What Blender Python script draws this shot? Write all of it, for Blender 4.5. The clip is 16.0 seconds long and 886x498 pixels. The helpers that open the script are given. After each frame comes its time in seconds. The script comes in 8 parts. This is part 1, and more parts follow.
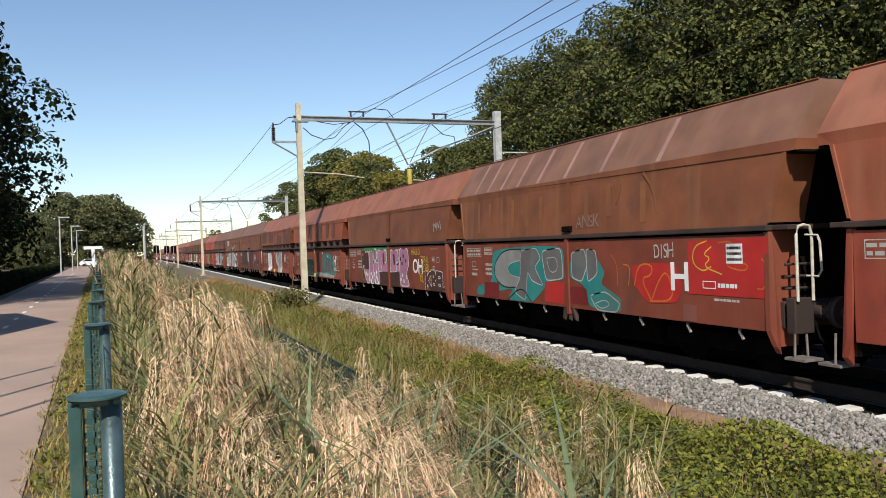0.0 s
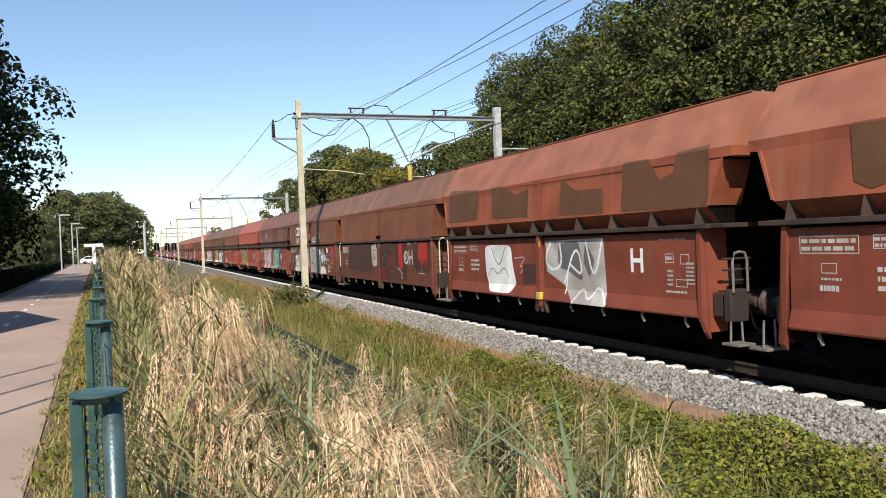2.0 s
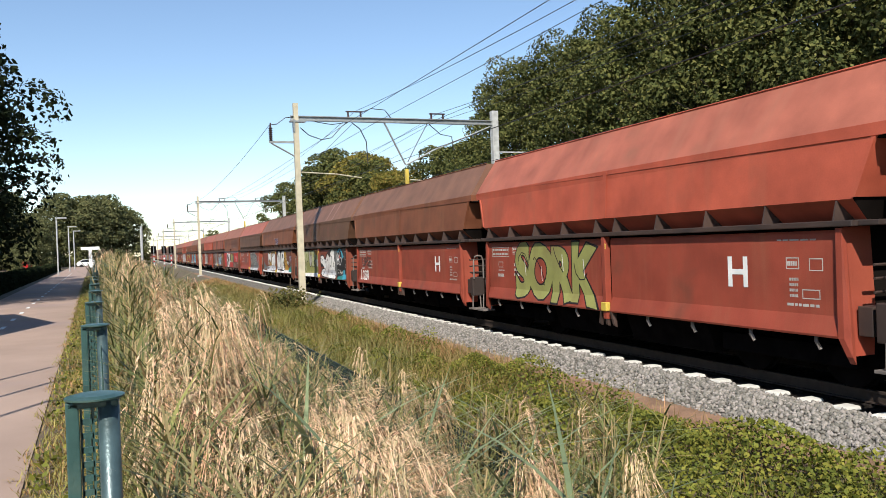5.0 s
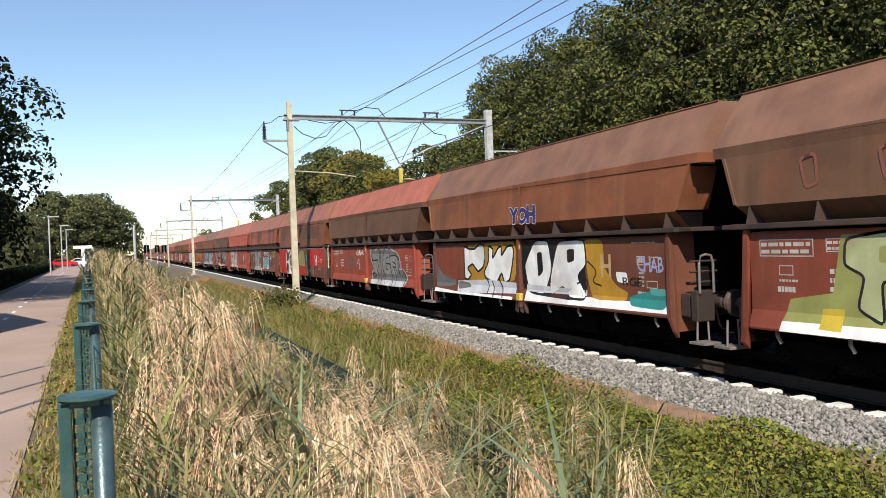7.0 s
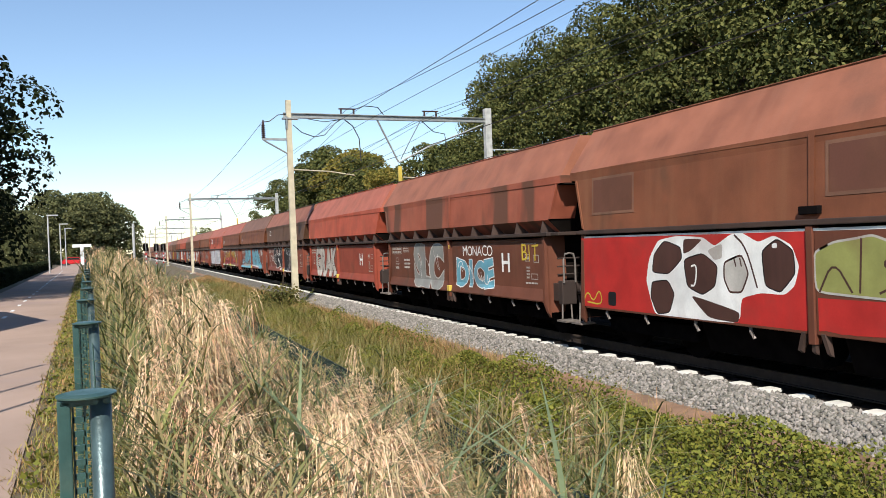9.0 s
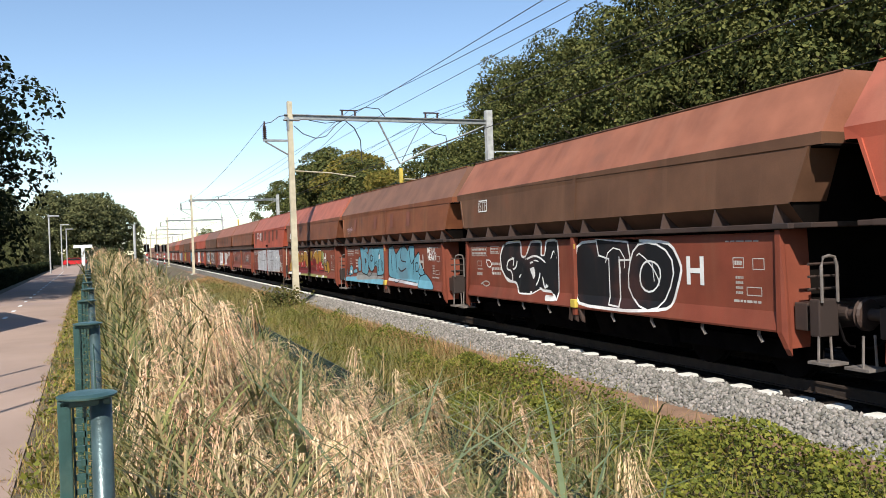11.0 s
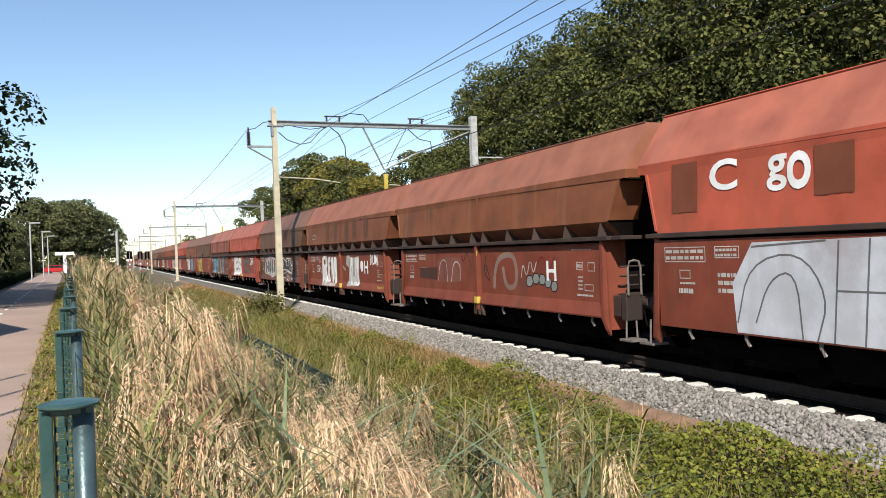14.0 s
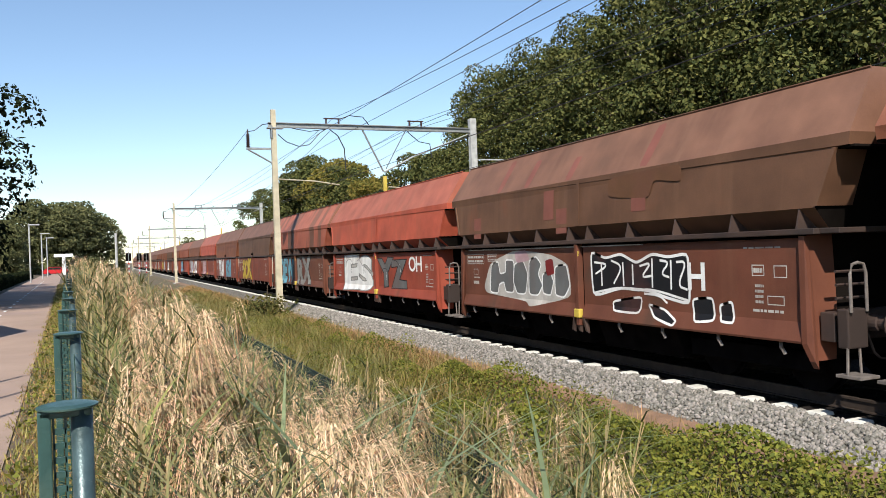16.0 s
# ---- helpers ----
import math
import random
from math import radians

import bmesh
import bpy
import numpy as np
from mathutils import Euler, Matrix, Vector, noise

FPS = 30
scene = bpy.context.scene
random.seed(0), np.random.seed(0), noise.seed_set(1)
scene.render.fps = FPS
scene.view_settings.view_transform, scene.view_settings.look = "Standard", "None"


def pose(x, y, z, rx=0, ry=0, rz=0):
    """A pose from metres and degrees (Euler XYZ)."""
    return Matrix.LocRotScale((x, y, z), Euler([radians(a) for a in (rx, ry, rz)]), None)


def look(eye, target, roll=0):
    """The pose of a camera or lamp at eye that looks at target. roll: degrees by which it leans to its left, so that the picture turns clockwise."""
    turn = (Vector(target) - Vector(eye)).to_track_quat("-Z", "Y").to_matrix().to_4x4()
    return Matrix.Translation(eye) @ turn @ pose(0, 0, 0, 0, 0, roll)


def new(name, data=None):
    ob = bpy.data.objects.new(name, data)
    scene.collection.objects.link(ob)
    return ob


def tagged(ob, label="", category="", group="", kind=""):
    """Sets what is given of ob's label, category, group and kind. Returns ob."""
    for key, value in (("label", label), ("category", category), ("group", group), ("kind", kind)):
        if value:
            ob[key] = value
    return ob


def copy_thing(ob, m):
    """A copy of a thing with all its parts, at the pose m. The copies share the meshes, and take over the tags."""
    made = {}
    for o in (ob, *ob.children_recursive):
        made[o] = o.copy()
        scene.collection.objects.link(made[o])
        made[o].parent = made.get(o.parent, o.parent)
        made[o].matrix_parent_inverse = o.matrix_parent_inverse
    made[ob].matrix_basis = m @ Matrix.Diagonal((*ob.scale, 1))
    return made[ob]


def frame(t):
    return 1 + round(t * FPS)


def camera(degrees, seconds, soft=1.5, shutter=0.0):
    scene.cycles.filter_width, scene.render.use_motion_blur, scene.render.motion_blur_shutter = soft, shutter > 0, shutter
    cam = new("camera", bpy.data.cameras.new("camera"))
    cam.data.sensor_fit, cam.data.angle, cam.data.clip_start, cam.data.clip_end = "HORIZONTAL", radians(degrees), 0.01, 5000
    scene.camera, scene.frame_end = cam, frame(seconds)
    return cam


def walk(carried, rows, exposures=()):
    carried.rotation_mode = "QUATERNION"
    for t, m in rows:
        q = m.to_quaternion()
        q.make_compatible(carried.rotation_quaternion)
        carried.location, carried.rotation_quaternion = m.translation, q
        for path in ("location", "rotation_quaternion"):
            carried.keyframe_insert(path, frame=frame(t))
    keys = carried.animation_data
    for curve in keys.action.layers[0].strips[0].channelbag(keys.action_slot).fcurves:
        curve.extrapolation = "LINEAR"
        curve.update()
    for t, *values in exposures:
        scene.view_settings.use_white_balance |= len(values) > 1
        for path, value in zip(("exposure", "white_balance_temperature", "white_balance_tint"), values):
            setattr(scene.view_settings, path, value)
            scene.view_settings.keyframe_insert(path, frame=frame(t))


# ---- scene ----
# ---------------------------------------------------------------- camera
EYE = (0.0, 0.0, 2.34)
PATH = [(0.0, -21.27, -0.32, 2.03), (0.5, -21.19, -0.28, 2.16), (1.0, -21.13, -0.57, 2.16), (1.5, -21.23, -0.59, 2.10),
        (2.0, -21.24, -0.58, 2.21), (2.5, -21.74, -0.47, 1.94), (3.0, -21.69, -0.46, 2.07), (3.5, -21.69, -0.36, 2.13),
        (4.0, -21.42, -0.38, 2.14), (5.2, -21.45, -0.33, 2.16), (6.5, -21.58, -0.31, 2.18), (7.0, -21.89, -0.43, 2.13),
        (7.5, -21.87, -0.58, 2.14), (8.0, -22.03, -0.54, 2.15), (8.5, -21.96, -0.53, 2.15), (9.0, -21.95, -0.54, 2.14),
        (10.2, -21.93, -0.48, 2.05), (11.5, -21.91, -0.36, 1.93), (12.0, -22.00, -0.08, 1.88), (12.5, -22.03, 0.57, 2.05),
        (13.0, -22.61, 0.12, 1.97), (13.5, -22.78, 0.35, 2.20), (14.0, -22.98, -0.03, 2.19), (14.5, -22.94, -0.02, 2.35),
        (15.0, -23.08, 0.03, 2.22), (15.5, -23.33, 0.10, 2.13), (16.0, -23.04, 0.13, 2.13)]
cam = camera(58.85, 16.0, soft=0.5)
walk(cam, [(t, pose(*EYE, 90 + p, r, y)) for t, y, p, r in PATH], exposures=[(0, 0.14), (1.0, 0.3), (3.0, 0.38), (16, 0.40)])

# ---------------------------------------------------------------- world and sun
SUN_ELEV, SUN_FROM = 43.0, (-0.5, -0.866)          # the sun stands to the left and a little behind
world = bpy.data.worlds.new("sky")
scene.world = world
world.use_nodes = True
wn = world.node_tree
sky = wn.nodes.new("ShaderNodeTexSky")
sky.sky_type = "NISHITA"
sky.sun_disc = False
sky.sun_elevation = radians(SUN_ELEV)
sky.sun_rotation = math.atan2(SUN_FROM[0], SUN_FROM[1])
sky.air_density, sky.dust_density, sky.ozone_density = 1.0, 0.03, 2.4
wn.nodes["Background"].inputs["Strength"].default_value = 0.125
wn.links.new(sky.outputs[0], wn.nodes["Background"].inputs["Color"])
sun = new("sun", bpy.data.lights.new("sun", "SUN"))
sun.data.energy, sun.data.angle, sun.data.color = 5.0, radians(0.53), (1.0, 0.95, 0.86)
_c = math.cos(radians(SUN_ELEV)) / math.hypot(*SUN_FROM)
sun.matrix_world = look((SUN_FROM[0] * _c * 60, SUN_FROM[1] * _c * 60, math.sin(radians(SUN_ELEV)) * 60), (0, 0, 0))

# ---------------------------------------------------------------- materials
MATS = {}


def mat(name, base, rough=0.7, metal=0.0, vary=0.25, scale=6.0, fine=60.0, bump=0.15, second=None, second_at=0.55,
        streak=None, bands=None, island=0.0, translucent=0.0, spec=0.5, obj_random=0.0):
    """Procedural surface: a base colour, a second tone in noise patches, optional vertical streaks, fine grain and relief."""
    if name in MATS:
        return MATS[name]
    m = bpy.data.materials.new(name)
    m.use_nodes = True
    nt = m.node_tree
    N, L = nt.nodes, nt.links
    b = N["Principled BSDF"]
    b.inputs["Roughness"].default_value, b.inputs["Metallic"].default_value = rough, metal
    b.inputs["Specular IOR Level"].default_value = spec
    tc = N.new("ShaderNodeTexCoord")

    def noise_at(s, detail=4.0, vec=None):
        n = N.new("ShaderNodeTexNoise")
        n.inputs["Scale"].default_value, n.inputs["Detail"].default_value = s, detail
        L.new(vec or tc.outputs["Object"], n.inputs["Vector"])
        return n

    def mix(a, c, fac):
        x = N.new("ShaderNodeMix")
        x.data_type = "RGBA"
        for sock, v in ((x.inputs[6], a), (x.inputs[7], c)):
            if hasattr(v, "node"):
                L.new(v, sock)
            else:
                sock.default_value = (*v, 1)
        L.new(fac, x.inputs[0])
        return x.outputs[2]

    def ramp(v, lo, hi):
        r = N.new("ShaderNodeMapRange")
        r.inputs["From Min"].default_value, r.inputs["From Max"].default_value = lo, hi
        L.new(v, r.inputs["Value"])
        return r.outputs["Result"]

    big, small = noise_at(scale), noise_at(fine, 3.0)
    dark = tuple(c * (1 - vary) for c in base)
    lite = tuple(min(1.0, c * (1 + vary)) for c in base)
    col = mix(dark, lite, ramp(big.outputs["Fac"], 0.3, 0.7))
    if second:
        n2 = noise_at(scale * 0.45, 5.0)
        col = mix(col, second, ramp(n2.outputs["Fac"], second_at, second_at + 0.12))
    if streak:
        mp = N.new("ShaderNodeMapping")
        mp.inputs["Scale"].default_value = (0.2, 2.2, 0.22)
        L.new(tc.outputs["Object"], mp.inputs["Vector"])
        n3 = noise_at(1.6, 5.0, mp.outputs["Vector"])
        col = mix(col, streak, ramp(n3.outputs["Fac"], 0.5, 0.78))
    if bands:
        mp = N.new("ShaderNodeMapping")
        mp.inputs["Scale"].default_value = (0.10, 0.85, 0.16)
        mp.inputs["Location"].default_value = (0, bands[3] if len(bands) > 3 else 0, 0)
        L.new(tc.outputs["Object"], mp.inputs["Vector"])
        n4 = noise_at(1.25, 2.5, mp.outputs["Vector"])
        col = mix(col, bands[:3], ramp(n4.outputs["Fac"], 0.49, 0.56))
    grain = mix(tuple(1 - vary * 0.6 for _ in range(3)), tuple(1 + vary * 0.3 for _ in range(3)), small.outputs["Fac"])
    mul = N.new("ShaderNodeMix")
    mul.data_type, mul.blend_type = "RGBA", "MULTIPLY"
    mul.inputs[0].default_value = 1.0
    L.new(col, mul.inputs[6]), L.new(grain, mul.inputs[7])
    out = mul.outputs[2]
    for amount, node, sock in ((island, "ShaderNodeNewGeometry", "Random Per Island"), (obj_random, "ShaderNodeObjectInfo", "Random")):
        if amount:
            g = N.new(node)
            hsv = N.new("ShaderNodeHueSaturation")
            r = N.new("ShaderNodeMapRange")
            r.inputs["To Min"].default_value, r.inputs["To Max"].default_value = 1 - amount, 1 + amount
            L.new(g.outputs[sock], r.inputs["Value"])
            L.new(r.outputs["Result"], hsv.inputs["Value"])
            h = N.new("ShaderNodeMapRange")
            h.inputs["To Min"].default_value, h.inputs["To Max"].default_value = 0.5 + 0.06 * amount, 0.5 - 0.06 * amount
            L.new(g.outputs[sock], h.inputs["Value"])
            L.new(h.outputs["Result"], hsv.inputs["Hue"])
            L.new(out, hsv.inputs["Color"])
            out = hsv.outputs["Color"]
    L.new(out, b.inputs["Base Color"])
    if bump:
        bp = N.new("ShaderNodeBump")
        bp.inputs["Strength"].default_value, bp.inputs["Distance"].default_value = bump, 0.02
        L.new(small.outputs["Fac"], bp.inputs["Height"])
        L.new(bp.outputs["Normal"], b.inputs["Normal"])
    if translucent:
        tr = N.new("ShaderNodeBsdfTranslucent")
        L.new(out, tr.inputs["Color"])
        ms = N.new("ShaderNodeMixShader")
        ms.inputs[0].default_value = translucent
        L.new(b.outputs[0], ms.inputs[1]), L.new(tr.outputs[0], ms.inputs[2])
        L.new(ms.outputs[0], N["Material Output"].inputs["Surface"])
    MATS[name] = m
    return m


def rgb(r, g, b):
    """Linear colour from 0..255 display values."""
    return tuple((c / 255 / 12.92) if c < 10 else ((c / 255 + 0.055) / 1.055) ** 2.4 for c in (r, g, b))


M_EARTH = mat("earth", (0.13, 0.095, 0.06), 0.95, vary=0.35, scale=1.2, fine=25, bump=0.6, second=(0.09, 0.10, 0.04))
M_SOIL = mat("brown_soil", (0.24, 0.14, 0.085), 0.95, vary=0.3, scale=2.5, fine=40, bump=0.5, second=(0.17, 0.12, 0.07))
M_ASPHALT = mat("reddish_asphalt", (0.355, 0.25, 0.195), 0.9, vary=0.12, scale=0.7, fine=120, bump=0.2, second=(0.31, 0.225, 0.195))
M_LINE = mat("road_paint", (0.7, 0.7, 0.68), 0.8, vary=0.2, scale=8, fine=80)
M_STONE = mat("ballast_stone", (0.235, 0.213, 0.185), 0.9, vary=0.25, scale=9, fine=60, bump=0.3, island=0.45)
M_BED = mat("ballast_bed", (0.155, 0.138, 0.116), 0.95, vary=0.6, scale=22, fine=55, bump=1.0, second=(0.045, 0.04, 0.036))
M_CONCRETE = mat("sleeper_concrete", (0.66, 0.63, 0.57), 0.85, vary=0.15, scale=5, fine=50, bump=0.15, obj_random=0.1)
# Near black: the shade under the train is put into this ballast colour
M_SHADEBED = mat("shade_dark_ballast", (0.024, 0.020, 0.018), 0.95, vary=0.5, scale=20, fine=55, bump=1.0, second=(0.012, 0.011, 0.010), spec=0.05)
M_RAIL = mat("rusty_rail", (0.045, 0.030, 0.022), 0.75, 0.2, vary=0.3, scale=5)
M_MASTPAINT = mat("cream_mast_paint", (0.50, 0.44, 0.31), 0.6, vary=0.15, scale=3, fine=30, second=(0.42, 0.36, 0.26), second_at=0.62)
M_GALV = mat("grey_steel", (0.33, 0.34, 0.33), 0.5, 0.5, vary=0.2, scale=6)
M_POSTCON = mat("grey_concrete", (0.42, 0.42, 0.40), 0.85, vary=0.2, scale=4)
M_WIRE = mat("wire_metal", (0.05, 0.05, 0.055), 0.5, 0.6, vary=0.1, bump=0)
M_CERAMIC = mat("dark_insulator", (0.06, 0.035, 0.03), 0.25, vary=0.1, bump=0)
M_YELLOW = mat("yellow_tag", (0.58, 0.42, 0.07), 0.5, vary=0.1)
M_FENCE = mat("green_fence_paint", (0.030, 0.075, 0.065), 0.38, vary=0.25, scale=9, fine=80, bump=0.08, second=(0.06, 0.10, 0.08))
M_TUBE = mat("worn_blue_green_tube", (0.065, 0.105, 0.11), 0.35, 0.3, vary=0.25, scale=12, fine=70, bump=0.08, second=(0.12, 0.155, 0.16))
M_SCREEN = mat("dark_green_mesh", (0.016, 0.030, 0.026), 0.6, vary=0.2, bump=0)
M_WHITE = mat("white_paint", (0.78, 0.78, 0.76), 0.45, vary=0.06, scale=2)
M_REDCAR = mat("red_car_paint", (0.55, 0.025, 0.03), 0.25, vary=0.05, bump=0)
M_GLASS = mat("dark_car_glass", (0.02, 0.025, 0.03), 0.08, vary=0.05, bump=0)
M_RUBBER = mat("tyre_rubber", (0.02, 0.02, 0.02), 0.8, vary=0.2)
M_BARK = mat("bark", (0.10, 0.075, 0.05), 0.95, vary=0.4, scale=8, fine=40, bump=0.8)
M_LEAF = mat("broad_leaf", (0.090, 0.098, 0.029), 0.7, spec=0.10, vary=0.3, scale=0.35, fine=8, bump=0, island=0.55, translucent=0.10, second=(0.145, 0.126, 0.040))
M_LEAF2 = mat("yellowing_leaf", (0.19, 0.16, 0.03), 0.75, spec=0.25, vary=0.3, scale=0.4, fine=8, bump=0, island=0.4, translucent=0.25, second=(0.07, 0.10, 0.025))
# Very dark: the shade on the path's trees is put into the leaf colour
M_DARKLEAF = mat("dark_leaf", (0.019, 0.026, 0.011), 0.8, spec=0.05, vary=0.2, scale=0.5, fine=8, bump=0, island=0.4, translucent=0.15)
M_BRAMBLE = mat("bramble_leaf", (0.160, 0.170, 0.026), 0.75, spec=0.25, vary=0.25, scale=0.8, fine=10, bump=0, island=0.5, translucent=0.2, second=(0.19, 0.16, 0.03), second_at=0.58)
M_GRASS = mat("tall_grass", (0.215, 0.195, 0.05), 0.6, vary=0.3, scale=0.5, fine=6, bump=0, island=0.4, translucent=0.25, second=(0.31, 0.22, 0.07), second_at=0.5)
M_DRYGRASS = mat("dry_grass", (0.38, 0.235, 0.09), 0.7, vary=0.3, scale=0.6, fine=6, bump=0, island=0.4, translucent=0.2, second=(0.20, 0.17, 0.06))
M_REEDLEAF = mat("reed_leaf", (0.155, 0.168, 0.048), 0.45, vary=0.3, scale=1.1, fine=8, bump=0, island=0.5, translucent=0.2, second=(0.22, 0.20, 0.08), second_at=0.58)
M_PLUME = mat("reed_plume", (0.66, 0.48, 0.28), 0.8, vary=0.3, scale=2.2, fine=20, bump=0, island=0.5, translucent=0.2, second=(0.46, 0.28, 0.14), second_at=0.54)
M_STRAW = mat("straw_leaf", (0.42, 0.30, 0.14), 0.7, vary=0.3, scale=2.0, fine=12, bump=0, island=0.45, translucent=0.2, second=(0.22, 0.13, 0.06), second_at=0.55)
M_FARLEAF = mat("distant_leaf", (0.135, 0.140, 0.058), 0.75, spec=0.15, vary=0.2, scale=0.3, fine=4, bump=0, island=0.4, translucent=0.25, second=(0.15, 0.15, 0.05))
M_VERGE = mat("verge_grass", (0.33, 0.285, 0.07), 0.6, vary=0.3, scale=1.5, fine=8, bump=0, island=0.4, translucent=0.25, second=(0.15, 0.18, 0.04))
M_BLADE = mat("grey_green_blade", (0.20, 0.24, 0.12), 0.45, vary=0.2, scale=3, fine=30, bump=0, island=0.3, translucent=0.2)
M_STALK = mat("reed_stalk", (0.34, 0.26, 0.12), 0.7, vary=0.2, scale=2, bump=0, island=0.3)


# ---------------------------------------------------------------- mesh helpers
def part(name, bm, material, parent=None, label="", smooth=False):
    """Links a bmesh as one mesh object, under parent if given."""
    me = bpy.data.meshes.new(name)
    bmesh.ops.recalc_face_normals(bm, faces=bm.faces)
    bm.to_mesh(me)
    bm.free()
    for mt in (material if isinstance(material, (list, tuple)) else [material]):
        me.materials.append(mt)
    if smooth:
        me.shade_smooth()
    ob = new(name, me)
    ob.parent = parent
    if label:
        ob["label"] = label
    return ob


def fast_mesh(name, verts, faces, material, parent=None):
    """A mesh from numpy arrays: verts (n, 3), faces (m, k) all of one size."""
    me = bpy.data.meshes.new(name)
    n, (m, k) = len(verts), faces.shape
    me.vertices.add(n)
    me.vertices.foreach_set("co", verts.astype(np.float32).ravel())
    me.loops.add(m * k)
    me.loops.foreach_set("vertex_index", faces.astype(np.int32).ravel())
    me.polygons.add(m)
    me.polygons.foreach_set("loop_start", np.arange(0, m * k, k, dtype=np.int32))
    me.update(calc_edges=True)
    me.materials.append(material)
    ob = new(name, me)
    ob.parent = parent
    return ob


def empty(name, m=None):
    ob = new(name)
    ob.empty_display_size = 0.2
    if m is not None:
        ob.matrix_world = m
    return ob


def box(bm, x0, x1, y0, y1, z0, z1, bevel=0.0):
    vs = [bm.verts.new(p) for p in ((x0, y0, z0), (x1, y0, z0), (x1, y1, z0), (x0, y1, z0), (x0, y0, z1), (x1, y0, z1), (x1, y1, z1), (x0, y1, z1))]
    fs = [bm.faces.new([vs[i] for i in f]) for f in ((0, 3, 2, 1), (4, 5, 6, 7), (0, 1, 5, 4), (1, 2, 6, 5), (2, 3, 7, 6), (3, 0, 4, 7))]
    if bevel:
        es = {e for f in fs for e in f.edges}
        bmesh.ops.bevel(bm, geom=list(es), offset=bevel, segments=2, affect="EDGES", profile=0.6)
    return bm


def boxes(*bs, bevel=0.0):
    bm = bmesh.new()
    for b in bs:
        box(bm, *b, bevel=bevel)
    return bm


def tube(bm, pts, r, seg=8, r1=None, cap=True):
    """A round bar along points."""
    pts = [Vector(p) for p in pts]
    rings = []
    for i, p in enumerate(pts):
        d = (pts[min(i + 1, len(pts) - 1)] - pts[max(i - 1, 0)]).normalized()
        a = d.cross(Vector((0, 0, 1)) if abs(d.z) < 0.9 else Vector((1, 0, 0))).normalized()
        b = d.cross(a)
        rr = r if r1 is None else r + (r1 - r) * i / max(1, len(pts) - 1)
        rings.append([bm.verts.new(p + (a * math.cos(k * math.tau / seg) + b * math.sin(k * math.tau / seg)) * rr) for k in range(seg)])
    for q, s in zip(rings, rings[1:]):
        for k in range(seg):
            bm.faces.new((q[k], q[(k + 1) % seg], s[(k + 1) % seg], s[k]))
    if cap:
        bm.faces.new(rings[0][::-1]), bm.faces.new(rings[-1])
    return bm


def tubes(r, *paths, seg=8):
    bm = bmesh.new()
    for p in paths:
        tube(bm, p, r, seg)
    return bm


def lathe(bm, profile, at=(0, 0, 0), seg=16, axis="z"):
    """profile: (radius, height) pairs, turned about an axis."""
    at = Vector(at)
    rings = []
    for r, h in profile:
        ring = []
        for k in range(seg):
            c, s = r * math.cos(k * math.tau / seg), r * math.sin(k * math.tau / seg)
            ring.append(bm.verts.new(at + Vector({"z": (c, s, h), "y": (c, h, s), "x": (h, c, s)}[axis])))
        rings.append(ring)
    for q, s in zip(rings, rings[1:]):
        for k in range(seg):
            bm.faces.new((q[k], q[(k + 1) % seg], s[(k + 1) % seg], s[k]))
    bm.faces.new(rings[0][::-1]), bm.faces.new(rings[-1])
    return bm


def plate(bm, pts, d):
    """A flat polygon thickened along the vector d."""
    a = [bm.verts.new(p) for p in pts]
    b = [bm.verts.new(Vector(p) + Vector(d)) for p in pts]
    n = len(a)
    bm.faces.new(a), bm.faces.new(b[::-1])
    for i in range(n):
        bm.faces.new((a[i], b[i], b[(i + 1) % n], a[(i + 1) % n]))
    return bm


# ---------------------------------------------------------------- ground
rng = np.random.default_rng(7)
TRACK_X = 9.85


def path_right(y):
    return -0.50 - 0.047 * y


def path_left(y):
    return -3.45 - 0.047 * y


def ground_z(x, y):
    """Height of the ground: the path's bank, the ditch, the low strip and the track's formation."""
    xs = np.array([-400, -0.1, 0.35, 1.3, 2.4, 5.0, 6.6, 7.25, 7.9, 8.4, 18.0, 24.0, 400])
    zs = np.array([0.74, 0.74, 0.70, 0.15, -0.35, -0.62, -0.50, -0.37, -0.31, -0.36, -0.36, 0.1, 0.3])
    return np.interp(x + 0.042 * np.minimum(np.maximum(y, 0), 60) * (x < 2), xs, zs)


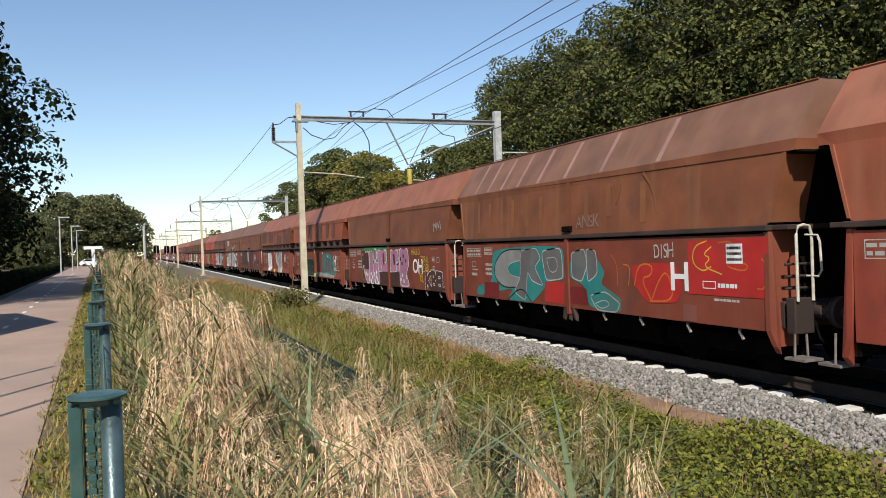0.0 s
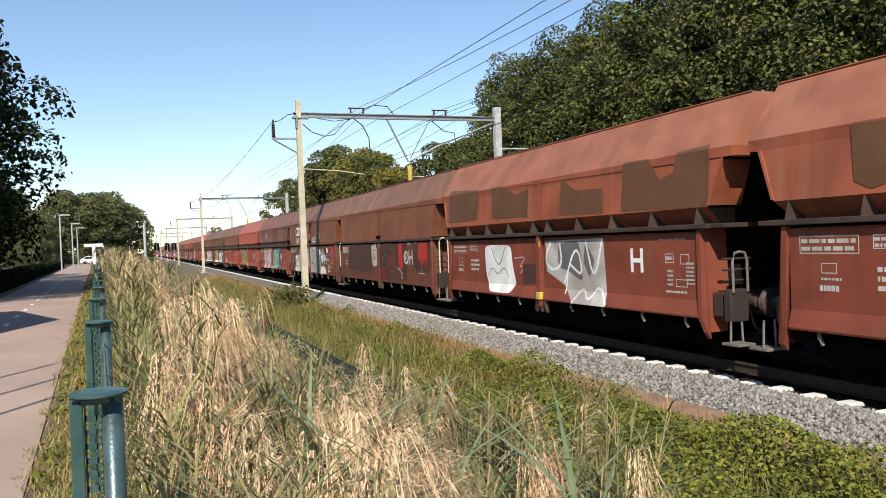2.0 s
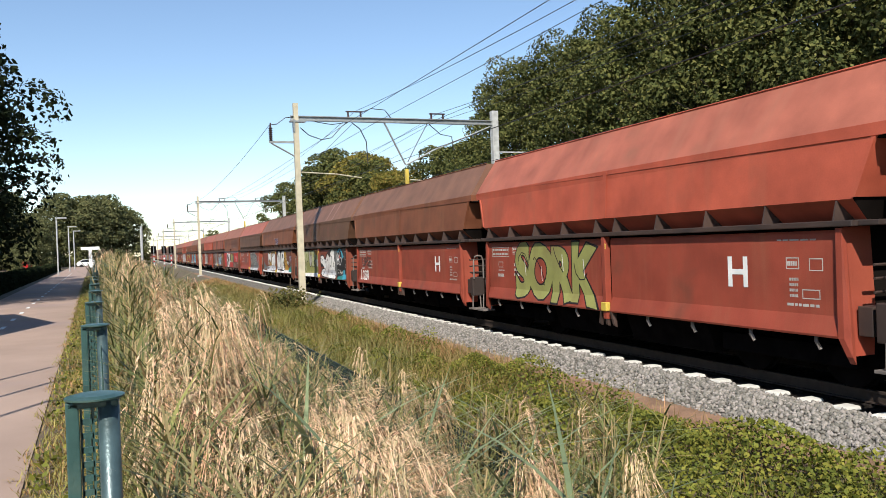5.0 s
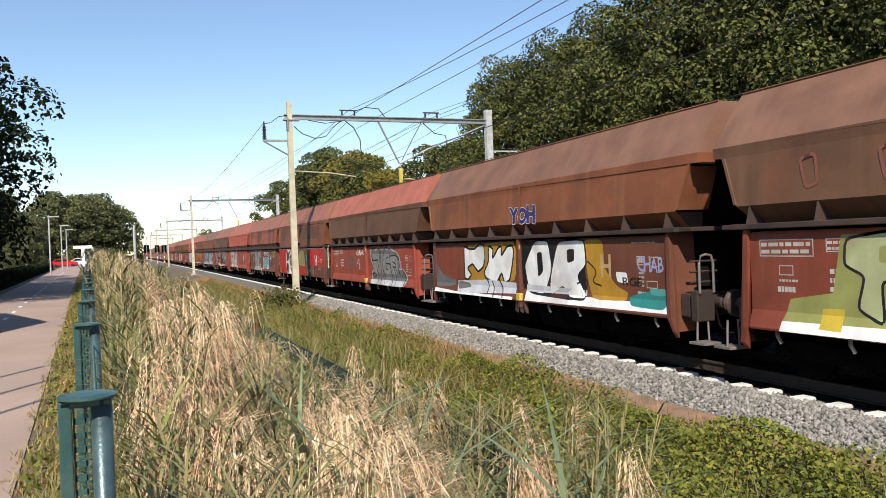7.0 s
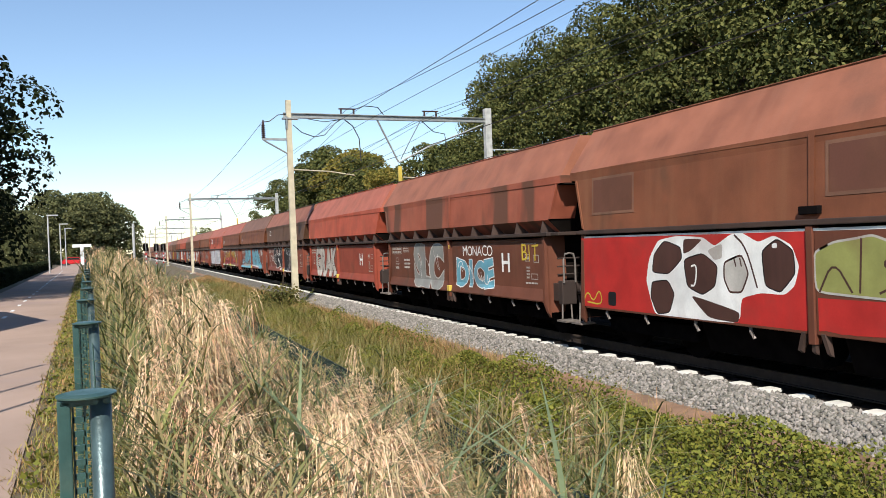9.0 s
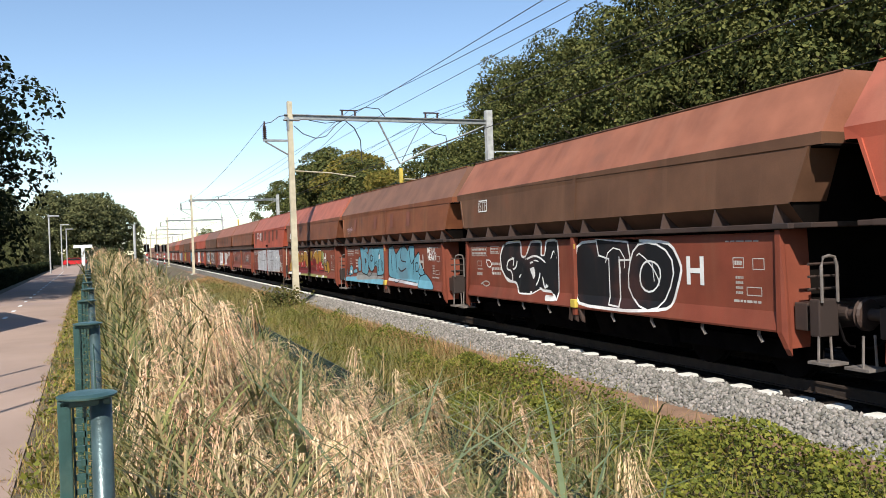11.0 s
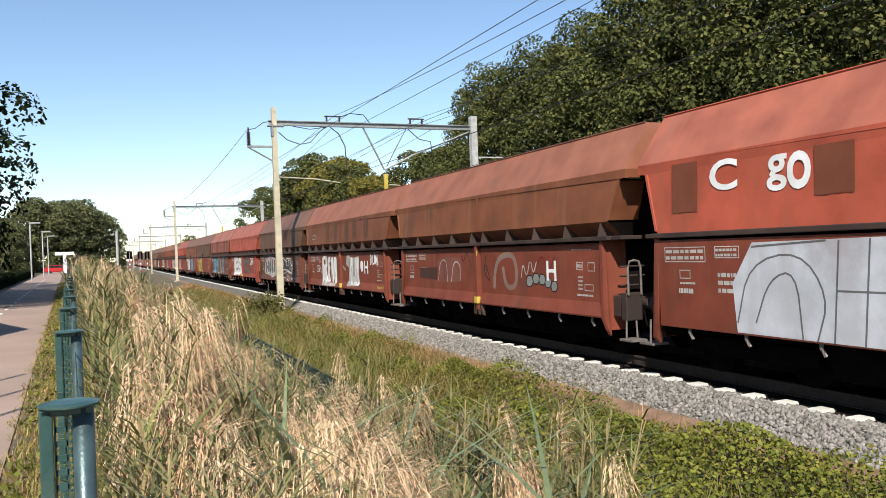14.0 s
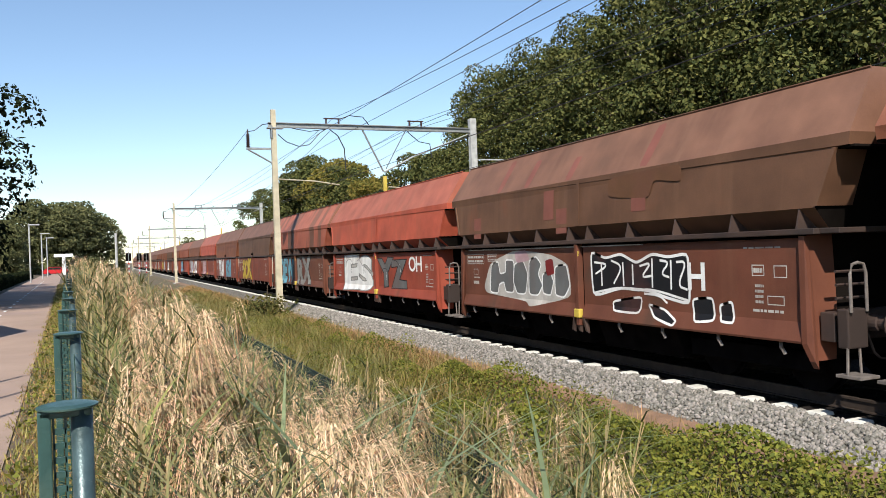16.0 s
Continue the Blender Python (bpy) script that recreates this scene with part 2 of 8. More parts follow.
def build_ground():
    xs = np.array([-1500, -400, -120, -40, -15, -8, -5, -3.5, -2.5, -1.6, -1, -0.5, -0.1, 0.2, 0.35, 0.8, 1.3, 1.8, 2.4, 3.2, 4, 5, 5.8, 6.6, 7.25, 7.6,
                   7.9, 8.4, 9.85, 12, 15, 18, 24, 40, 120, 400, 1500])
    ys = np.concatenate([[-300, -60, -20, -8], np.arange(-4, 60, 2.0), [70, 90, 120, 180, 300, 700, 2500]])
    gx, gy = np.meshgrid(xs, ys)
    gz = ground_z(gx, gy) + np.where((np.abs(gx - 4) < 3.2) & (gy < 60), 0.05 * np.sin(gx * 3.1 + gy * 1.3), 0)
    v = np.stack([gx, gy, gz], -1).reshape(-1, 3)
    nx, ny = len(xs), len(ys)
    i = (np.arange(ny - 1)[:, None] * nx + np.arange(nx - 1)).ravel()
    ob = fast_mesh("ground", v, np.stack([i, i + 1, i + nx + 1, i + nx], -1), M_EARTH)
    ob.data.shade_smooth()
    tagged(ob, "uneven brown earth with a ditch beside the railway", "ground", kind="structure")
    # cycle path
    bm = bmesh.new()
    ysp = [-10, 0, 10, 20, 30, 45, 60, 90, 130, 200, 320]
    for a, b in zip(ysp, ysp[1:]):
        plate(bm, [(path_left(a), a, 0.70), (path_right(a), a, 0.70), (path_right(b), b, 0.70), (path_left(b), b, 0.70)], (0, 0, 0.052))
    p = part("cycle_path", bm, M_ASPHALT)
    tagged(p, "smooth reddish asphalt cycle path beside the fence", "path", kind="structure")
    y = 7.0
    while y < 90:
        x = (path_left(y) + path_right(y)) / 2
        bm = plate(bmesh.new(), [(x - 0.05, y, 0.7525), (x + 0.05, y, 0.7525), (x + 0.05 - 0.04, y + 0.75, 0.7525), (x - 0.05 - 0.04, y + 0.75, 0.7525)], (0, 0, 0.004))
        part("line_dash", bm, M_LINE, p)
        y += 2.75
    # bare soil strip beside the ballast
    bm = bmesh.new()
    for k in range(60):
        a, b = -6 + k * 2.0, -4 + k * 2.0
        za, zb = [0.008 * math.sin(q * 2.3) for q in (a, b)]
        plate(bm, [(7.25 + 10 * za, a, -0.38), (7.98, a, -0.315), (7.98, b, -0.315), (7.25 + 10 * zb, b, -0.38)], (0, 0, 0.03))
    tagged(part("soil_strip", bm, M_SOIL), "strip of bare reddish-brown soil along the ballast", "soil", kind="structure")


def build_track(x0, name, detailed):
    """A track: ballast bed, two rails, sleepers."""
    bed = bmesh.new()
    prof = [(-2.02, -0.31), (-1.52, -0.075), (-1.30, -0.045), (1.30, -0.045), (1.6, -0.08), (2.02, -0.31)]
    ysb = [-20, 400]
    a, b = [[bed.verts.new((x0 + px, y, pz)) for px, pz in prof] for y in ysb]
    # middle strip in the shade colour; the undetailed track has it throughout
    for i in range(len(prof) - 1):
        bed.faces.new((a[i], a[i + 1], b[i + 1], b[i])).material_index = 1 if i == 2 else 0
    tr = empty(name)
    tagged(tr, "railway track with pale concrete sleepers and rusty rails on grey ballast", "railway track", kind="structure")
    part("ballast_bed", bed, [M_BED if detailed else M_SHADEBED, M_SHADEBED], tr)
    for s in (-0.755, 0.755):
        bm = boxes((x0 + s - 0.07, x0 + s + 0.07, -20, 400, 0.012, 0.03), (x0 + s - 0.01, x0 + s + 0.01, -20, 400, 0.03, 0.15), (x0 + s - 0.036, x0 + s + 0.036, -20, 400, 0.15, 0.18))
        part("rail", bm, M_RAIL, tr)
    me = None
    rest = bmesh.new()
    for k in range(700):
        y = 20.37 + 0.6 * (k - 50)
        if y > 380:
            break
        if detailed and k < 260:
            if me is None:
                bm = boxes((-1.28, -1.0, -0.125, 0.125, -0.16, 0.0), (1.0, 1.28, -0.125, 0.125, -0.16, 0.0), bevel=0.035)
                pale_ends = set(bm.faces)
                # the sleeper's middle is coloured dark for the shade under the train
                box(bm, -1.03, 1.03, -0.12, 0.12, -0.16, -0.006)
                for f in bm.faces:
                    f.material_index = 0 if f in pale_ends else 1
                ob = part("sleeper", bm, [M_CONCRETE, M_SHADEBED], tr)
                me = ob.data
            else:
                ob = new("sleeper", me)
                ob.parent = tr
            ob.location = (x0 + random.uniform(-0.015, 0.015), y, random.uniform(-0.006, 0.006))
            ob.rotation_euler = (0, 0, random.uniform(-0.006, 0.006))
        else:
            box(rest, x0 - 1.28, x0 - 1.02, y - 0.125, y + 0.125, -0.15, 0.0)
    tagged(part("far_sleepers", rest, M_CONCRETE if detailed else M_SHADEBED, tr), kind="stuff")
    return tr


def build_stones(tr):
    """Loose ballast stones on the shoulder."""
    bm = bmesh.new()
    bmesh.ops.create_icosphere(bm, subdivisions=1, radius=1.0)
    bv = np.array([v.co[:] for v in bm.verts])
    bf = np.array([[v.index for v in f.verts] for f in bm.faces])
    bm.free()
    n = 16000
    y = 4.5 + 33 * rng.random(n) ** 1.6
    x = rng.uniform(7.80, 8.66, n)
    z = np.interp(x, [7.8, 8.33, 8.6], [-0.315, -0.075, -0.04])
    s = rng.uniform(0.019, 0.040, n)
    keep = ~((x > 8.56) & (np.abs((y - 20.37 + 0.3) % 0.6 - 0.3) < 0.15))
    x, y, z, s = x[keep], y[keep], z[keep], s[keep]
    n = len(x)
    sc = s[:, None] * rng.uniform(0.6, 1.25, (n, 3))
    v = bv[None] * (1 + rng.uniform(-0.28, 0.28, (n, len(bv), 1))) * sc[:, None]
    a = rng.uniform(0, math.tau, n)
    c, sn = np.cos(a)[:, None], np.sin(a)[:, None]
    v = np.stack([v[..., 0] * c - v[..., 1] * sn, v[..., 0] * sn + v[..., 1] * c, v[..., 2]], -1)
    v += np.stack([x, y, z + s * 0.3], -1)[:, None]
    f = bf[None] + (np.arange(n) * len(bv))[:, None, None]
    tagged(fast_mesh("ballast_stones", v.reshape(-1, 3), f.reshape(-1, 3), M_STONE), "crushed grey ballast stones on the track's shoulder", "ballast", kind="stuff")


build_ground()
track = build_track(TRACK_X, "track_1", True)
build_track(TRACK_X + 4.0, "track_2", False)
build_stones(track)


# ---------------------------------------------------------------- wagons
def paint(name, base, patch=None, at=0.55, streak=None, vary=0.21, rough=0.62, bands=None):
    streak = streak and tuple(0.62 * a + 0.38 * b for a, b in zip(base, streak))
    return mat(name, base, rough, vary=vary, scale=1.6, fine=45, bump=0.06, second=patch, second_at=at, streak=streak, bands=bands, spec=0.35)


P_BROWN = paint("brown_wagon_paint", (0.197, 0.067, 0.032), (0.138, 0.060, 0.032), 0.55, (0.276, 0.125, 0.062))
P_RED = paint("red_brown_wagon_paint", (0.282, 0.076, 0.037), (0.217, 0.069, 0.036), 0.55, (0.354, 0.147, 0.079))
P_DARK = paint("dark_brown_wagon_paint", (0.125, 0.060, 0.033), (0.178, 0.067, 0.034), 0.58, (0.210, 0.109, 0.062))
P_RUST = paint("orange_rust_wagon_paint", (0.210, 0.071, 0.032), (0.140, 0.056, 0.032), 0.53, (0.323, 0.158, 0.068))
P_BRIGHT = paint("bright_red_wagon_paint", (0.433, 0.087, 0.047), (0.328, 0.084, 0.047), 0.56, (0.315, 0.109, 0.062))
P_PINK = paint("faded_red_roof_paint", (0.284, 0.105, 0.060), (0.219, 0.088, 0.053), 0.56, (0.336, 0.154, 0.098))
P_PINKD = paint("faded_brown_roof_paint", (0.191, 0.092, 0.057), (0.151, 0.076, 0.047), 0.55, (0.267, 0.147, 0.093))
P_PINKR = paint("faded_bright_roof_paint", (0.364, 0.110, 0.068), (0.283, 0.101, 0.061), 0.57, (0.313, 0.151, 0.095))
P_SIDE = paint("side_brown_paint", (0.204, 0.049, 0.027), (0.151, 0.049, 0.029), 0.56, (0.250, 0.103, 0.057))
P_SIDER = paint("side_red_paint", (0.289, 0.055, 0.031), (0.210, 0.055, 0.032), 0.57, (0.315, 0.125, 0.068))
P_SIDED = paint("side_dark_paint", (0.138, 0.046, 0.026), (0.099, 0.046, 0.029), 0.55, (0.197, 0.087, 0.050))
P_SIGNAL = paint("side_signal_red_paint", (0.461, 0.029, 0.021), (0.415, 0.038, 0.028), 0.6, (0.461, 0.077, 0.050))
P_FRAME = paint("dark_frame_paint", (0.062, 0.038, 0.030), (0.040, 0.028, 0.024), 0.5)
P_PATCHY = paint("patchy_red_wagon_paint", (0.318, 0.087, 0.049), (0.263, 0.079, 0.045), 0.56, (0.328, 0.124, 0.076), bands=(0.136, 0.057, 0.034))
P_PATCHYR = paint("patchy_red_roof_paint", (0.387, 0.124, 0.075), (0.326, 0.112, 0.069), 0.56, (0.399, 0.174, 0.104), bands=(0.230, 0.099, 0.060))
P_PATCHYD = paint("patchy_brown_wagon_paint", (0.148, 0.063, 0.037), (0.120, 0.057, 0.034), 0.56, (0.208, 0.096, 0.057), bands=(0.235, 0.089, 0.052, 3.7))
# Near black: the shade between the wagons is put into this colour
P_ENDSHADE = mat("shade_dark_end_paint", (0.010, 0.008, 0.007), 0.95, vary=0.3, scale=1.6, fine=45, bump=0.06, second=(0.007, 0.006, 0.006), spec=0.0)
# Glossless black: shade under the wagons is in the colour; black fittings share it
P_BLACK = mat("shade_black_steel", (0.007, 0.006, 0.006), 0.95, vary=0.4, scale=4, bump=0.1, spec=0.0)
P_GREYSTEEL = mat("dirty_grey_steel", (0.20, 0.17, 0.15), 0.6, 0.3, vary=0.3, scale=7)
P_RAILW = mat("cream_handrail_paint", (0.52, 0.47, 0.38), 0.5, vary=0.25, scale=9)

SPRAY = {}


def spray(name, *c, vary=0.10):
    if name not in SPRAY:
        SPRAY[name] = mat("spray_" + name, tuple(q * 0.9 for q in c), 0.6, vary=vary + 0.06, scale=2.2, fine=30, bump=0.03, spec=0.3,
                          second=tuple(q * 0.62 + d for q, d in zip(c, (0.045, 0.016, 0.012))), second_at=0.54, streak=tuple(q * 0.75 + d for q, d in zip(c, (0.03, 0.012, 0.01))))
    return SPRAY[name]


WHITE = spray("white", 0.88, 0.86, 0.82)
DIRTY = spray("dirty_white", 0.52, 0.48, 0.43, vary=0.2)
BLACK = spray("black", 0.012, 0.012, 0.014)
GREY = spray("grey", 0.15, 0.15, 0.145)
MIDGREY = spray("mid_grey", 0.28, 0.28, 0.26)
SILVER = spray("silver", 0.60, 0.60, 0.62)
TEAL = spray("teal", 0.03, 0.24, 0.22)
MINT = spray("mint", 0.09, 0.38, 0.34)
PINK = spray("pink", 0.50, 0.22, 0.34)
PALEPINK = spray("pale_pink", 0.55, 0.36, 0.38)
YELLOW = spray("yellow", 0.60, 0.42, 0.05)
OCHRE = spray("ochre", 0.48, 0.25, 0.03)
OLIVE = spray("olive", 0.32, 0.32, 0.10)
RED = spray("red", 0.50, 0.03, 0.025)
ORANGE = spray("orange", 0.60, 0.16, 0.02)
BLUE = spray("light_blue", 0.16, 0.40, 0.50)
CYAN = spray("cyan", 0.06, 0.38, 0.52)
NAVY = spray("navy", 0.02, 0.03, 0.16)
LILAC = spray("lilac", 0.36, 0.34, 0.50)
GREEN = spray("green", 0.06, 0.30, 0.08)
BROWNP = spray("brown_cover", 0.075, 0.034, 0.026)
DARKRED = spray("dark_red_cover", 0.19, 0.02, 0.02)

GLYPHS = {}


def load_glyphs():
    """Letter shapes of the built-in font, thin and swollen, as flat triangle meshes in a unit box."""
    made = []
    for ch in "ABCDEFGHIKLMNOPRSTUVWYZJX0123456789aro g".replace(" ", ""):
        for fat in (0.0, 0.02, 0.055, 0.08):
            cu = bpy.data.curves.new("glyph", "FONT")
            cu.body, cu.size, cu.offset, cu.resolution_u = ch, 1.0, fat, 4
            made.append((ch, fat, new("glyph", cu)))
    dg = bpy.context.evaluated_depsgraph_get()
    for ch, fat, ob in made:
        me = bpy.data.meshes.new_from_object(ob.evaluated_get(dg))
        v = np.array([q.co[:2] for q in me.vertices])
        GLYPHS[ch, fat] = (v, [tuple(p.vertices) for p in me.polygons])
        bpy.data.meshes.remove(me)
    for _, _, ob in made:
        cu = ob.data
        bpy.data.objects.remove(ob)
        bpy.data.curves.remove(cu)


load_glyphs()


class Wagon:
    """What the sprayed paint needs to know of a wagon's near side."""

    def __init__(self, root, kind, side, hopper):
        self.root, self.kind, self.side, self.hopper, self.layer = root, kind, side, hopper, 0

    def lay(self, y, z, lift):
        """The point of the near side's skin at length y and height z, lifted off it."""
        if z > 3.63:                                             # slanted roof panel
            return (-(1.41 - (z - 3.63) * 0.647) - lift * 0.84, y, z + lift * 0.54)
        if z > 2.4:                                              # hopper's lower panel
            return (-(1.46 - (z - 2.47) * 0.045) - lift, y, z) if self.kind == "A" else (-(1.46 - (max(z, 2.72) - 2.72) * 0.058) - lift, y, z)
        if self.kind == "A":
            return (-1.50 - lift, y, z)
        return (-1.45 - lift, y, z) if z >= 1.22 else (-1.45 - (1.22 - z) * 0.30 - lift, y, z)

    def put(self, name, verts, faces, material, label="", extra=None):
        if name != "marking":
            self.layer += 1
        bm = bmesh.new()
        vs = [bm.verts.new((extra[i] if extra else 0, a, b)) for i, (a, b) in enumerate(verts)]
        for f in faces:
            if len(set(f)) > 2:
                try:
                    bm.faces.new([vs[i] for i in f])
                except ValueError:
                    pass
        for fold in ((1.22, 3.63) if self.kind == "B" else (3.63,)):
            bmesh.ops.bisect_plane(bm, geom=bm.verts[:] + bm.edges[:] + bm.faces[:], plane_co=(0, 0, fold), plane_no=(0, 0, 1))
        lift = 0.002 + 0.0001 * self.layer
        for v in bm.verts:
            v.co = self.lay(v.co.y, v.co.z, lift + v.co.x)
        for f in bm.faces:
            if f.normal.x > 0:
                f.normal_flip()
        me = bpy.data.meshes.new(name)
        bm.normal_update()
        bm.to_mesh(me)
        bm.free()
        me.materials.append(material)
        ob = new(name, me)
        zs = [b for _, b in verts]
        ob.parent = self.hopper if min(zs) > 2.4 else self.side[0 if np.mean([a for a, _ in verts]) > 0 else 1]
        if label:
            ob["label"] = label
        return ob

    def letters(self, text, y0, y1, z0, z1, fill, line=None, wild=0.0, fat=0.02, drop=0.0):
        """Sprayed letters from y0 (seen left) to y1, z0 to z1; drop: how far the right end sinks. line: outline colour."""
        widths = [max(0.35, np.ptp(GLYPHS[c, 0.0][0][:, 0])) for c in text]
        total = sum(widths)
        tall = abs(z1 - z0)
        wild = wild * 1.05
        for material, swell in ([(line, 0.08), (fill, 0.055 if wild else 0.02)] if line else [(fill, fat)]):
            rr = random.Random(text + str(y0))
            V, Fc, X, at = [], [], [], 0.0
            for ci, (c, w) in enumerate(zip(text, widths)):
                g, fs = GLYPHS[c, swell]
                g0 = GLYPHS[c, 0.0][0]
                lo, hi = g0.min(0), g0.max(0)
                u = (g - lo) / np.maximum(hi - lo, 0.12)
                u[:, 0] = 0.5 + (u[:, 0] - 0.5) * min(1.0, (hi - lo)[0] / 0.3)
                tilt, lean, hop, grow, ph = [rr.uniform(-1, 1) * wild for _ in range(5)]
                cx, half = (at + w / 2) / total, w / total / 2 * 0.92
                uu = (u[:, 0] - 0.5) * 2
                vv = u[:, 1] * (1 + 0.15 * grow) + 0.06 * hop + 0.10 * tilt * uu + 0.05 * wild * np.sin(uu * 2.5 + 6 * ph)
                xx = cx + half * (uu * (1 + 0.18 * grow) + 0.35 * lean * (u[:, 1] - 0.5) + 0.16 * wild * np.sin(u[:, 1] * 5 + 5 * ph))
                o = len(V)
                for a, b in zip(xx, vv):
                    V.append((y0 + (y1 - y0) * a, max(0.955, min(z0 + (z1 - z0) * b - drop * a, 2.325 if z0 < 2.4 else 9))))
                    X.append(0.00018 * (ci % 4) + 0.0001 * rr.random())
                Fc += [tuple(i + o for i in f) for f in fs]
                at += w
            self.layer += 8
            self.put("lettering" if wild == 0 else "graffiti", V, Fc, material, "", X)
        if line and wild and tall > 0.6:                          # inner lines and highlights over the letters
            rr = random.Random(text)
            for k in range(len(text)):
                a = y0 + (y1 - y0) * (k + rr.uniform(0.25, 0.6)) / len(text)
                zc = z0 + tall * rr.uniform(0.35, 0.75)
                w = abs(y1 - y0) / len(text) * 0.3
                self.stroke([(a + w * math.cos(q * 0.7), min(2.3, max(0.97, zc + tall * 0.28 * math.sin(q * 0.7 + k)))) for q in range(rr.randint(4, 7))], 0.026, line)
                self.stroke([(a - w * 0.4, zc + tall * 0.12), (a - w * 0.55, zc - tall * 0.2)], 0.02, WHITE if fill is not WHITE else MIDGREY)

    def blob(self, y0, y1, z0, z1, material, rough=0.12, n=28):
        """A sprayed cloud with a bumpy outline."""
        r = random.Random(y0 * 31 + z1)
        cy, cz, hy, hz = (y0 + y1) / 2, (z0 + z1) / 2, abs(y1 - y0) / 2, (z1 - z0) / 2
        pts = []
        for k in range(n):
            a = k * math.tau / n
            e = 0.42
            c, s = math.copysign(abs(math.cos(a)) ** e, math.cos(a)), math.copysign(abs(math.sin(a)) ** e, math.sin(a))
            q = 1 - rough * r.random()
            pts.append((cy + hy * c * q, cz + hz * s * q))
        self.put("graffiti", pts + [(cy, cz)], [(k, (k + 1) % n, n) for k in range(n)], material)

    def patch(self, y0, y1, z0, z1, material, ragged=0.0, name="paint_patch"):
        """A painted rectangle, its lower edge ragged if asked."""
        r = random.Random(y0 * 17 + z0)
        n = 14 if ragged else 1
        top = [(y0 + (y1 - y0) * k / n, z1) for k in range(n + 1)]
        bot = [(y0 + (y1 - y0) * k / n, z0 + ragged * r.random()) for k in range(n + 1)]
        self.put(name, top + bot, [(k, k + 1, n + 2 + k, n + 1 + k) for k in range(n)], material)

    def stroke(self, pts, w, material, name="graffiti"):
        """A sprayed line of width w."""
        V, Fc = [], []
        for i, (a, b) in enumerate(pts):
            p, q = pts[max(i - 1, 0)], pts[min(i + 1, len(pts) - 1)]
            d = math.hypot(q[0] - p[0], q[1] - p[1]) or 1
            nx, nz = -(q[1] - p[1]) / d * w / 2, (q[0] - p[0]) / d * w / 2
            V += [(a + nx, b + nz), (a - nx, b - nz)]
            if i:
                Fc.append((2 * i - 2, 2 * i - 1, 2 * i + 1, 2 * i))
        self.put(name, V, Fc, material)

    def shape(self, fill, line, width, pts, rounded=True):
        """A sprayed field with its outline; rounded: its corners are drawn soft."""
        if rounded:
            for cut in (0.12, 0.22):
                pts = [(p[0] * k + q[0] * (1 - k), p[1] * k + q[1] * (1 - k)) for p, q in zip(pts, pts[1:] + pts[:1]) for k in (1 - cut, cut)]
        if fill:
            self.put("graffiti", pts, [tuple(range(len(pts)))], fill)
        if line:
            self.stroke(pts + pts[:2], width, line)

    def curve(self, line, width, pts):
        """A sprayed line with soft turns."""
        for _ in range(2):
            inner = [(p[0] * k + q[0] * (1 - k), p[1] * k + q[1] * (1 - k)) for p, q in zip(pts, pts[1:]) for k in (0.75, 0.25)]
            pts = [pts[0]] + inner + [pts[-1]]
        self.stroke(pts, width, line)

    def scrawl(self, y0, y1, z0, z1, material, w=0.03, turns=4):
        """A looping tag."""
        r = random.Random(y0 * 7 + z1)
        n = 11 * turns
        p1, p2, p3, f2 = r.uniform(0, 6), r.uniform(0, 6), r.uniform(0, 6), r.uniform(0.45, 0.75)
        pts = []
        for k in range(n):
            u = k / n
            q = u * turns * math.tau
            amp = 0.55 + 0.45 * math.sin(q * f2 + p2)
            pts.append((y0 + (y1 - y0) * (u + 0.9 / turns * 0.28 * math.sin(q + p1) * (0.6 + 0.4 * math.cos(q * 0.37 + p3))),
                        (z0 + z1) / 2 + (z1 - z0) / 2 * (amp * math.cos(q) + 0.25 * math.sin(q * 1.9 + p3))))
        self.stroke(pts, w, material)

    def frame_box(self, y0, y1, z0, z1, material, w=0.014):
        """A painted outline."""
        V = [(y0, z0), (y1, z0), (y1, z1), (y0, z1)]
        d = w if y1 > y0 else -w
        V += [(y0 + d, z0 + w), (y1 - d, z0 + w), (y1 - d, z1 - w), (y0 + d, z1 - w)]
        self.put("marking", V, [(k, (k + 1) % 4, 4 + (k + 1) % 4, 4 + k) for k in range(4)], material)

    def bars(self, y0, y1, z0, z1, material, rows=3):
        """Illegible lettering: plain bars."""
        h = (z1 - z0) / rows
        r = random.Random(y0)
        V, Fc = [], []
        for k in range(rows):
            a = y0
            while abs(a - y0) < abs(y1 - y0) * 0.93:
                b = a + (y1 - y0) * r.uniform(0.06, 0.22)
                if abs(b - y0) > abs(y1 - y0):
                    b = y1
                o = len(V)
                V += [(a, z0 + h * k + h * 0.22), (b, z0 + h * k + h * 0.22), (b, z0 + h * k + h * 0.75), (a, z0 + h * k + h * 0.75)]
                Fc.append((o, o + 1, o + 2, o + 3))
                a = b + (y1 - y0) * 0.035
        self.put("marking", V, Fc, material)

    def markings(self):
        """The service panels that every wagon carries."""
        e = 5.35 if self.kind == "A" else 5.15
        self.frame_box(e, e - 0.95, 1.98, 2.22, DIRTY)
        self.bars(e - 0.03, e - 0.9, 2.0, 2.2, DIRTY, 2)
        self.frame_box(e - 1.15, e - 1.65, 2.04, 2.22, DIRTY)
        self.bars(e - 1.17, e - 1.6, 2.05, 2.2, DIRTY, 2)
        self.frame_box(e - 0.35, e - 0.6, 1.72, 1.86, DIRTY)
        self.bars(e - 0.32, e - 0.65, 1.46, 1.6, DIRTY, 1)
        self.bars(e - 1.2, e - 1.75, 1.5, 1.85, DIRTY, 3)
        self.frame_box(-4.45, -4.68, 1.82, 1.98, DIRTY)
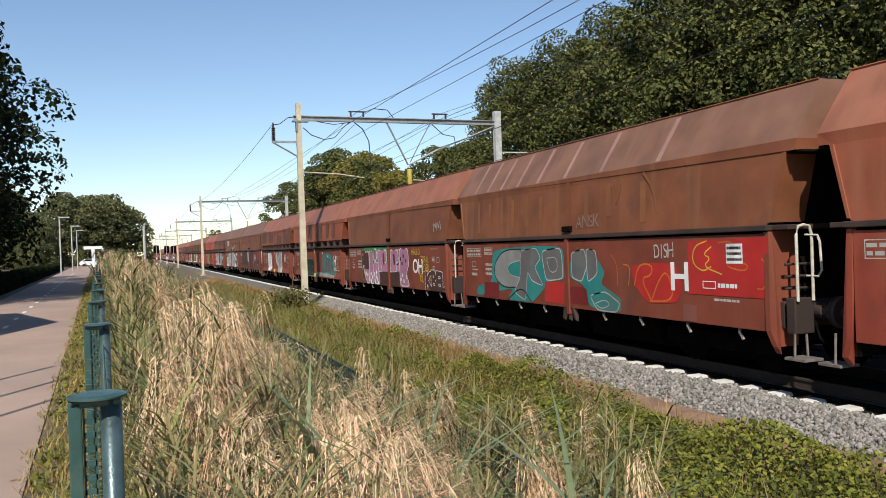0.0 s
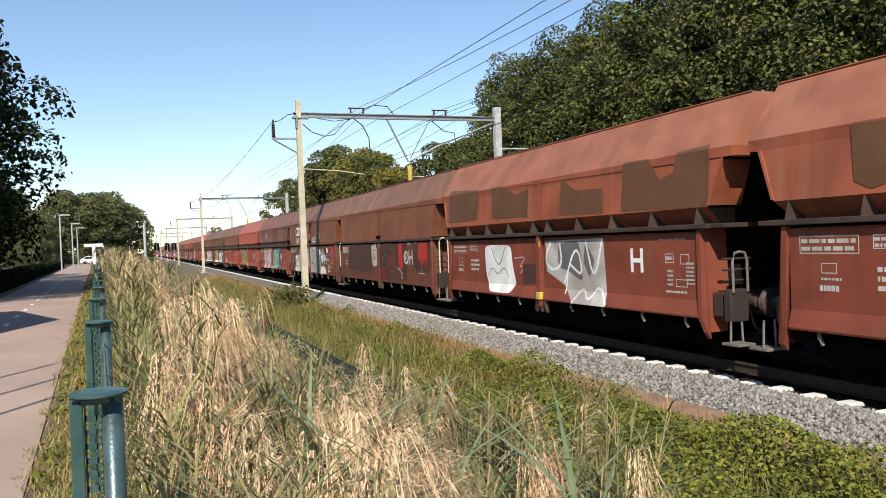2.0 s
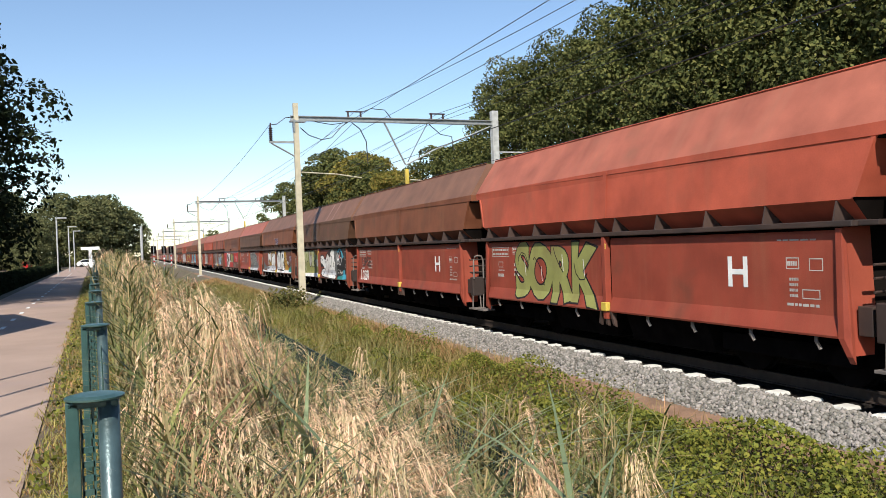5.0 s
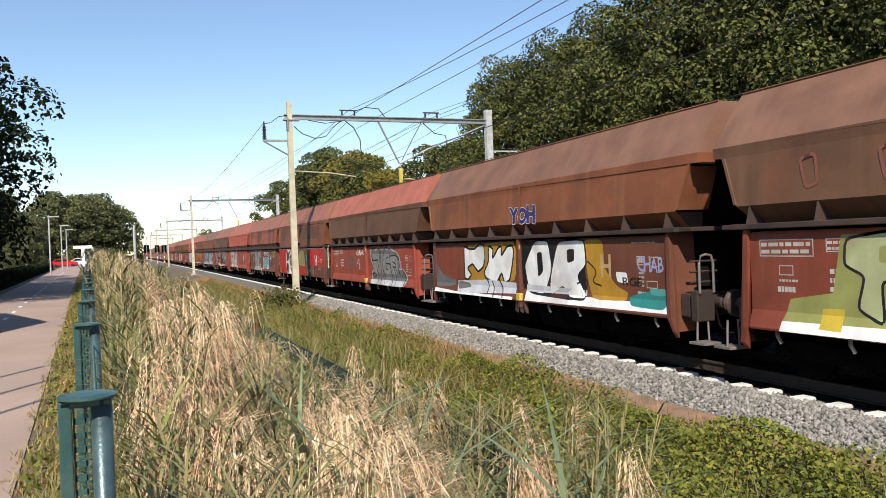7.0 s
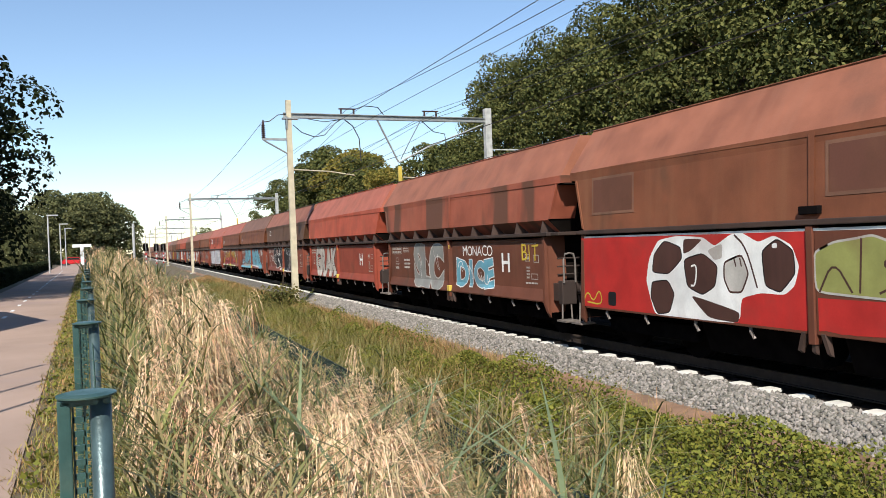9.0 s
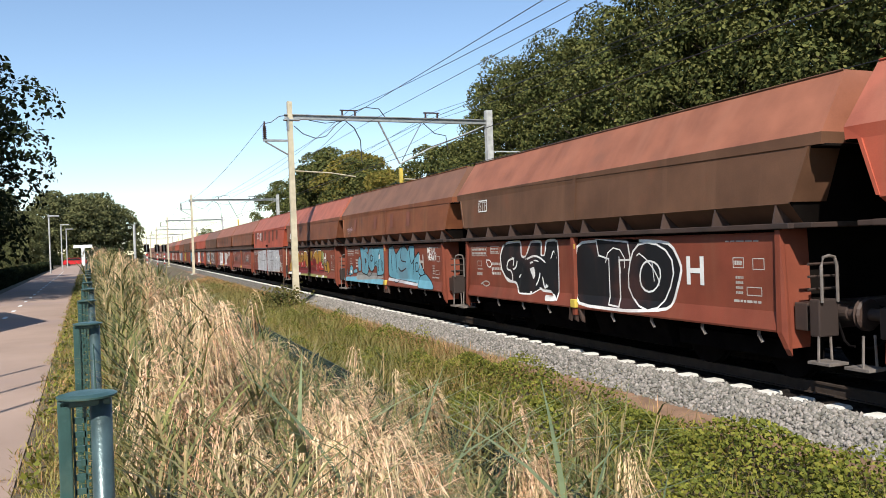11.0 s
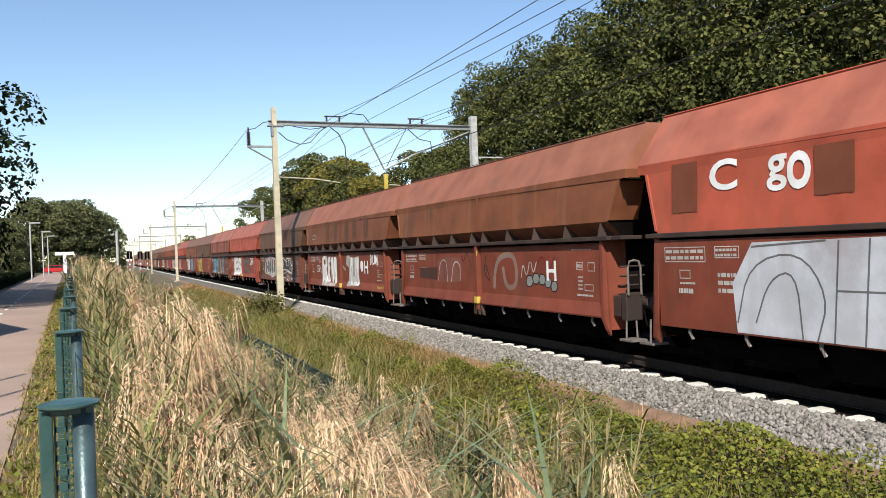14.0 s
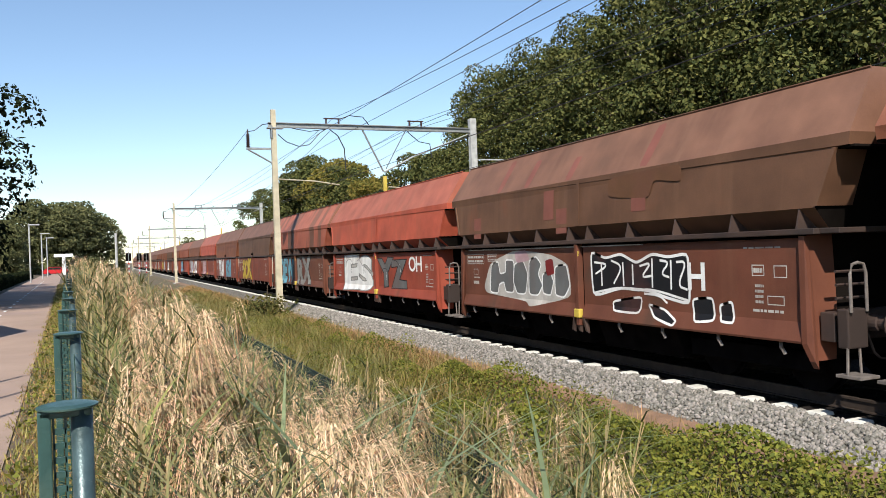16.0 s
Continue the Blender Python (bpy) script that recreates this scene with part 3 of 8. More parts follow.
        self.bars(-4.47, -4.66, 1.84, 1.96, DIRTY, 1)
        self.frame_box(-4.85, -5.08, 1.80, 1.97, DIRTY)
        self.bars(-4.5, -4.66, 1.42, 1.72, DIRTY, 4)
        self.frame_box(-4.72, -5.02, 1.42, 1.55, DIRTY)
        self.bars(-4.45, -5.0, 1.30, 1.37, DIRTY, 1)
        self.bars(-4.3, -5.05, 2.2, 2.24, DIRTY, 1)
        self.bars(e - 0.35, e - 0.7, 1.62, 1.68, DIRTY, 1)


def mirror_y(pts):
    return [(x, -y, z) for x, y, z in pts]


def hopper_mesh(kind):
    """The hopper: folded side panels, slanted roof panels, overhanging ends with a recess under them."""
    bm = bmesh.new()
    zb = 2.47 if kind == "A" else 2.72
    rows = []
    for s in (-1, 1):                        # near and far side: points from one end to the other
        def line(x, y, z):
            return [bm.verts.new((s * x, -y, z)), bm.verts.new((s * x, y, z))]
        rows.append(dict(crest=line(0.86, 6.02, 4.48), shoulder=line(1.41, 6.10, 3.63), under=line(1.415, 6.08, 3.47), rec=line(1.40, 5.84, 3.46),
                         low=line(1.46, 5.58, zb), foot=line(1.46 if kind == "A" else 1.12, 5.5, 2.44)))
    for s, r in zip((-1, 1), rows):
        names = ["crest", "shoulder", "under", "rec", "low", "foot"]
        for a, b in zip(names, names[1:]):
            if a == "under":
                continue
            if b == "under":
                f = bm.faces.new((r[a][0], r[a][1], r["under"][1], r["rec"][1], r["low"][1], r["low"][0], r["rec"][0], r["under"][0]))
                continue
            if a == "rec":
                continue
            f = bm.faces.new((r[a][0], r[a][1], r[b][1], r[b][0]))
            f.material_index = 1 if a == "crest" else 0
    A, B = rows
    bm.faces.new((A["crest"][0], A["crest"][1], B["crest"][1], B["crest"][0])).material_index = 1
    # slot 2: floor and recess faces, near black in place of shade
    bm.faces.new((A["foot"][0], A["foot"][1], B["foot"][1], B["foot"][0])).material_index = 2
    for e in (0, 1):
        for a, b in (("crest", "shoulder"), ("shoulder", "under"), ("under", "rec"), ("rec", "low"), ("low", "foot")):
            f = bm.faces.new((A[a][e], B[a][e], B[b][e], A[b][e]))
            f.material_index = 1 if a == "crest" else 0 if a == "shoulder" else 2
    return bm


def build_wagon(kind):
    """A bogie hopper wagon; its origin lies on the track's axis at sleeper height."""
    root = empty("hopper_wagon")
    hop = part("hopper", hopper_mesh(kind), [P_BROWN, P_PINK, P_ENDSHADE], root)
    # top edge rail and ridge seams of the roof panels
    for s in (-1, 1):
        part("top_edge", tubes(0.016, [(s * 0.87, -6.0, 4.485), (s * 0.87, 6.0, 4.485)], seg=6), P_BROWN, hop)
        zl = 2.50 if kind == "A" else 2.73
        part("weld_seam", plate(bmesh.new(), [(s * 1.467, -0.05, zl), (s * 1.418, -0.05, 3.60), (s * 1.418, 0.05, 3.60), (s * 1.467, 0.05, zl)], (s * 0.006, 0, 0)), P_BROWN, hop)
    zl = 2.49 if kind == "A" else 2.74
    for e in (-1, 1):                                    # the recessed ends' sunlit edge as brown strips, and the lip that shades them
        for s in (-1, 1):
            bm = plate(bmesh.new(), [(s * 1.405, e * 5.855, 3.45), (s * 0.82, e * 5.855, 3.45), (s * 0.82, e * 5.60, zl), (s * 1.462, e * 5.60, zl)], (0, e * 0.012, 0))
            part("end_panel", bm, P_BROWN, hop)
            bm = plate(bmesh.new(), [(s * 1.425, e * 5.84, 3.46), (s * 1.472, e * 5.57, zl), (s * 1.472, e * 5.62, zl), (s * 1.425, e * 5.895, 3.46)], (-s * 0.05, 0, 0))
            part("end_flange", bm, P_BROWN, hop)
        part("hood_lip", boxes((-1.36, 1.36, min(e * 5.86, e * 6.12), max(e * 5.86, e * 6.12), 3.44, 3.475), bevel=0.01), P_ENDSHADE, hop)
    L = 5.52 if kind == "A" else 5.33
    rim = boxes((-1.545, 1.545, -5.62, 5.62, 2.375, 2.455), (-1.44, 1.44, -5.92, -5.61, 2.38, 2.45), (-1.44, 1.44, 5.61, 5.92, 2.38, 2.45), bevel=0.012)
    part("rim", rim, P_FRAME, root)
    if kind == "B":
        for s in (-1, 1):
            for y in (-5.32, -4.1, -2.85, -1.6, -0.33, 0.33, 1.6, 2.85, 4.1, 5.32):
                bm = plate(bmesh.new(), [(s * 1.52, y - 0.012, 2.456), (s * 1.13, y - 0.012, 2.456), (s * 1.13, y - 0.012, 2.72), (s * 1.45, y - 0.012, 2.72)], (0, 0.024, 0))
                part("gusset", bm, P_FRAME, root)
    sides = []
    for s in (-1, 1):
        for y0, y1 in ((0.06 if kind == "A" else 0.15, L), (-L, -0.06 if kind == "A" else -0.15)):
            bm = bmesh.new()
            if kind == "A":
                box(bm, min(s * 1.50, s * 1.42), max(s * 1.50, s * 1.42), y0, y1, 0.93, 2.335, bevel=0.012)
            else:
                prof = [(1.36, 2.335), (1.43, 2.335), (1.45, 2.30), (1.45, 1.22), (1.525, 0.97), (1.515, 0.94), (1.42, 0.94), (1.36, 1.22)]
                plate(bm, [(s * x, y0, z) for x, z in prof], (0, y1 - y0, 0))
            ob = part("side_flap", bm, P_SIDE, root)
            if s < 0:
                sides.append(ob)
        # post between the flaps, with its forked foot
        bm = boxes((min(s * 1.40, s * 1.53), max(s * 1.40, s * 1.53), -0.055, 0.055, 0.80, 2.37), bevel=0.01)
        part("side_post", bm, P_SIDE, root)
        bm = bmesh.new()
        for d in (-0.16, 0.0, 0.16):
            plate(bm, [(s * 1.40, d - 0.04, 0.95), (s * 1.52, d - 0.04, 0.95), (s * 1.50, d * 1.5 - 0.035, 0.70), (s * 1.44, d * 1.5 - 0.035, 0.66)], (0, 0.06, 0))
        part("latch_fork", bm, P_FRAME, root)
        if kind == "B":
            part("latch", boxes((min(s * 1.46, s * 1.56), max(s * 1.46, s * 1.56), -0.09, 0.09, 0.95, 1.12), bevel=0.02), M_YELLOW if s < 0 else P_FRAME, root)
            part("latch_flag", plate(bmesh.new(), [(s * 1.50, 0.02, 2.33), (s * 1.50, -0.07, 2.22), (s * 1.50, -0.04, 2.05), (s * 1.50, 0.05, 2.10)], (s * 0.02, 0, 0)), M_YELLOW, root)
        else:
            part("hopper_lug", boxes((min(s * 1.40, s * 1.53), max(s * 1.40, s * 1.53), -0.16, 0.16, 2.52, 2.63), bevel=0.01), P_BLACK, root)
        # levers below the flaps
        for y in (-4.9, -3.7, -2.4, -1.2, 1.2, 2.4, 3.7, 4.9):
            part("lever", tubes(0.028, [(s * 1.42, y, 0.95), (s * 1.45, y - 0.03, 0.86), (s * 1.42, y - 0.07, 0.76)], seg=6), P_GREYSTEEL, root)
    for e in (-1, 1):
        # lower end wall coloured black for the gap's shade, angled corner plates, headstock
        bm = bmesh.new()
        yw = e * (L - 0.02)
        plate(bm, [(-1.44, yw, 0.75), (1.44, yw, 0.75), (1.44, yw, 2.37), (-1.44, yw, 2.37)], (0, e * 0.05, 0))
        part("end_wall", bm, P_ENDSHADE, root)
        for s in (-1, 1):
            bm = bmesh.new()
            plate(bm, [(s * 1.50, e * L, 2.36), (s * 1.42, e * L, 2.36), (s * 1.42, e * (L + 0.10), 0.62), (s * 1.50, e * (L + 0.12), 0.72), (s * 1.53, e * (L + 0.02), 0.95)], (0, e * 0.09, 0))
            part("corner_post", bm, P_SIDE, root)
            bm = plate(bmesh.new(), [(s * 1.42, e * (L + 0.06), 2.372), (s * 0.98, e * (L + 0.06), 2.372), (s * 0.98, e * (L + 0.10), 1.40), (s * 1.06, e * (L + 0.13), 0.72), (s * 1.42, e * (L + 0.13), 0.72)], (0, e * 0.02, 0))
            part("corner_panel", bm, P_SIDE, root)
            if e < 0:
                bm = boxes((min(s * 1.05, s * 1.40), max(s * 1.05, s * 1.40), min(e * 5.80, e * 5.96), max(e * 5.80, e * 5.96), 0.92, 1.42), bevel=0.02)
                part("buffer_bracket", bm, P_FRAME, root)
            bm = bmesh.new()
            lathe(bm, [(0.17, e * 5.70), (0.17, e * 5.74), (0.115, e * 5.75), (0.105, e * 6.02), (0.08, e * 6.03), (0.08, e * 6.20), (0.20, e * 6.215), (0.225, e * 6.245), (0.16, e * 6.275)],
                  (s * 0.90, 0, 1.22), 16, "y")
            part("buffer", bm, P_FRAME, root, smooth=False)
            # handrail loop, step and its hangers
            if e < 0:
                top = 2.42 if kind == "A" else 1.98
                bm = tubes(0.022, [(s * 1.36, e * 5.98, 1.38), (s * 1.36, e * 5.98, top - 0.12), (s * 1.32, e * 5.98, top), (s * 1.22, e * 5.98, top + 0.02), (s * 1.12, e * 5.98, top), (s * 1.08, e * 5.98, top - 0.12),
                                   (s * 1.08, e * 5.98, 1.38)], seg=8)
                part("handrail", bm, P_RAILW if kind == "A" else P_GREYSTEEL, root, "cream tubular handrail" if kind == "A" else "bent grey tubular handrail")
                if kind == "A":
                    part("grab_iron", tubes(0.018, [(s * 1.10, e * 5.88, 2.30), (s * 1.08, e * 6.08, 2.29), (s * 1.08, e * 6.12, 2.2), (s * 1.08, e * 6.14, 1.8), (s * 1.08, e * 6.08, 1.72), (s * 1.08, e * 5.88, 1.72)], seg=6), P_RAILW, root)
            bm = boxes((min(s * 1.12, s * 1.46), max(s * 1.12, s * 1.46), min(e * 5.80, e * 6.16), max(e * 5.80, e * 6.16), 0.56, 0.60), bevel=0.006)
            tube(bm, [(s * 1.40, e * 5.93, 0.58), (s * 1.38, e * 5.93, 1.0)], 0.018, 6)
            tube(bm, [(s * 1.16, e * 5.93, 0.58), (s * 1.18, e * 5.93, 1.0)], 0.018, 6)
            part("step", bm, P_GREYSTEEL, root)
            part("hose", tubes(0.018, [(s * 0.95, e * 5.86, 1.1), (s * 1.0, e * 6.0, 0.85), (s * 1.05, e * 6.12, 0.80), (s * 1.05, e * 6.2, 0.80)], seg=6), P_BLACK, root)
        part("headstock", boxes((-1.35, 1.35, min(e * 5.5, e * 5.72), max(e * 5.5, e * 5.72), 0.98, 1.36), bevel=0.015), P_FRAME, root)
        part("coupler", tubes(0.05, [(0, e * 5.7, 1.2), (0, e * 6.1, 1.16), (0, e * 6.26, 1.1)], seg=8), P_BLACK, root)
    # ladder rungs at one end platform
    for z in (1.55, 1.72, 1.89):
        part("rung", tubes(0.02, [(-1.40, -5.80, z), (-0.85, -5.80, z)], seg=6), P_FRAME, root)
    # the wide upper box only fills the body against seeing through
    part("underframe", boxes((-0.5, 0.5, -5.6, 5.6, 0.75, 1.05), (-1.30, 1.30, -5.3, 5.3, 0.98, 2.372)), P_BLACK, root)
    for y0, y1 in ((-2.5, -0.25), (0.25, 2.5)):                # discharge chutes between the bogies, added unseen to black out the view beneath
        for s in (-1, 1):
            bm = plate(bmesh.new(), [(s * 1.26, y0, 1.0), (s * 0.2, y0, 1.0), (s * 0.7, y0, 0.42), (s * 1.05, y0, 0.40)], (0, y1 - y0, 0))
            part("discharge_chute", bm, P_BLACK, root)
    for c in (-4.0, 4.0):
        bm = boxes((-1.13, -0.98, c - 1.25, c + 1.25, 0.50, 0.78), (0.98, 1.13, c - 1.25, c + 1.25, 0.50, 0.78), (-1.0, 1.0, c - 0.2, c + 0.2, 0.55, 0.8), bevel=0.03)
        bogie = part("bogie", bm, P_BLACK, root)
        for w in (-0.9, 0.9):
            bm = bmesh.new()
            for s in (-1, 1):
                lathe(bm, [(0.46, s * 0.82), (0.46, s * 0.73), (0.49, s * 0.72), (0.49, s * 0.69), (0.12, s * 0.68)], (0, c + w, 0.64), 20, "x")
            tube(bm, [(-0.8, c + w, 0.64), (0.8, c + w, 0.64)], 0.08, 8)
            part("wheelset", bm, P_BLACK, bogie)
    return root, hop, sides


def recolour(root, hopper, roof, side):
    swap = {"brown_wagon_paint": hopper, "faded_red_roof_paint": roof, "side_brown_paint": side}
    for o in root.children_recursive:
        for slot in o.material_slots:
            if slot.material and slot.material.name in swap and o.name.split(".")[0] != "":
                m = swap[slot.material.name]
                slot.link = "OBJECT"
                slot.material = m


MASTER = {}
WAGONS = {}
PITCH, FIRST = 12.54, 14.37


def wagon(n, kind, hopper, roof, side, label):
    """Wagon n of the train, counted from the one beside the camera at the start."""
    if kind not in MASTER:
        root, hop, sides = build_wagon(kind)
        MASTER[kind] = root
    else:
        root = copy_thing(MASTER[kind], Matrix.Identity(4))
    kids = {}
    for o in root.children:
        kids.setdefault(o.name.split(".")[0], []).append(o)
    hop = kids["hopper"][0]
    near = [o for o in kids["side_flap"] if sum(v.co.x for v in o.data.vertices) < 0]
    near.sort(key=lambda o: -sum(v.co.y for v in o.data.vertices))
    tagged(root, label, "freight wagon", "coal train")
    root.location = (TRACK_X, FIRST + PITCH * n, 0)
    WAGONS[n] = root
    return Wagon(root, kind, near, hop), (hopper, roof, side)


def build_train():
    base = {k: (P_BROWN, P_PINKD, P_SIDE) for k in range(-1, 46)}
    kinds = {k: "B" for k in range(-1, 46)}
    for k in (-1, 0, 1, 4, 5, 12, 18, 24, 25, 31, 36):
        kinds[k] = "A"
    base.update({-1: (P_RED, P_PINK, P_SIDER), 0: (P_RUST, P_PINKD, P_SIDE), 1: (P_BROWN, P_PINK, P_SIDE), 2: (P_RED, P_PINK, P_SIDE), 3: (P_RED, P_PINK, P_SIDE), 4: (P_BROWN, P_PINKD, P_SIDED),
                 5: (P_BROWN, P_PINKD, P_SIDED), 6: (P_PATCHYD, P_PINKD, P_SIDE), 7: (P_BRIGHT, P_PINKR, P_SIDER), 8: (P_BROWN, P_PINKD, P_SIDER), 9: (P_DARK, P_PINKD, P_SIDE),
                 10: (P_RUST, P_PINKD, P_SIDED), 11: (P_DARK, P_PINKR, P_SIDER), 12: (P_BROWN, P_PINK, P_SIDED), 13: (P_PATCHY, P_PINK, P_SIDED), 14: (P_BRIGHT, P_PINKR, P_SIDER), 15: (P_DARK, P_PINK, P_SIDE),
                 16: (P_RUST, P_PINKD, P_SIDE), 17: (P_BROWN, P_PINKR, P_SIDE), 18: (P_BRIGHT, P_PINKR, P_SIDE), 19: (P_RUST, P_PINK, P_SIDE), 20: (P_BROWN, P_PINK, P_SIDE), 21: (P_DARK, P_PINKD, P_SIDED),
                 22: (P_BRIGHT, P_PINKR, P_SIDER), 23: (P_PATCHY, P_PATCHYR, P_SIDED), 24: (P_DARK, P_PINKD, P_SIDE), 26: (P_BRIGHT, P_PINKR, P_SIDE), 28: (P_RED, P_PINK, P_SIDER), 30: (P_DARK, P_PINKD, P_SIDED)})
    words = {-1: "red-brown coal hopper wagon with a faded roof", 0: "rust-streaked hopper wagon with teal and red graffiti", 1: "brown hopper wagon with pink and white graffiti",
             2: "patchy red hopper wagon with grey bubble graffiti", 3: "patchy red hopper wagon with white block graffiti", 4: "brown hopper wagon with dark overpainted panels",
             5: "brown hopper wagon with large grey cartoon graffiti", 6: "dark brown hopper wagon with pink and mint graffiti", 8: "brown hopper wagon with a white scrawled tag",
             9: "dark brown hopper wagon with white and blue graffiti", 10: "brown hopper wagon with tall white and ochre graffiti", 11: "dark hopper wagon with grey block graffiti",
             12: "brown hopper wagon with signal-red side panels", 13: "red-brown hopper wagon with pale blue graffiti", 15: "dark brown hopper wagon with black and white graffiti",
             16: "rust-brown hopper wagon with light blue graffiti", 17: "brown hopper wagon with red and yellow graffiti", 18: "bright red hopper wagon with silver graffiti",
             19: "rust-brown hopper wagon with white outline tags", 20: "red-brown hopper wagon with white letter graffiti", 21: "dark brown hopper wagon with black and white graffiti"}
    out = {}
    for n in range(-1, 46):
        out[n] = wagon(n, kinds[n], *base[n], words.get(n, "weathered %s coal hopper wagon on the rails" % ("plain-sided" if kinds[n] == "A" else "flap-sided")))
    for n, (w, cols) in out.items():
        recolour(w.root, *cols)
    return {n: w for n, (w, _) in out.items()}


def roof_patches(w, ys, z0, z1, material, width=0.45):
    """Faded or overpainted rectangles on the hopper's lower panel."""
    for i, y in enumerate(ys):
        w.patch(y + width / 2, y - width / 2, z0 + 0.08 * (i % 3), z1 - 0.06 * (i % 2), material, 0.03)


def spray_train(W):
    pale = spray("pale_scuff", 0.34, 0.19, 0.15)
    dark, fade, rusty = spray("old_dark_patch", 0.135, 0.062, 0.030), spray("faded_patch", 0.24, 0.085, 0.06), spray("rust_run", 0.27, 0.105, 0.045)
    for n in list(range(-1, 28)):
        W[n].markings()
    for n, ys, wd, m in ((0, (4.9, 4.1, 3.3, 2.4, 1.4, 0.2, -1.2, -3.0), 0.13, pale), (5, (4.6, 3.3, 1.9, 0.4), 0.12, fade), (6, (4.0, 2.4, 0.9, -0.9, -2.4), 0.5, fade), (9, (1.5, -1.4, -2.6), 0.2, fade),
                         (21, (3.4, 2.1, 0.4, -2.0), 0.25, fade), (4, (3.4, 1.6), 0.14, fade)):
        for i, y in enumerate(ys):
            if wd > 0.2:
                W[n].blob(y + wd / 2, y - wd / 2, 3.64, 4.42 - 0.14 * (i % 3), m, 0.07, 20)
            else:
                W[n].patch(y + wd / 2, y - wd / 2, 3.65, 4.42, pale)
    w = W[0]
    roof_patches(w, [4.6, 3.9, 3.2, 2.6, 1.9, 1.2, 0.6, -0.7, -1.5, -2.6], 2.6, 3.4, rusty, 0.16)
    w.curve(rusty, 0.05, [(-1.6, 3.4), (-1.75, 2.9), (-1.9, 3.4)]), w.curve(rusty, 0.06, [(-2.6, 3.5), (-2.9, 3.2), (-3.0, 2.75)])
    w.shape(TEAL, None, 0, [(3.70, 2.15), (1.97, 2.24), (0.15, 2.22), (0.13, 1.51), (0.74, 1.47), (1.59, 0.95), (2.90, 0.95), (2.56, 1.25), (4.73, 0.95), (4.70, 1.22), (3.76, 1.36)])
    w.shape(MIDGREY, None, 0, [(2.14, 2.15), (3.02, 2.14), (3.54, 1.85), (3.57, 1.48), (3.09, 1.26), (2.20, 1.29), (2.19, 1.50), (2.81, 1.56), (2.87, 1.81), (2.16, 1.91)])
    w.curve(DIRTY, 0.02, [(2.16, 1.91), (2.87, 1.81), (2.81, 1.56), (2.19, 1.50)])
    w.curve(BLACK, 0.03, [(2.10, 2.17), (3.02, 2.16), (3.58, 1.85), (3.62, 1.46), (3.09, 1.23), (2.21, 1.28)])
    w.shape(GREY, DIRTY, 0.02, [(2.14, 2.14), (1.36, 2.19), (1.16, 1.96), (1.47, 1.76), (1.06, 1.34), (1.61, 1.44), (1.82, 1.67), (1.95, 0.96), (2.54, 1.16), (2.19, 1.50)])
    w.shape(GREY, DIRTY, 0.025, [(1.13, 2.13), (0.25, 2.19), (0.18, 1.53), (0.95, 1.46)])
    w.curve(DIRTY, 0.02, [(0.88, 1.96), (0.44, 2.00), (0.42, 1.69), (0.76, 1.64), (0.88, 1.92)])
    w.shape(RED, None, 0, [(1.00, 1.44), (0.15, 1.45), (0.18, 0.99), (1.03, 1.01)], False)
    w.shape(DARKRED, None, 0, [(4.24, 1.34), (3.35, 1.35), (3.38, 0.96), (4.28, 0.95)], False)
    w.curve(BLACK, 0.03, [(2.90, 0.95), (2.14, 1.31), (1.68, 0.97)])
    w.shape(TEAL, None, 0, [(-0.09, 1.92), (-0.89, 2.20), (-1.41, 1.70), (-1.24, 1.47), (-1.91, 1.23), (-1.91, 0.95), (-0.81, 0.99), (-0.62, 1.43), (-0.09, 1.56)])
    w.shape(GREY, DIRTY, 0.025, [(-0.16, 2.08), (-0.67, 2.16), (-0.79, 1.85), (-0.55, 1.49), (-0.17, 1.56)])
    w.shape(GREY, DIRTY, 0.025, [(-0.74, 2.16), (-1.10, 2.12), (-1.14, 1.66), (-0.77, 1.48)])
    w.shape(DARKRED, None, 0, [(-0.08, 1.39), (-0.72, 1.38), (-0.78, 1.02), (-0.09, 1.03)])
    w.shape(TEAL, DIRTY, 0.025, [(-0.83, 1.23), (-1.39, 1.33), (-1.88, 1.13), (-1.76, 0.95), (-1.09, 0.95)])
    w.curve(DIRTY, 0.02, [(-1.03, 1.08), (-1.38, 1.18), (-1.57, 1.08), (-1.23, 0.98), (-1.07, 1.06)])
    w.shape(RED, None, 0, [(-2.25, 1.83), (-2.89, 1.90), (-3.53, 1.88), (-3.71, 1.52), (-3.55, 1.23), (-2.74, 1.18), (-2.35, 1.48)])
    w.curve(ORANGE, 0.03, [(-2.01, 1.86), (-2.25, 1.83), (-2.17, 1.47)])
    w.curve(ORANGE, 0.03, [(-2.35, 1.48), (-2.49, 1.87), (-2.89, 1.87), (-2.88, 1.67), (-2.54, 1.62), (-2.86, 1.22)])
    w.curve(ORANGE, 0.03, [(-2.86, 1.26), (-3.10, 1.64), (-3.32, 1.77), (-3.50, 1.26), (-2.80, 1.22)])
    w.curve(ORANGE, 0.025, [(-1.63, 2.04), (-1.82, 1.86), (-1.82, 1.46)])
    w.shape(RED, None, 0, [(-3.87, 2.26), (-5.60, 2.29), (-5.60, 1.40), (-3.82, 1.40)], False)
    w.curve(YELLOW, 0.022, [(-4.32, 2.25), (-4.02, 2.18), (-3.95, 1.91), (-4.20, 1.76), (-4.41, 1.85)])
    w.curve(YELLOW, 0.022, [(-4.42, 2.16), (-4.22, 2.04), (-4.41, 1.98), (-4.21, 1.85), (-4.65, 1.73)])
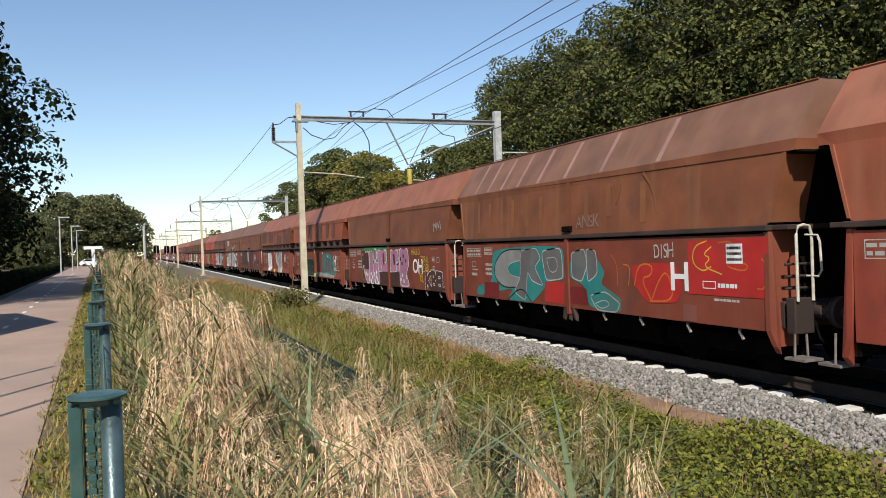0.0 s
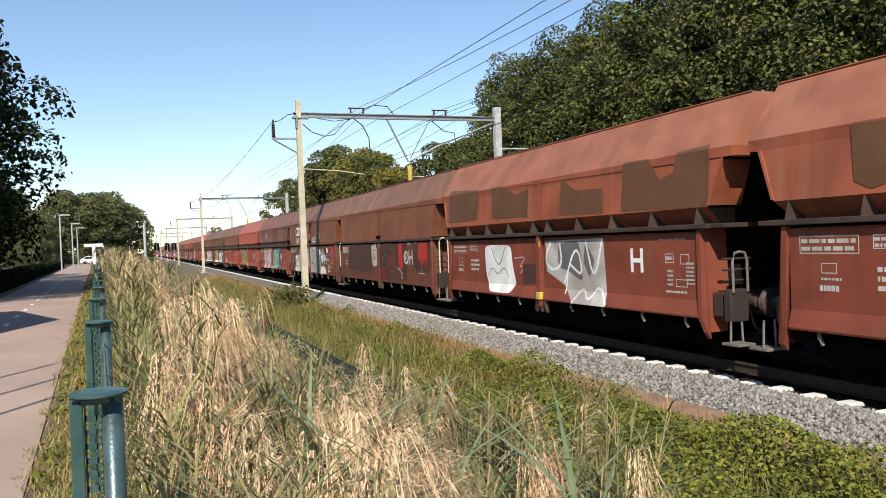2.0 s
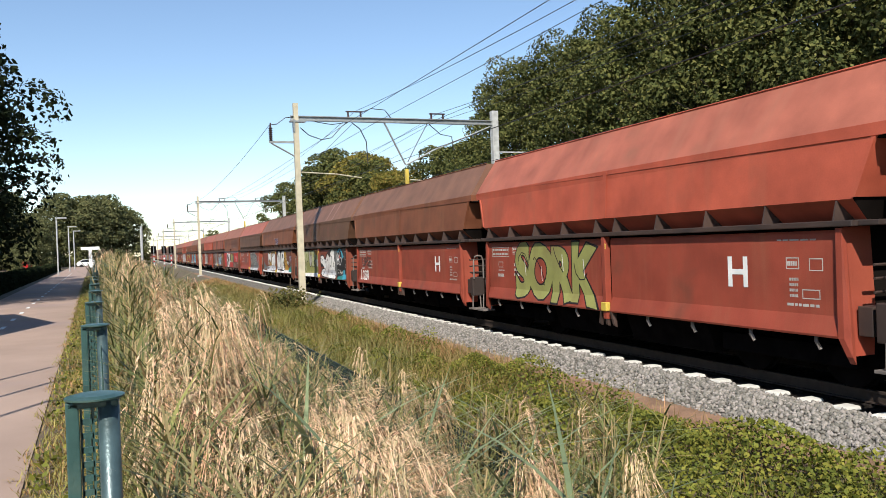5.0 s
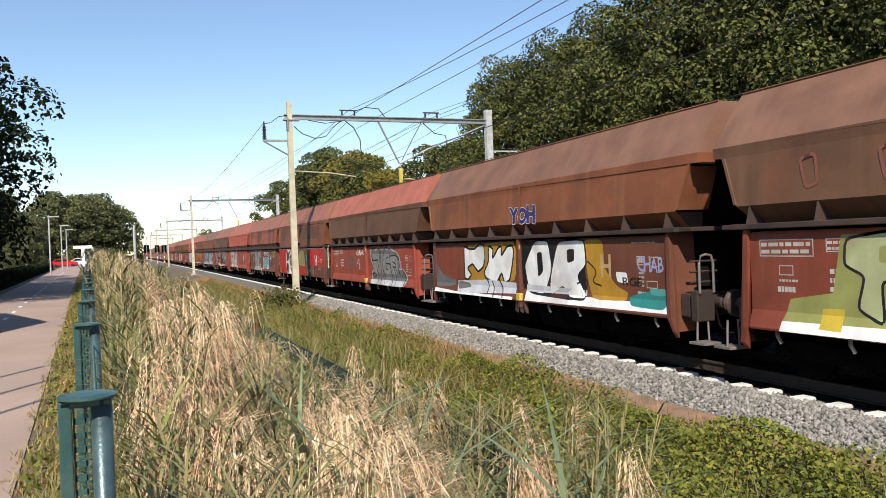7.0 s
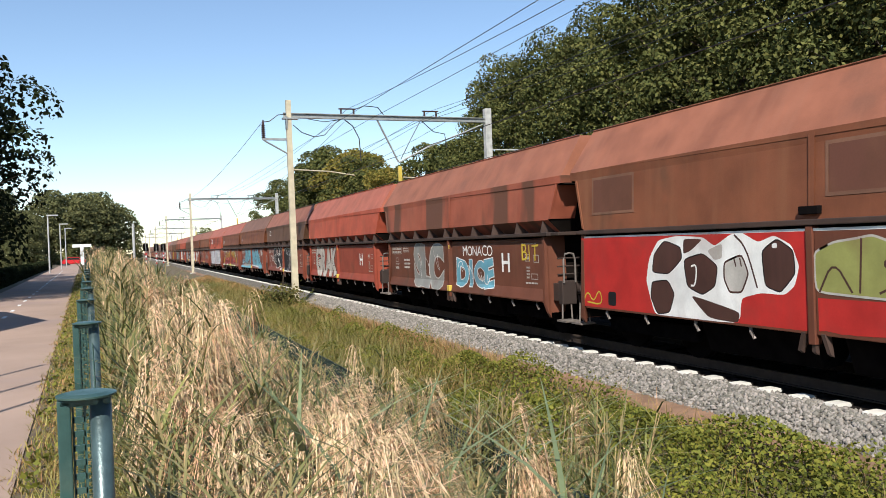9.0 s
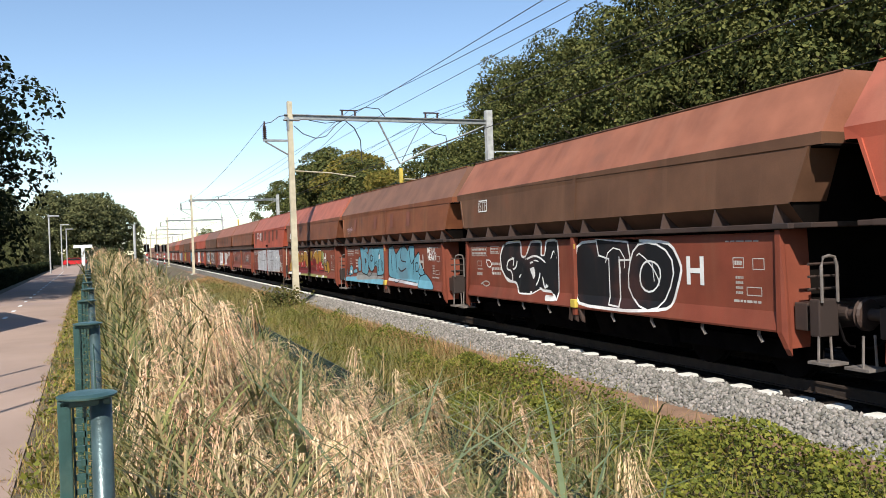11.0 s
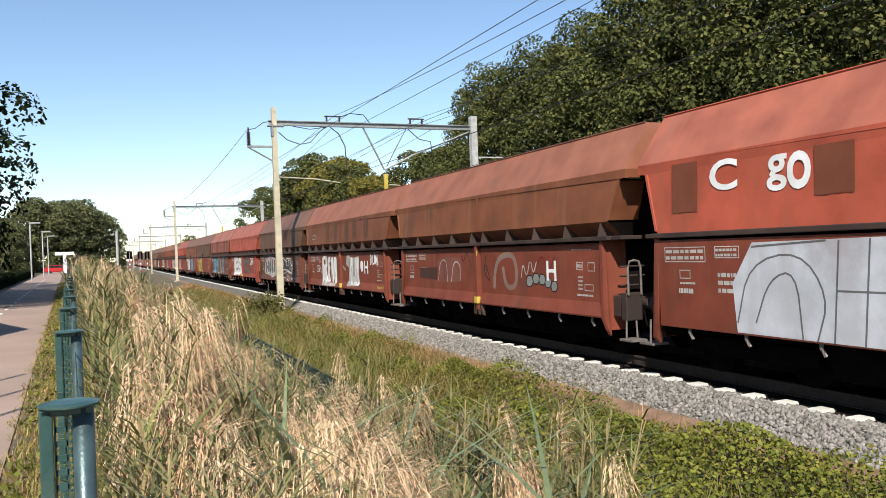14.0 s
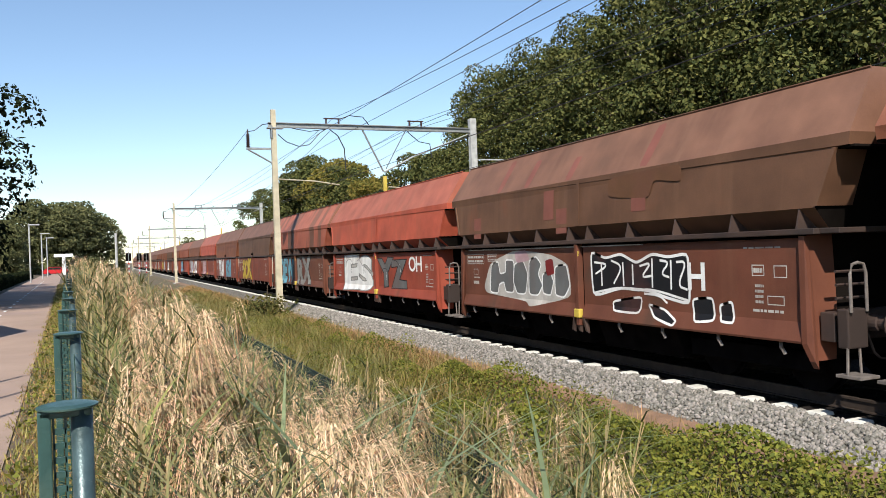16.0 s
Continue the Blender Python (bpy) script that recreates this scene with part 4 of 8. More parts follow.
    w.curve(ORANGE, 0.022, [(-4.58, 2.22), (-4.92, 2.24), (-4.95, 1.98), (-4.70, 1.86), (-5.15, 1.78), (-5.21, 1.89), (-4.99, 1.92)])
    w.curve(ORANGE, 0.022, [(-5.47, 1.98), (-5.60, 1.87), (-5.52, 1.53), (-5.37, 1.54)])
    w.shape(fade, None, 0, [(-3.70, 1.23), (-4.04, 1.22), (-4.03, 0.95), (-3.68, 0.95)], False)
    w.letters("H", -3.40, -3.86, 1.45, 1.90, WHITE), w.patch(-4.75, -5.1, 1.9, 2.2, WHITE), w.bars(-4.77, -5.08, 1.92, 2.18, RED, 3)
    w.frame_box(-4.2, -4.5, 1.5, 1.62, WHITE), w.bars(-4.55, -5.0, 1.5, 1.62, WHITE, 1), w.letters("DISH", -2.95, -3.5, 1.98, 2.22, DIRTY, None, 0.5, 0.0)
    w.letters("ANSK", -0.3, -1.2, 2.58, 2.82, spray("chalk", 0.3, 0.2, 0.16), None, 0.5, 0.0)
    w = W[1]
    w.shape(GREEN, None, 0, [(3.60, 2.33), (0.21, 2.33), (0.12, 2.17), (0.17, 1.06), (2.83, 0.95), (3.62, 1.10)])
    w.shape(BROWNP, None, 0, [(3.56, 2.22), (2.94, 2.21), (2.92, 0.97), (3.52, 1.14)], False)
    w.shape(ORANGE, None, 0, [(3.46, 2.10), (3.31, 2.11), (3.34, 2.00), (3.47, 2.00)])
    w.shape(ORANGE, None, 0, [(3.28, 1.91), (3.14, 1.93), (3.17, 1.82), (3.30, 1.82)])
    w.shape(ORANGE, None, 0, [(3.11, 1.73), (2.97, 1.75), (3.00, 1.64), (3.13, 1.64)])
    w.shape(ORANGE, None, 0, [(3.49, 1.54), (3.35, 1.56), (3.37, 1.45), (3.51, 1.44)])
    w.shape(ORANGE, None, 0, [(3.32, 1.37), (3.17, 1.38), (3.20, 1.27), (3.33, 1.27)])
    w.shape(ORANGE, None, 0, [(3.14, 1.19), (3.00, 1.21), (3.03, 1.10), (3.16, 1.10)])
    w.shape(PINK, WHITE, 0.035, [(3.07, 2.18), (2.56, 2.19), (2.49, 1.80), (2.51, 1.40), (2.59, 0.95), (2.82, 0.95), (3.09, 1.14), (3.38, 1.64), (3.11, 1.61)])
    w.shape(PINK, WHITE, 0.03, [(2.45, 2.20), (2.02, 2.20), (1.96, 1.42), (1.96, 0.95), (2.40, 0.96), (2.51, 1.40)])
    w.shape(PINK, WHITE, 0.03, [(1.95, 1.74), (1.31, 1.78), (1.27, 1.42), (1.12, 0.96), (1.84, 0.95)])
    w.shape(PINK, WHITE, 0.035, [(1.36, 2.23), (0.22, 2.23), (0.24, 1.76), (0.86, 1.72), (0.89, 1.42), (1.25, 1.41)])
    w.shape(PINK, None, 0, [(0.86, 1.72), (0.10, 1.75), (0.11, 1.43), (0.91, 1.44)], False)
    w.shape(PINK, WHITE, 0.04, [(1.94, 2.14), (1.72, 2.30), (1.48, 2.22), (1.44, 1.98), (1.63, 1.79), (1.87, 1.84)])
    w.curve(BLACK, 0.02, [(1.81, 2.14), (1.69, 2.19), (1.57, 2.11), (1.58, 1.95), (1.74, 1.89), (1.80, 2.03), (1.68, 2.09)])
    w.shape(WHITE, None, 0, [(3.09, 1.32), (3.04, 1.40), (2.93, 1.40), (2.91, 1.31), (2.96, 1.24), (3.06, 1.24)])
    w.shape(WHITE, None, 0, [(2.84, 1.27), (2.80, 1.35), (2.69, 1.35), (2.67, 1.26), (2.72, 1.20), (2.82, 1.20)])
    w.shape(WHITE, None, 0, [(2.66, 1.10), (2.62, 1.19), (2.52, 1.19), (2.49, 1.10), (2.54, 1.03), (2.64, 1.03)])
    w.shape(WHITE, None, 0, [(2.37, 1.32), (2.33, 1.40), (2.23, 1.40), (2.21, 1.32), (2.26, 1.25), (2.35, 1.25)])
    w.shape(WHITE, None, 0, [(2.20, 1.19), (2.16, 1.27), (2.07, 1.27), (2.04, 1.18), (2.09, 1.12), (2.18, 1.12)])
    w.shape(WHITE, None, 0, [(2.34, 1.04), (2.30, 1.12), (2.20, 1.12), (2.18, 1.04), (2.23, 0.97), (2.32, 0.97)])
    w.shape(WHITE, None, 0, [(1.89, 1.31), (1.85, 1.39), (1.76, 1.39), (1.74, 1.31), (1.79, 1.25), (1.87, 1.25)])
    w.shape(WHITE, None, 0, [(1.69, 1.22), (1.65, 1.29), (1.56, 1.29), (1.54, 1.21), (1.59, 1.15), (1.67, 1.15)])
    w.shape(WHITE, None, 0, [(1.82, 1.04), (1.78, 1.12), (1.69, 1.12), (1.67, 1.04), (1.72, 0.98), (1.80, 0.98)])
    w.shape(WHITE, None, 0, [(1.49, 1.12), (1.46, 1.20), (1.37, 1.20), (1.35, 1.12), (1.39, 1.06), (1.47, 1.06)])
    w.shape(WHITE, None, 0, [(1.42, 0.99), (1.38, 1.07), (1.30, 1.07), (1.28, 0.99), (1.32, 0.95), (1.40, 0.95)])
    w.shape(WHITE, None, 0, [(1.64, 1.38), (1.60, 1.46), (1.51, 1.46), (1.50, 1.38), (1.54, 1.32), (1.62, 1.32)])
    w.shape(BROWNP, None, 0, [(1.14, 1.42), (0.11, 1.44), (0.13, 0.97), (1.11, 0.96)], False)
    w.shape(BROWNP, None, 0, [(3.25, 2.12), (2.57, 2.12), (2.56, 1.48), (3.21, 1.49)], False)
    w.curve(WHITE, 0.03, [(0.95, 1.44), (0.93, 1.88), (0.82, 1.90)])
    w.shape(DARKRED, None, 0, [(0.70, 2.10), (0.49, 2.13), (0.48, 1.68), (0.68, 1.70)])
    w.shape(PINK, None, 0, [(-0.23, 2.22), (-1.79, 2.25), (-1.74, 1.01), (-0.21, 0.95)], False)
    w.shape(PINK, WHITE, 0.035, [(-0.22, 2.22), (-1.14, 2.22), (-1.13, 1.79), (-0.92, 1.78), (-0.90, 1.45), (-0.16, 1.42), (-0.30, 1.84)])
    w.shape(BROWNP, None, 0, [(-0.20, 1.42), (-1.24, 1.47), (-1.25, 0.95), (-0.21, 0.95)], False)
    w.shape(PINK, WHITE, 0.035, [(-1.23, 2.20), (-1.79, 2.22), (-1.74, 1.00), (-1.48, 0.97), (-1.34, 1.05), (-1.34, 1.56), (-1.21, 1.85)])
    w.shape(BROWNP, None, 0, [(-0.50, 2.09), (-0.74, 2.07), (-0.81, 1.72), (-0.61, 1.67)])
    w.curve(BLACK, 0.05, [(-1.22, 2.20), (-1.25, 1.73), (-0.91, 1.70)])
    w.shape(PINK, WHITE, 0.035, [(-1.25, 2.27), (-2.2, 2.25), (-2.25, 1.7), (-1.95, 1.4), (-2.3, 1.0), (-1.3, 0.98)])
    [w.blob(y + 0.08, y - 0.08, z - 0.07, z + 0.07, BROWNP if z > 1.7 else WHITE, 0.1, 8) for y, z in ((-1.4, 1.9), (-1.7, 2.0), (-1.55, 1.75), (-1.95, 1.85), (-1.4, 1.2), (-1.7, 1.15), (-2.0, 1.3), (-1.55, 1.35))]
    w.letters("OH", -2.66, -3.62, 1.46, 1.90, WHITE), w.letters("KBEL", -3.85, -5.55, 0.97, 1.48, BROWNP, WHITE, 0.5)
    w.letters("HALLO", -2.56, -3.4, 2.05, 2.24, YELLOW, None, 0.3, 0.0), w.letters("TOPAL", -3.44, -4.17, 1.8, 2.0, YELLOW, None, 0.3, 0.0)
    w.letters("LOZR", -3.6, -4.2, 1.5, 1.75, YELLOW, None, 0.3, 0.0), w.letters("YSL", -3.29, -3.69, 1.18, 1.45, YELLOW, None, 0.3, 0.0)
    w.scrawl(-4.5, -5.2, 2.75, 3.05, DIRTY, 0.03, 5)
    w = W[2]
    w.shape(MIDGREY, None, 0, [(3.31, 1.02), (0.08, 1.00), (0.09, 0.95), (3.32, 0.95)], False)
    w.shape(BLACK, GREEN, 0.03, [(3.23, 1.07), (3.02, 1.72), (2.39, 1.88), (1.41, 1.83), (0.62, 1.84), (0.36, 1.59), (0.47, 1.26), (-0.00, 0.99), (2.92, 0.95)])
    w.curve(GREEN, 0.03, [(2.71, 1.05), (2.57, 1.53), (2.05, 1.55), (2.15, 1.08), (2.71, 1.09)])
    w.curve(GREEN, 0.03, [(1.69, 1.65), (1.73, 1.07)])
    w.curve(GREEN, 0.03, [(1.70, 1.56), (1.27, 1.39), (1.66, 1.11)])
    w.curve(GREEN, 0.03, [(0.93, 1.70), (1.03, 1.11), (0.57, 1.13)])
    w.curve(GREEN, 0.03, [(0.95, 1.46), (0.61, 1.47)])
    w.shape(TEAL, None, 0, [(-1.15, 1.18), (-1.51, 2.15), (-2.46, 2.14), (-3.63, 2.01), (-4.08, 1.41), (-4.44, 1.14), (-1.56, 1.06)])
    w.shape(GREY, BLACK, 0.035, [(-1.17, 1.20), (-1.37, 1.86), (-1.67, 2.21), (-2.30, 2.09), (-2.46, 1.67), (-2.34, 1.22)])
    w.shape(TEAL, None, 0, [(-1.72, 1.86), (-2.04, 1.84), (-2.02, 1.44), (-1.72, 1.43)])
    w.shape(GREY, BLACK, 0.035, [(-2.49, 1.87), (-2.86, 1.88), (-2.88, 1.24), (-2.52, 1.21)])
    w.shape(GREY, BLACK, 0.035, [(-2.93, 1.88), (-3.30, 1.73), (-3.62, 2.01), (-3.82, 1.89), (-3.40, 1.55), (-3.94, 1.26), (-4.10, 1.10), (-2.99, 1.20)])
    w.shape(MIDGREY, None, 0, [(-0.34, 1.20), (-4.18, 1.11), (-4.10, 0.98), (-0.33, 1.04)], False)
    w.shape(WHITE, None, 0, [(-1.55, 2.18), (-1.69, 2.18), (-1.68, 2.09), (-1.55, 2.09)])
    w.shape(WHITE, None, 0, [(-2.69, 2.01), (-2.81, 2.01), (-2.80, 1.91), (-2.69, 1.91)])
    w.shape(TEAL, None, 0, [(-0.20, 1.13), (-0.72, 1.00), (-0.46, 0.95), (-0.19, 0.97)])
    w.letters("H", -3.92, -4.34, 1.56, 2.0, WHITE), w.letters("HUSKE", -3.88, -4.45, 1.32, 1.5, WHITE, None, 0.4, 0.0)
    [w.shape(dark, None, 0, [(y, 3.6), (y - 0.55, 3.6), (y - 0.6, 2.85), (y - 0.3, 2.78), (y - 0.05, 2.9)], False) for y in (4.3, 3.2, 1.4, -0.9, -2.4, -3.6)]
    w = W[3]
    w.shape(WHITE, None, 0, [(3.03, 2.19), (1.50, 2.18), (1.42, 1.67), (1.26, 1.25), (1.54, 1.01), (2.71, 1.00), (2.98, 1.44)])
    w.curve(GREY, 0.03, [(2.65, 2.15), (2.32, 1.71), (2.09, 1.71), (1.83, 2.14)])
    w.curve(GREY, 0.025, [(2.86, 1.40), (2.60, 1.67), (2.27, 1.41), (1.91, 1.68), (1.67, 1.40)])
    w.curve(PALEPINK, 0.03, [(1.36, 1.86), (0.65, 1.91), (1.17, 1.63), (0.66, 1.73), (1.04, 1.51)])
    w.shape(BROWNP, None, 0, [(0.90, 1.72), (0.24, 1.75), (0.27, 1.29), (0.90, 1.24)], False)
    w.shape(DIRTY, None, 0, [(-0.24, 2.25), (-2.55, 2.28), (-2.65, 0.95), (-1.41, 0.95), (-1.02, 1.31), (-0.26, 1.59)], False)
    w.shape(GREY, None, 0, [(-0.79, 2.19), (-1.66, 2.26), (-1.78, 1.39), (-1.19, 1.61), (-0.78, 1.69)])
    w.shape(GREY, None, 0, [(-1.89, 2.24), (-2.24, 1.84), (-2.02, 1.48), (-1.80, 1.80)])
    w.curve(WHITE, 0.06, [(-0.49, 2.25), (-0.19, 1.87), (-0.44, 1.60), (-0.95, 1.71), (-0.86, 2.21)])
    w.curve(WHITE, 0.06, [(-1.01, 1.34), (-1.55, 2.24), (-1.80, 1.48), (-1.28, 1.75)])
    w.curve(WHITE, 0.06, [(-1.90, 2.26), (-2.18, 1.38), (-2.52, 2.26)])
    w.curve(WHITE, 0.06, [(-1.38, 0.95), (-1.79, 1.33), (-1.98, 0.98), (-2.37, 1.39), (-2.64, 0.98)])
    w.curve(WHITE, 0.05, [(-1.19, 1.63), (-1.07, 1.13)])
    w.shape(dark, None, 0, [(5.49, 3.77), (3.40, 3.65), (3.47, 2.86), (5.49, 2.85)], False)
    w.shape(dark, None, 0, [(2.54, 3.63), (1.64, 3.58), (1.23, 3.37), (0.56, 3.48), (0.57, 2.81), (2.54, 2.86)], False)
    w.shape(dark, None, 0, [(-0.96, 3.57), (-1.54, 3.28), (-2.56, 3.24), (-2.60, 2.75), (-0.90, 2.79)], False)
    w.shape(dark, None, 0, [(-3.24, 3.66), (-4.02, 3.65), (-4.33, 3.25), (-4.71, 3.34), (-4.78, 3.67), (-5.60, 3.70), (-5.60, 2.72), (-3.19, 2.76)], False)
    w.letters("H", -3.44, -3.83, 1.65, 2.06, WHITE), w.bars(-5.0, -5.2, 1.45, 1.85, DIRTY, 6)
    w = W[4]
    [w.patch(5.2 - k * 0.66, 4.9 - k * 0.66, 2.29 - 0.04 * (k % 3), 2.333, DIRTY, 0.04) for k in range(16)]
    w.patch(5.4, 4.7, 2.0, 2.25, PALEPINK), w.patch(-3.9, -5.5, 1.2, 2.3, BROWNP, 0.4)
    w.shape(DIRTY, GREY, 0.02, [(0.95, 2.27), (0.44, 2.33), (0.20, 2.11), (0.23, 1.51), (0.71, 1.46), (0.93, 1.68)])
    w.curve(BLACK, 0.03, [(0.79, 2.07), (0.56, 2.12)])
    w.curve(BLACK, 0.03, [(0.45, 2.12), (0.28, 2.07)])
    w.curve(BLACK, 0.03, [(0.74, 1.75), (0.51, 1.87), (0.34, 1.73)])
    w.shape(BROWNP, None, 0, [(4.38, 2.33), (1.01, 2.33), (1.08, 1.18), (4.45, 1.31)], False)
    w.shape(BROWNP, None, 0, [(-0.19, 2.33), (-3.29, 2.33), (-3.25, 1.09), (-0.12, 1.01)], False)
    w.shape(RED, None, 0, [(-2.38, 2.32), (-2.82, 2.33), (-2.82, 1.43), (-2.37, 1.45)], False)
    w.shape(DARKRED, None, 0, [(-0.18, 1.50), (-0.86, 1.46), (-0.84, 1.00), (-0.16, 1.02)])
    w.shape(DARKRED, None, 0, [(-1.51, 1.92), (-1.97, 1.92), (-1.96, 1.51), (-1.49, 1.49)])
    w.curve(fade, 0.04, [(-0.46, 1.91), (-0.52, 1.24), (-0.45, 1.71), (-0.74, 1.91)])
    w.curve(fade, 0.04, [(-0.88, 1.91), (-1.43, 1.85), (-1.08, 1.72), (-1.38, 1.64), (-0.93, 1.42)])
    w.curve(fade, 0.04, [(-1.52, 2.10), (-1.91, 2.16), (-2.02, 1.86), (-1.80, 1.32), (-1.40, 1.32)])
    w.curve(DIRTY, 0.03, [(-2.14, 1.40), (-2.25, 1.52), (-2.38, 1.36), (-2.52, 1.48), (-2.70, 1.04), (-2.84, 1.28), (-2.65, 1.32)])
    w.shape(PALEPINK, None, 0, [(-3.02, 2.02), (-3.21, 2.04), (-3.27, 1.78), (-3.04, 1.72)])
    w.letters("OH", -2.95, -3.9, 1.62, 2.06, DIRTY), w.patch(-4.45, -5.3, 1.45, 2.32, RED, 0.45)
    w = W[5]
    w.shape(DIRTY, None, 0, [(2.70, 2.24), (0.22, 2.26), (0.21, 1.01), (2.66, 0.98), (4.21, 0.95), (4.13, 1.24), (3.66, 1.89), (2.79, 1.89)])
    w.shape(DIRTY, None, 0, [(-0.10, 2.27), (-1.88, 2.30), (-2.12, 2.17), (-2.46, 1.96), (-2.55, 1.68), (-2.34, 0.95), (-1.68, 1.00), (-0.09, 1.02)], False)
    w.curve(GREY, 0.045, [(2.58, 1.94), (2.29, 1.76), (2.15, 1.13)])
    w.curve(GREY, 0.045, [(2.34, 1.12), (2.19, 1.81), (1.70, 1.94), (1.63, 1.68), (1.94, 1.32), (1.45, 1.16)])
    w.curve(GREY, 0.045, [(1.31, 1.13), (1.39, 1.95), (0.88, 2.20), (0.56, 1.95), (0.23, 2.11)])
    w.curve(GREY, 0.045, [(0.96, 2.20), (1.01, 1.61), (0.28, 1.38)])
    w.curve(GREY, 0.045, [(0.74, 1.82), (0.25, 1.71)])
    w.curve(GREY, 0.045, [(2.46, 2.22), (1.97, 2.12), (1.89, 1.94)])
    w.curve(GREY, 0.045, [(-0.17, 1.16), (-0.25, 1.87), (-0.68, 2.15), (-0.94, 1.88), (-0.77, 1.42)])
    w.curve(GREY, 0.045, [(-0.47, 1.17), (-0.59, 1.87), (-0.81, 1.95)])
    w.curve(GREY, 0.045, [(-1.23, 2.18), (-1.15, 1.84), (-1.61, 1.92), (-1.49, 1.08)])
    w.curve(GREY, 0.045, [(-0.94, 1.84), (-1.33, 1.66), (-1.19, 1.43), (-1.57, 1.30)])
    w.curve(GREY, 0.045, [(-1.88, 2.28), (-1.74, 1.96), (-1.95, 1.32), (-2.29, 1.09)])
    w.curve(GREY, 0.045, [(-0.12, 1.47), (-1.05, 1.46), (-1.30, 1.06)])
    w.curve(WHITE, 0.03, [(2.09, 1.81), (1.92, 1.50)])
    w.curve(WHITE, 0.03, [(-0.45, 1.95), (-0.37, 1.40)])
    w.curve(WHITE, 0.03, [(-1.33, 1.58), (-1.44, 1.29)])
    w.curve(WHITE, 0.03, [(0.72, 2.11), (0.65, 1.87)])
    w.shape(WHITE, None, 0, [(-2.59, 1.31), (-3.08, 1.37), (-3.43, 1.32), (-3.77, 1.01), (-2.34, 0.96)])
    w.shape(MINT, None, 0, [(-1.93, 2.03), (-2.29, 2.08), (-2.33, 1.82), (-2.03, 1.67)])
    w.shape(WHITE, None, 0, [(-2.12, 2.17), (-2.52, 2.16), (-2.62, 1.96), (-2.28, 1.85)])
    w.shape(MIDGREY, GREY, 0.025, [(-2.62, 1.82), (-2.83, 2.16), (-3.13, 2.24), (-3.24, 1.99), (-2.95, 1.86)])
    w.shape(TEAL, None, 0, [(-2.23, 1.62), (-2.62, 1.86), (-2.76, 1.49), (-3.11, 1.51), (-2.78, 1.41)])
    w.shape(WHITE, GREY, 0.02, [(-2.62, 1.86), (-3.00, 1.93), (-3.07, 1.58), (-2.78, 1.46)])
    w.shape(DIRTY, None, 0, [(-3.22, 2.08), (-3.41, 1.83), (-3.09, 1.53), (-3.00, 1.89)])
    w.shape(OCHRE, None, 0, [(-3.08, 1.50), (-3.25, 1.49), (-3.24, 1.24), (-3.07, 1.30)])
    w.shape(WHITE, None, 0, [(4.02, 1.74), (3.66, 1.89), (3.31, 1.75), (3.68, 1.61)])
    w.shape(WHITE, None, 0, [(3.71, 1.35), (3.36, 1.51), (3.02, 1.38), (3.38, 1.23)])
    w.shape(WHITE, None, 0, [(4.31, 1.09), (3.94, 1.25), (3.59, 1.12), (3.97, 0.96)])
    w.shape(WHITE, None, 0, [(3.62, 1.07), (3.27, 1.23), (2.94, 1.10), (3.29, 0.95)])
    w.shape(RED, None, 0, [(-4.69, 2.29), (-5.37, 2.29), (-5.37, 1.97), (-5.36, 1.45), (-4.76, 1.49), (-4.77, 1.67), (-4.92, 1.68), (-4.89, 1.97), (-4.69, 2.01)], False)
    w.curve(NAVY, 0.045, [(-4.15, 1.93), (-4.34, 1.72), (-4.36, 1.93), (-4.55, 1.76), (-4.60, 1.97), (-4.80, 1.73), (-4.85, 1.97), (-5.04, 1.77), (-4.76, 1.69)])
    w.shape(WHITE, MIDGREY, 0.02, [(-3.77, 2.18), (-4.01, 2.27), (-4.20, 2.16), (-4.17, 1.99), (-3.92, 1.99)])
    w.shape(BLACK, None, 0, [(-3.63, 2.22), (-3.77, 2.21), (-3.76, 1.93), (-3.61, 1.93)], False)
    w.curve(WHITE, 0.045, [(-3.87, 1.71), (-3.97, 1.59), (-4.16, 1.75), (-4.20, 1.60), (-4.38, 1.69)])
    w.curve(WHITE, 0.045, [(-4.05, 1.44), (-4.19, 1.45), (-4.16, 1.29), (-4.08, 1.10), (-4.39, 1.10), (-4.58, 1.23), (-4.45, 1.37), (-4.24, 1.27), (-4.32, 1.09)])
    w.shape(RED, None, 0, [(1.07, 1.28), (0.28, 1.31), (0.30, 1.05), (1.09, 1.04)], False)
    w.curve(DIRTY, 0.05, [(0.68, 2.61), (0.66, 2.90), (0.36, 2.95), (0.05, 2.85), (0.06, 2.67)])
    w.letters("Cargo", 4.05, 2.25, 2.95, 3.40, WHITE), w.letters("247", 3.8, 3.1, 2.5, 2.8, WHITE, None, 0.3), w.letters("HOLLOW", -0.4, -1.65, 2.53, 2.80, WHITE, None, 0.6), w.curve(WHITE, 0.05, [(-1.5, 2.75), (-1.7, 3.05), (-2.3, 2.85), (-2.3, 2.7)])
    w.letters("H", -3.39, -3.8, 1.47, 1.90, WHITE)
    [w.frame_box(-4.95, -5.25, z, z + 0.15, DIRTY) for z in (1.5, 1.75, 2.0)]
    w = W[6]
    roof_patches(w, [4.6, 3.4, 1.6, 1.2, -0.4, -2.0, -3.3], 3.0, 3.55, fade, 0.42)
    w.letters("BNIP", 3.45, 0.5, 1.0, 2.22, PALEPINK, WHITE, 0.4), w.blob(-0.4, -2.65, 0.98, 2.2, MINT, 0.12), w.letters("67", -0.45, -2.6, 1.1, 2.15, MINT, WHITE, 0.4)
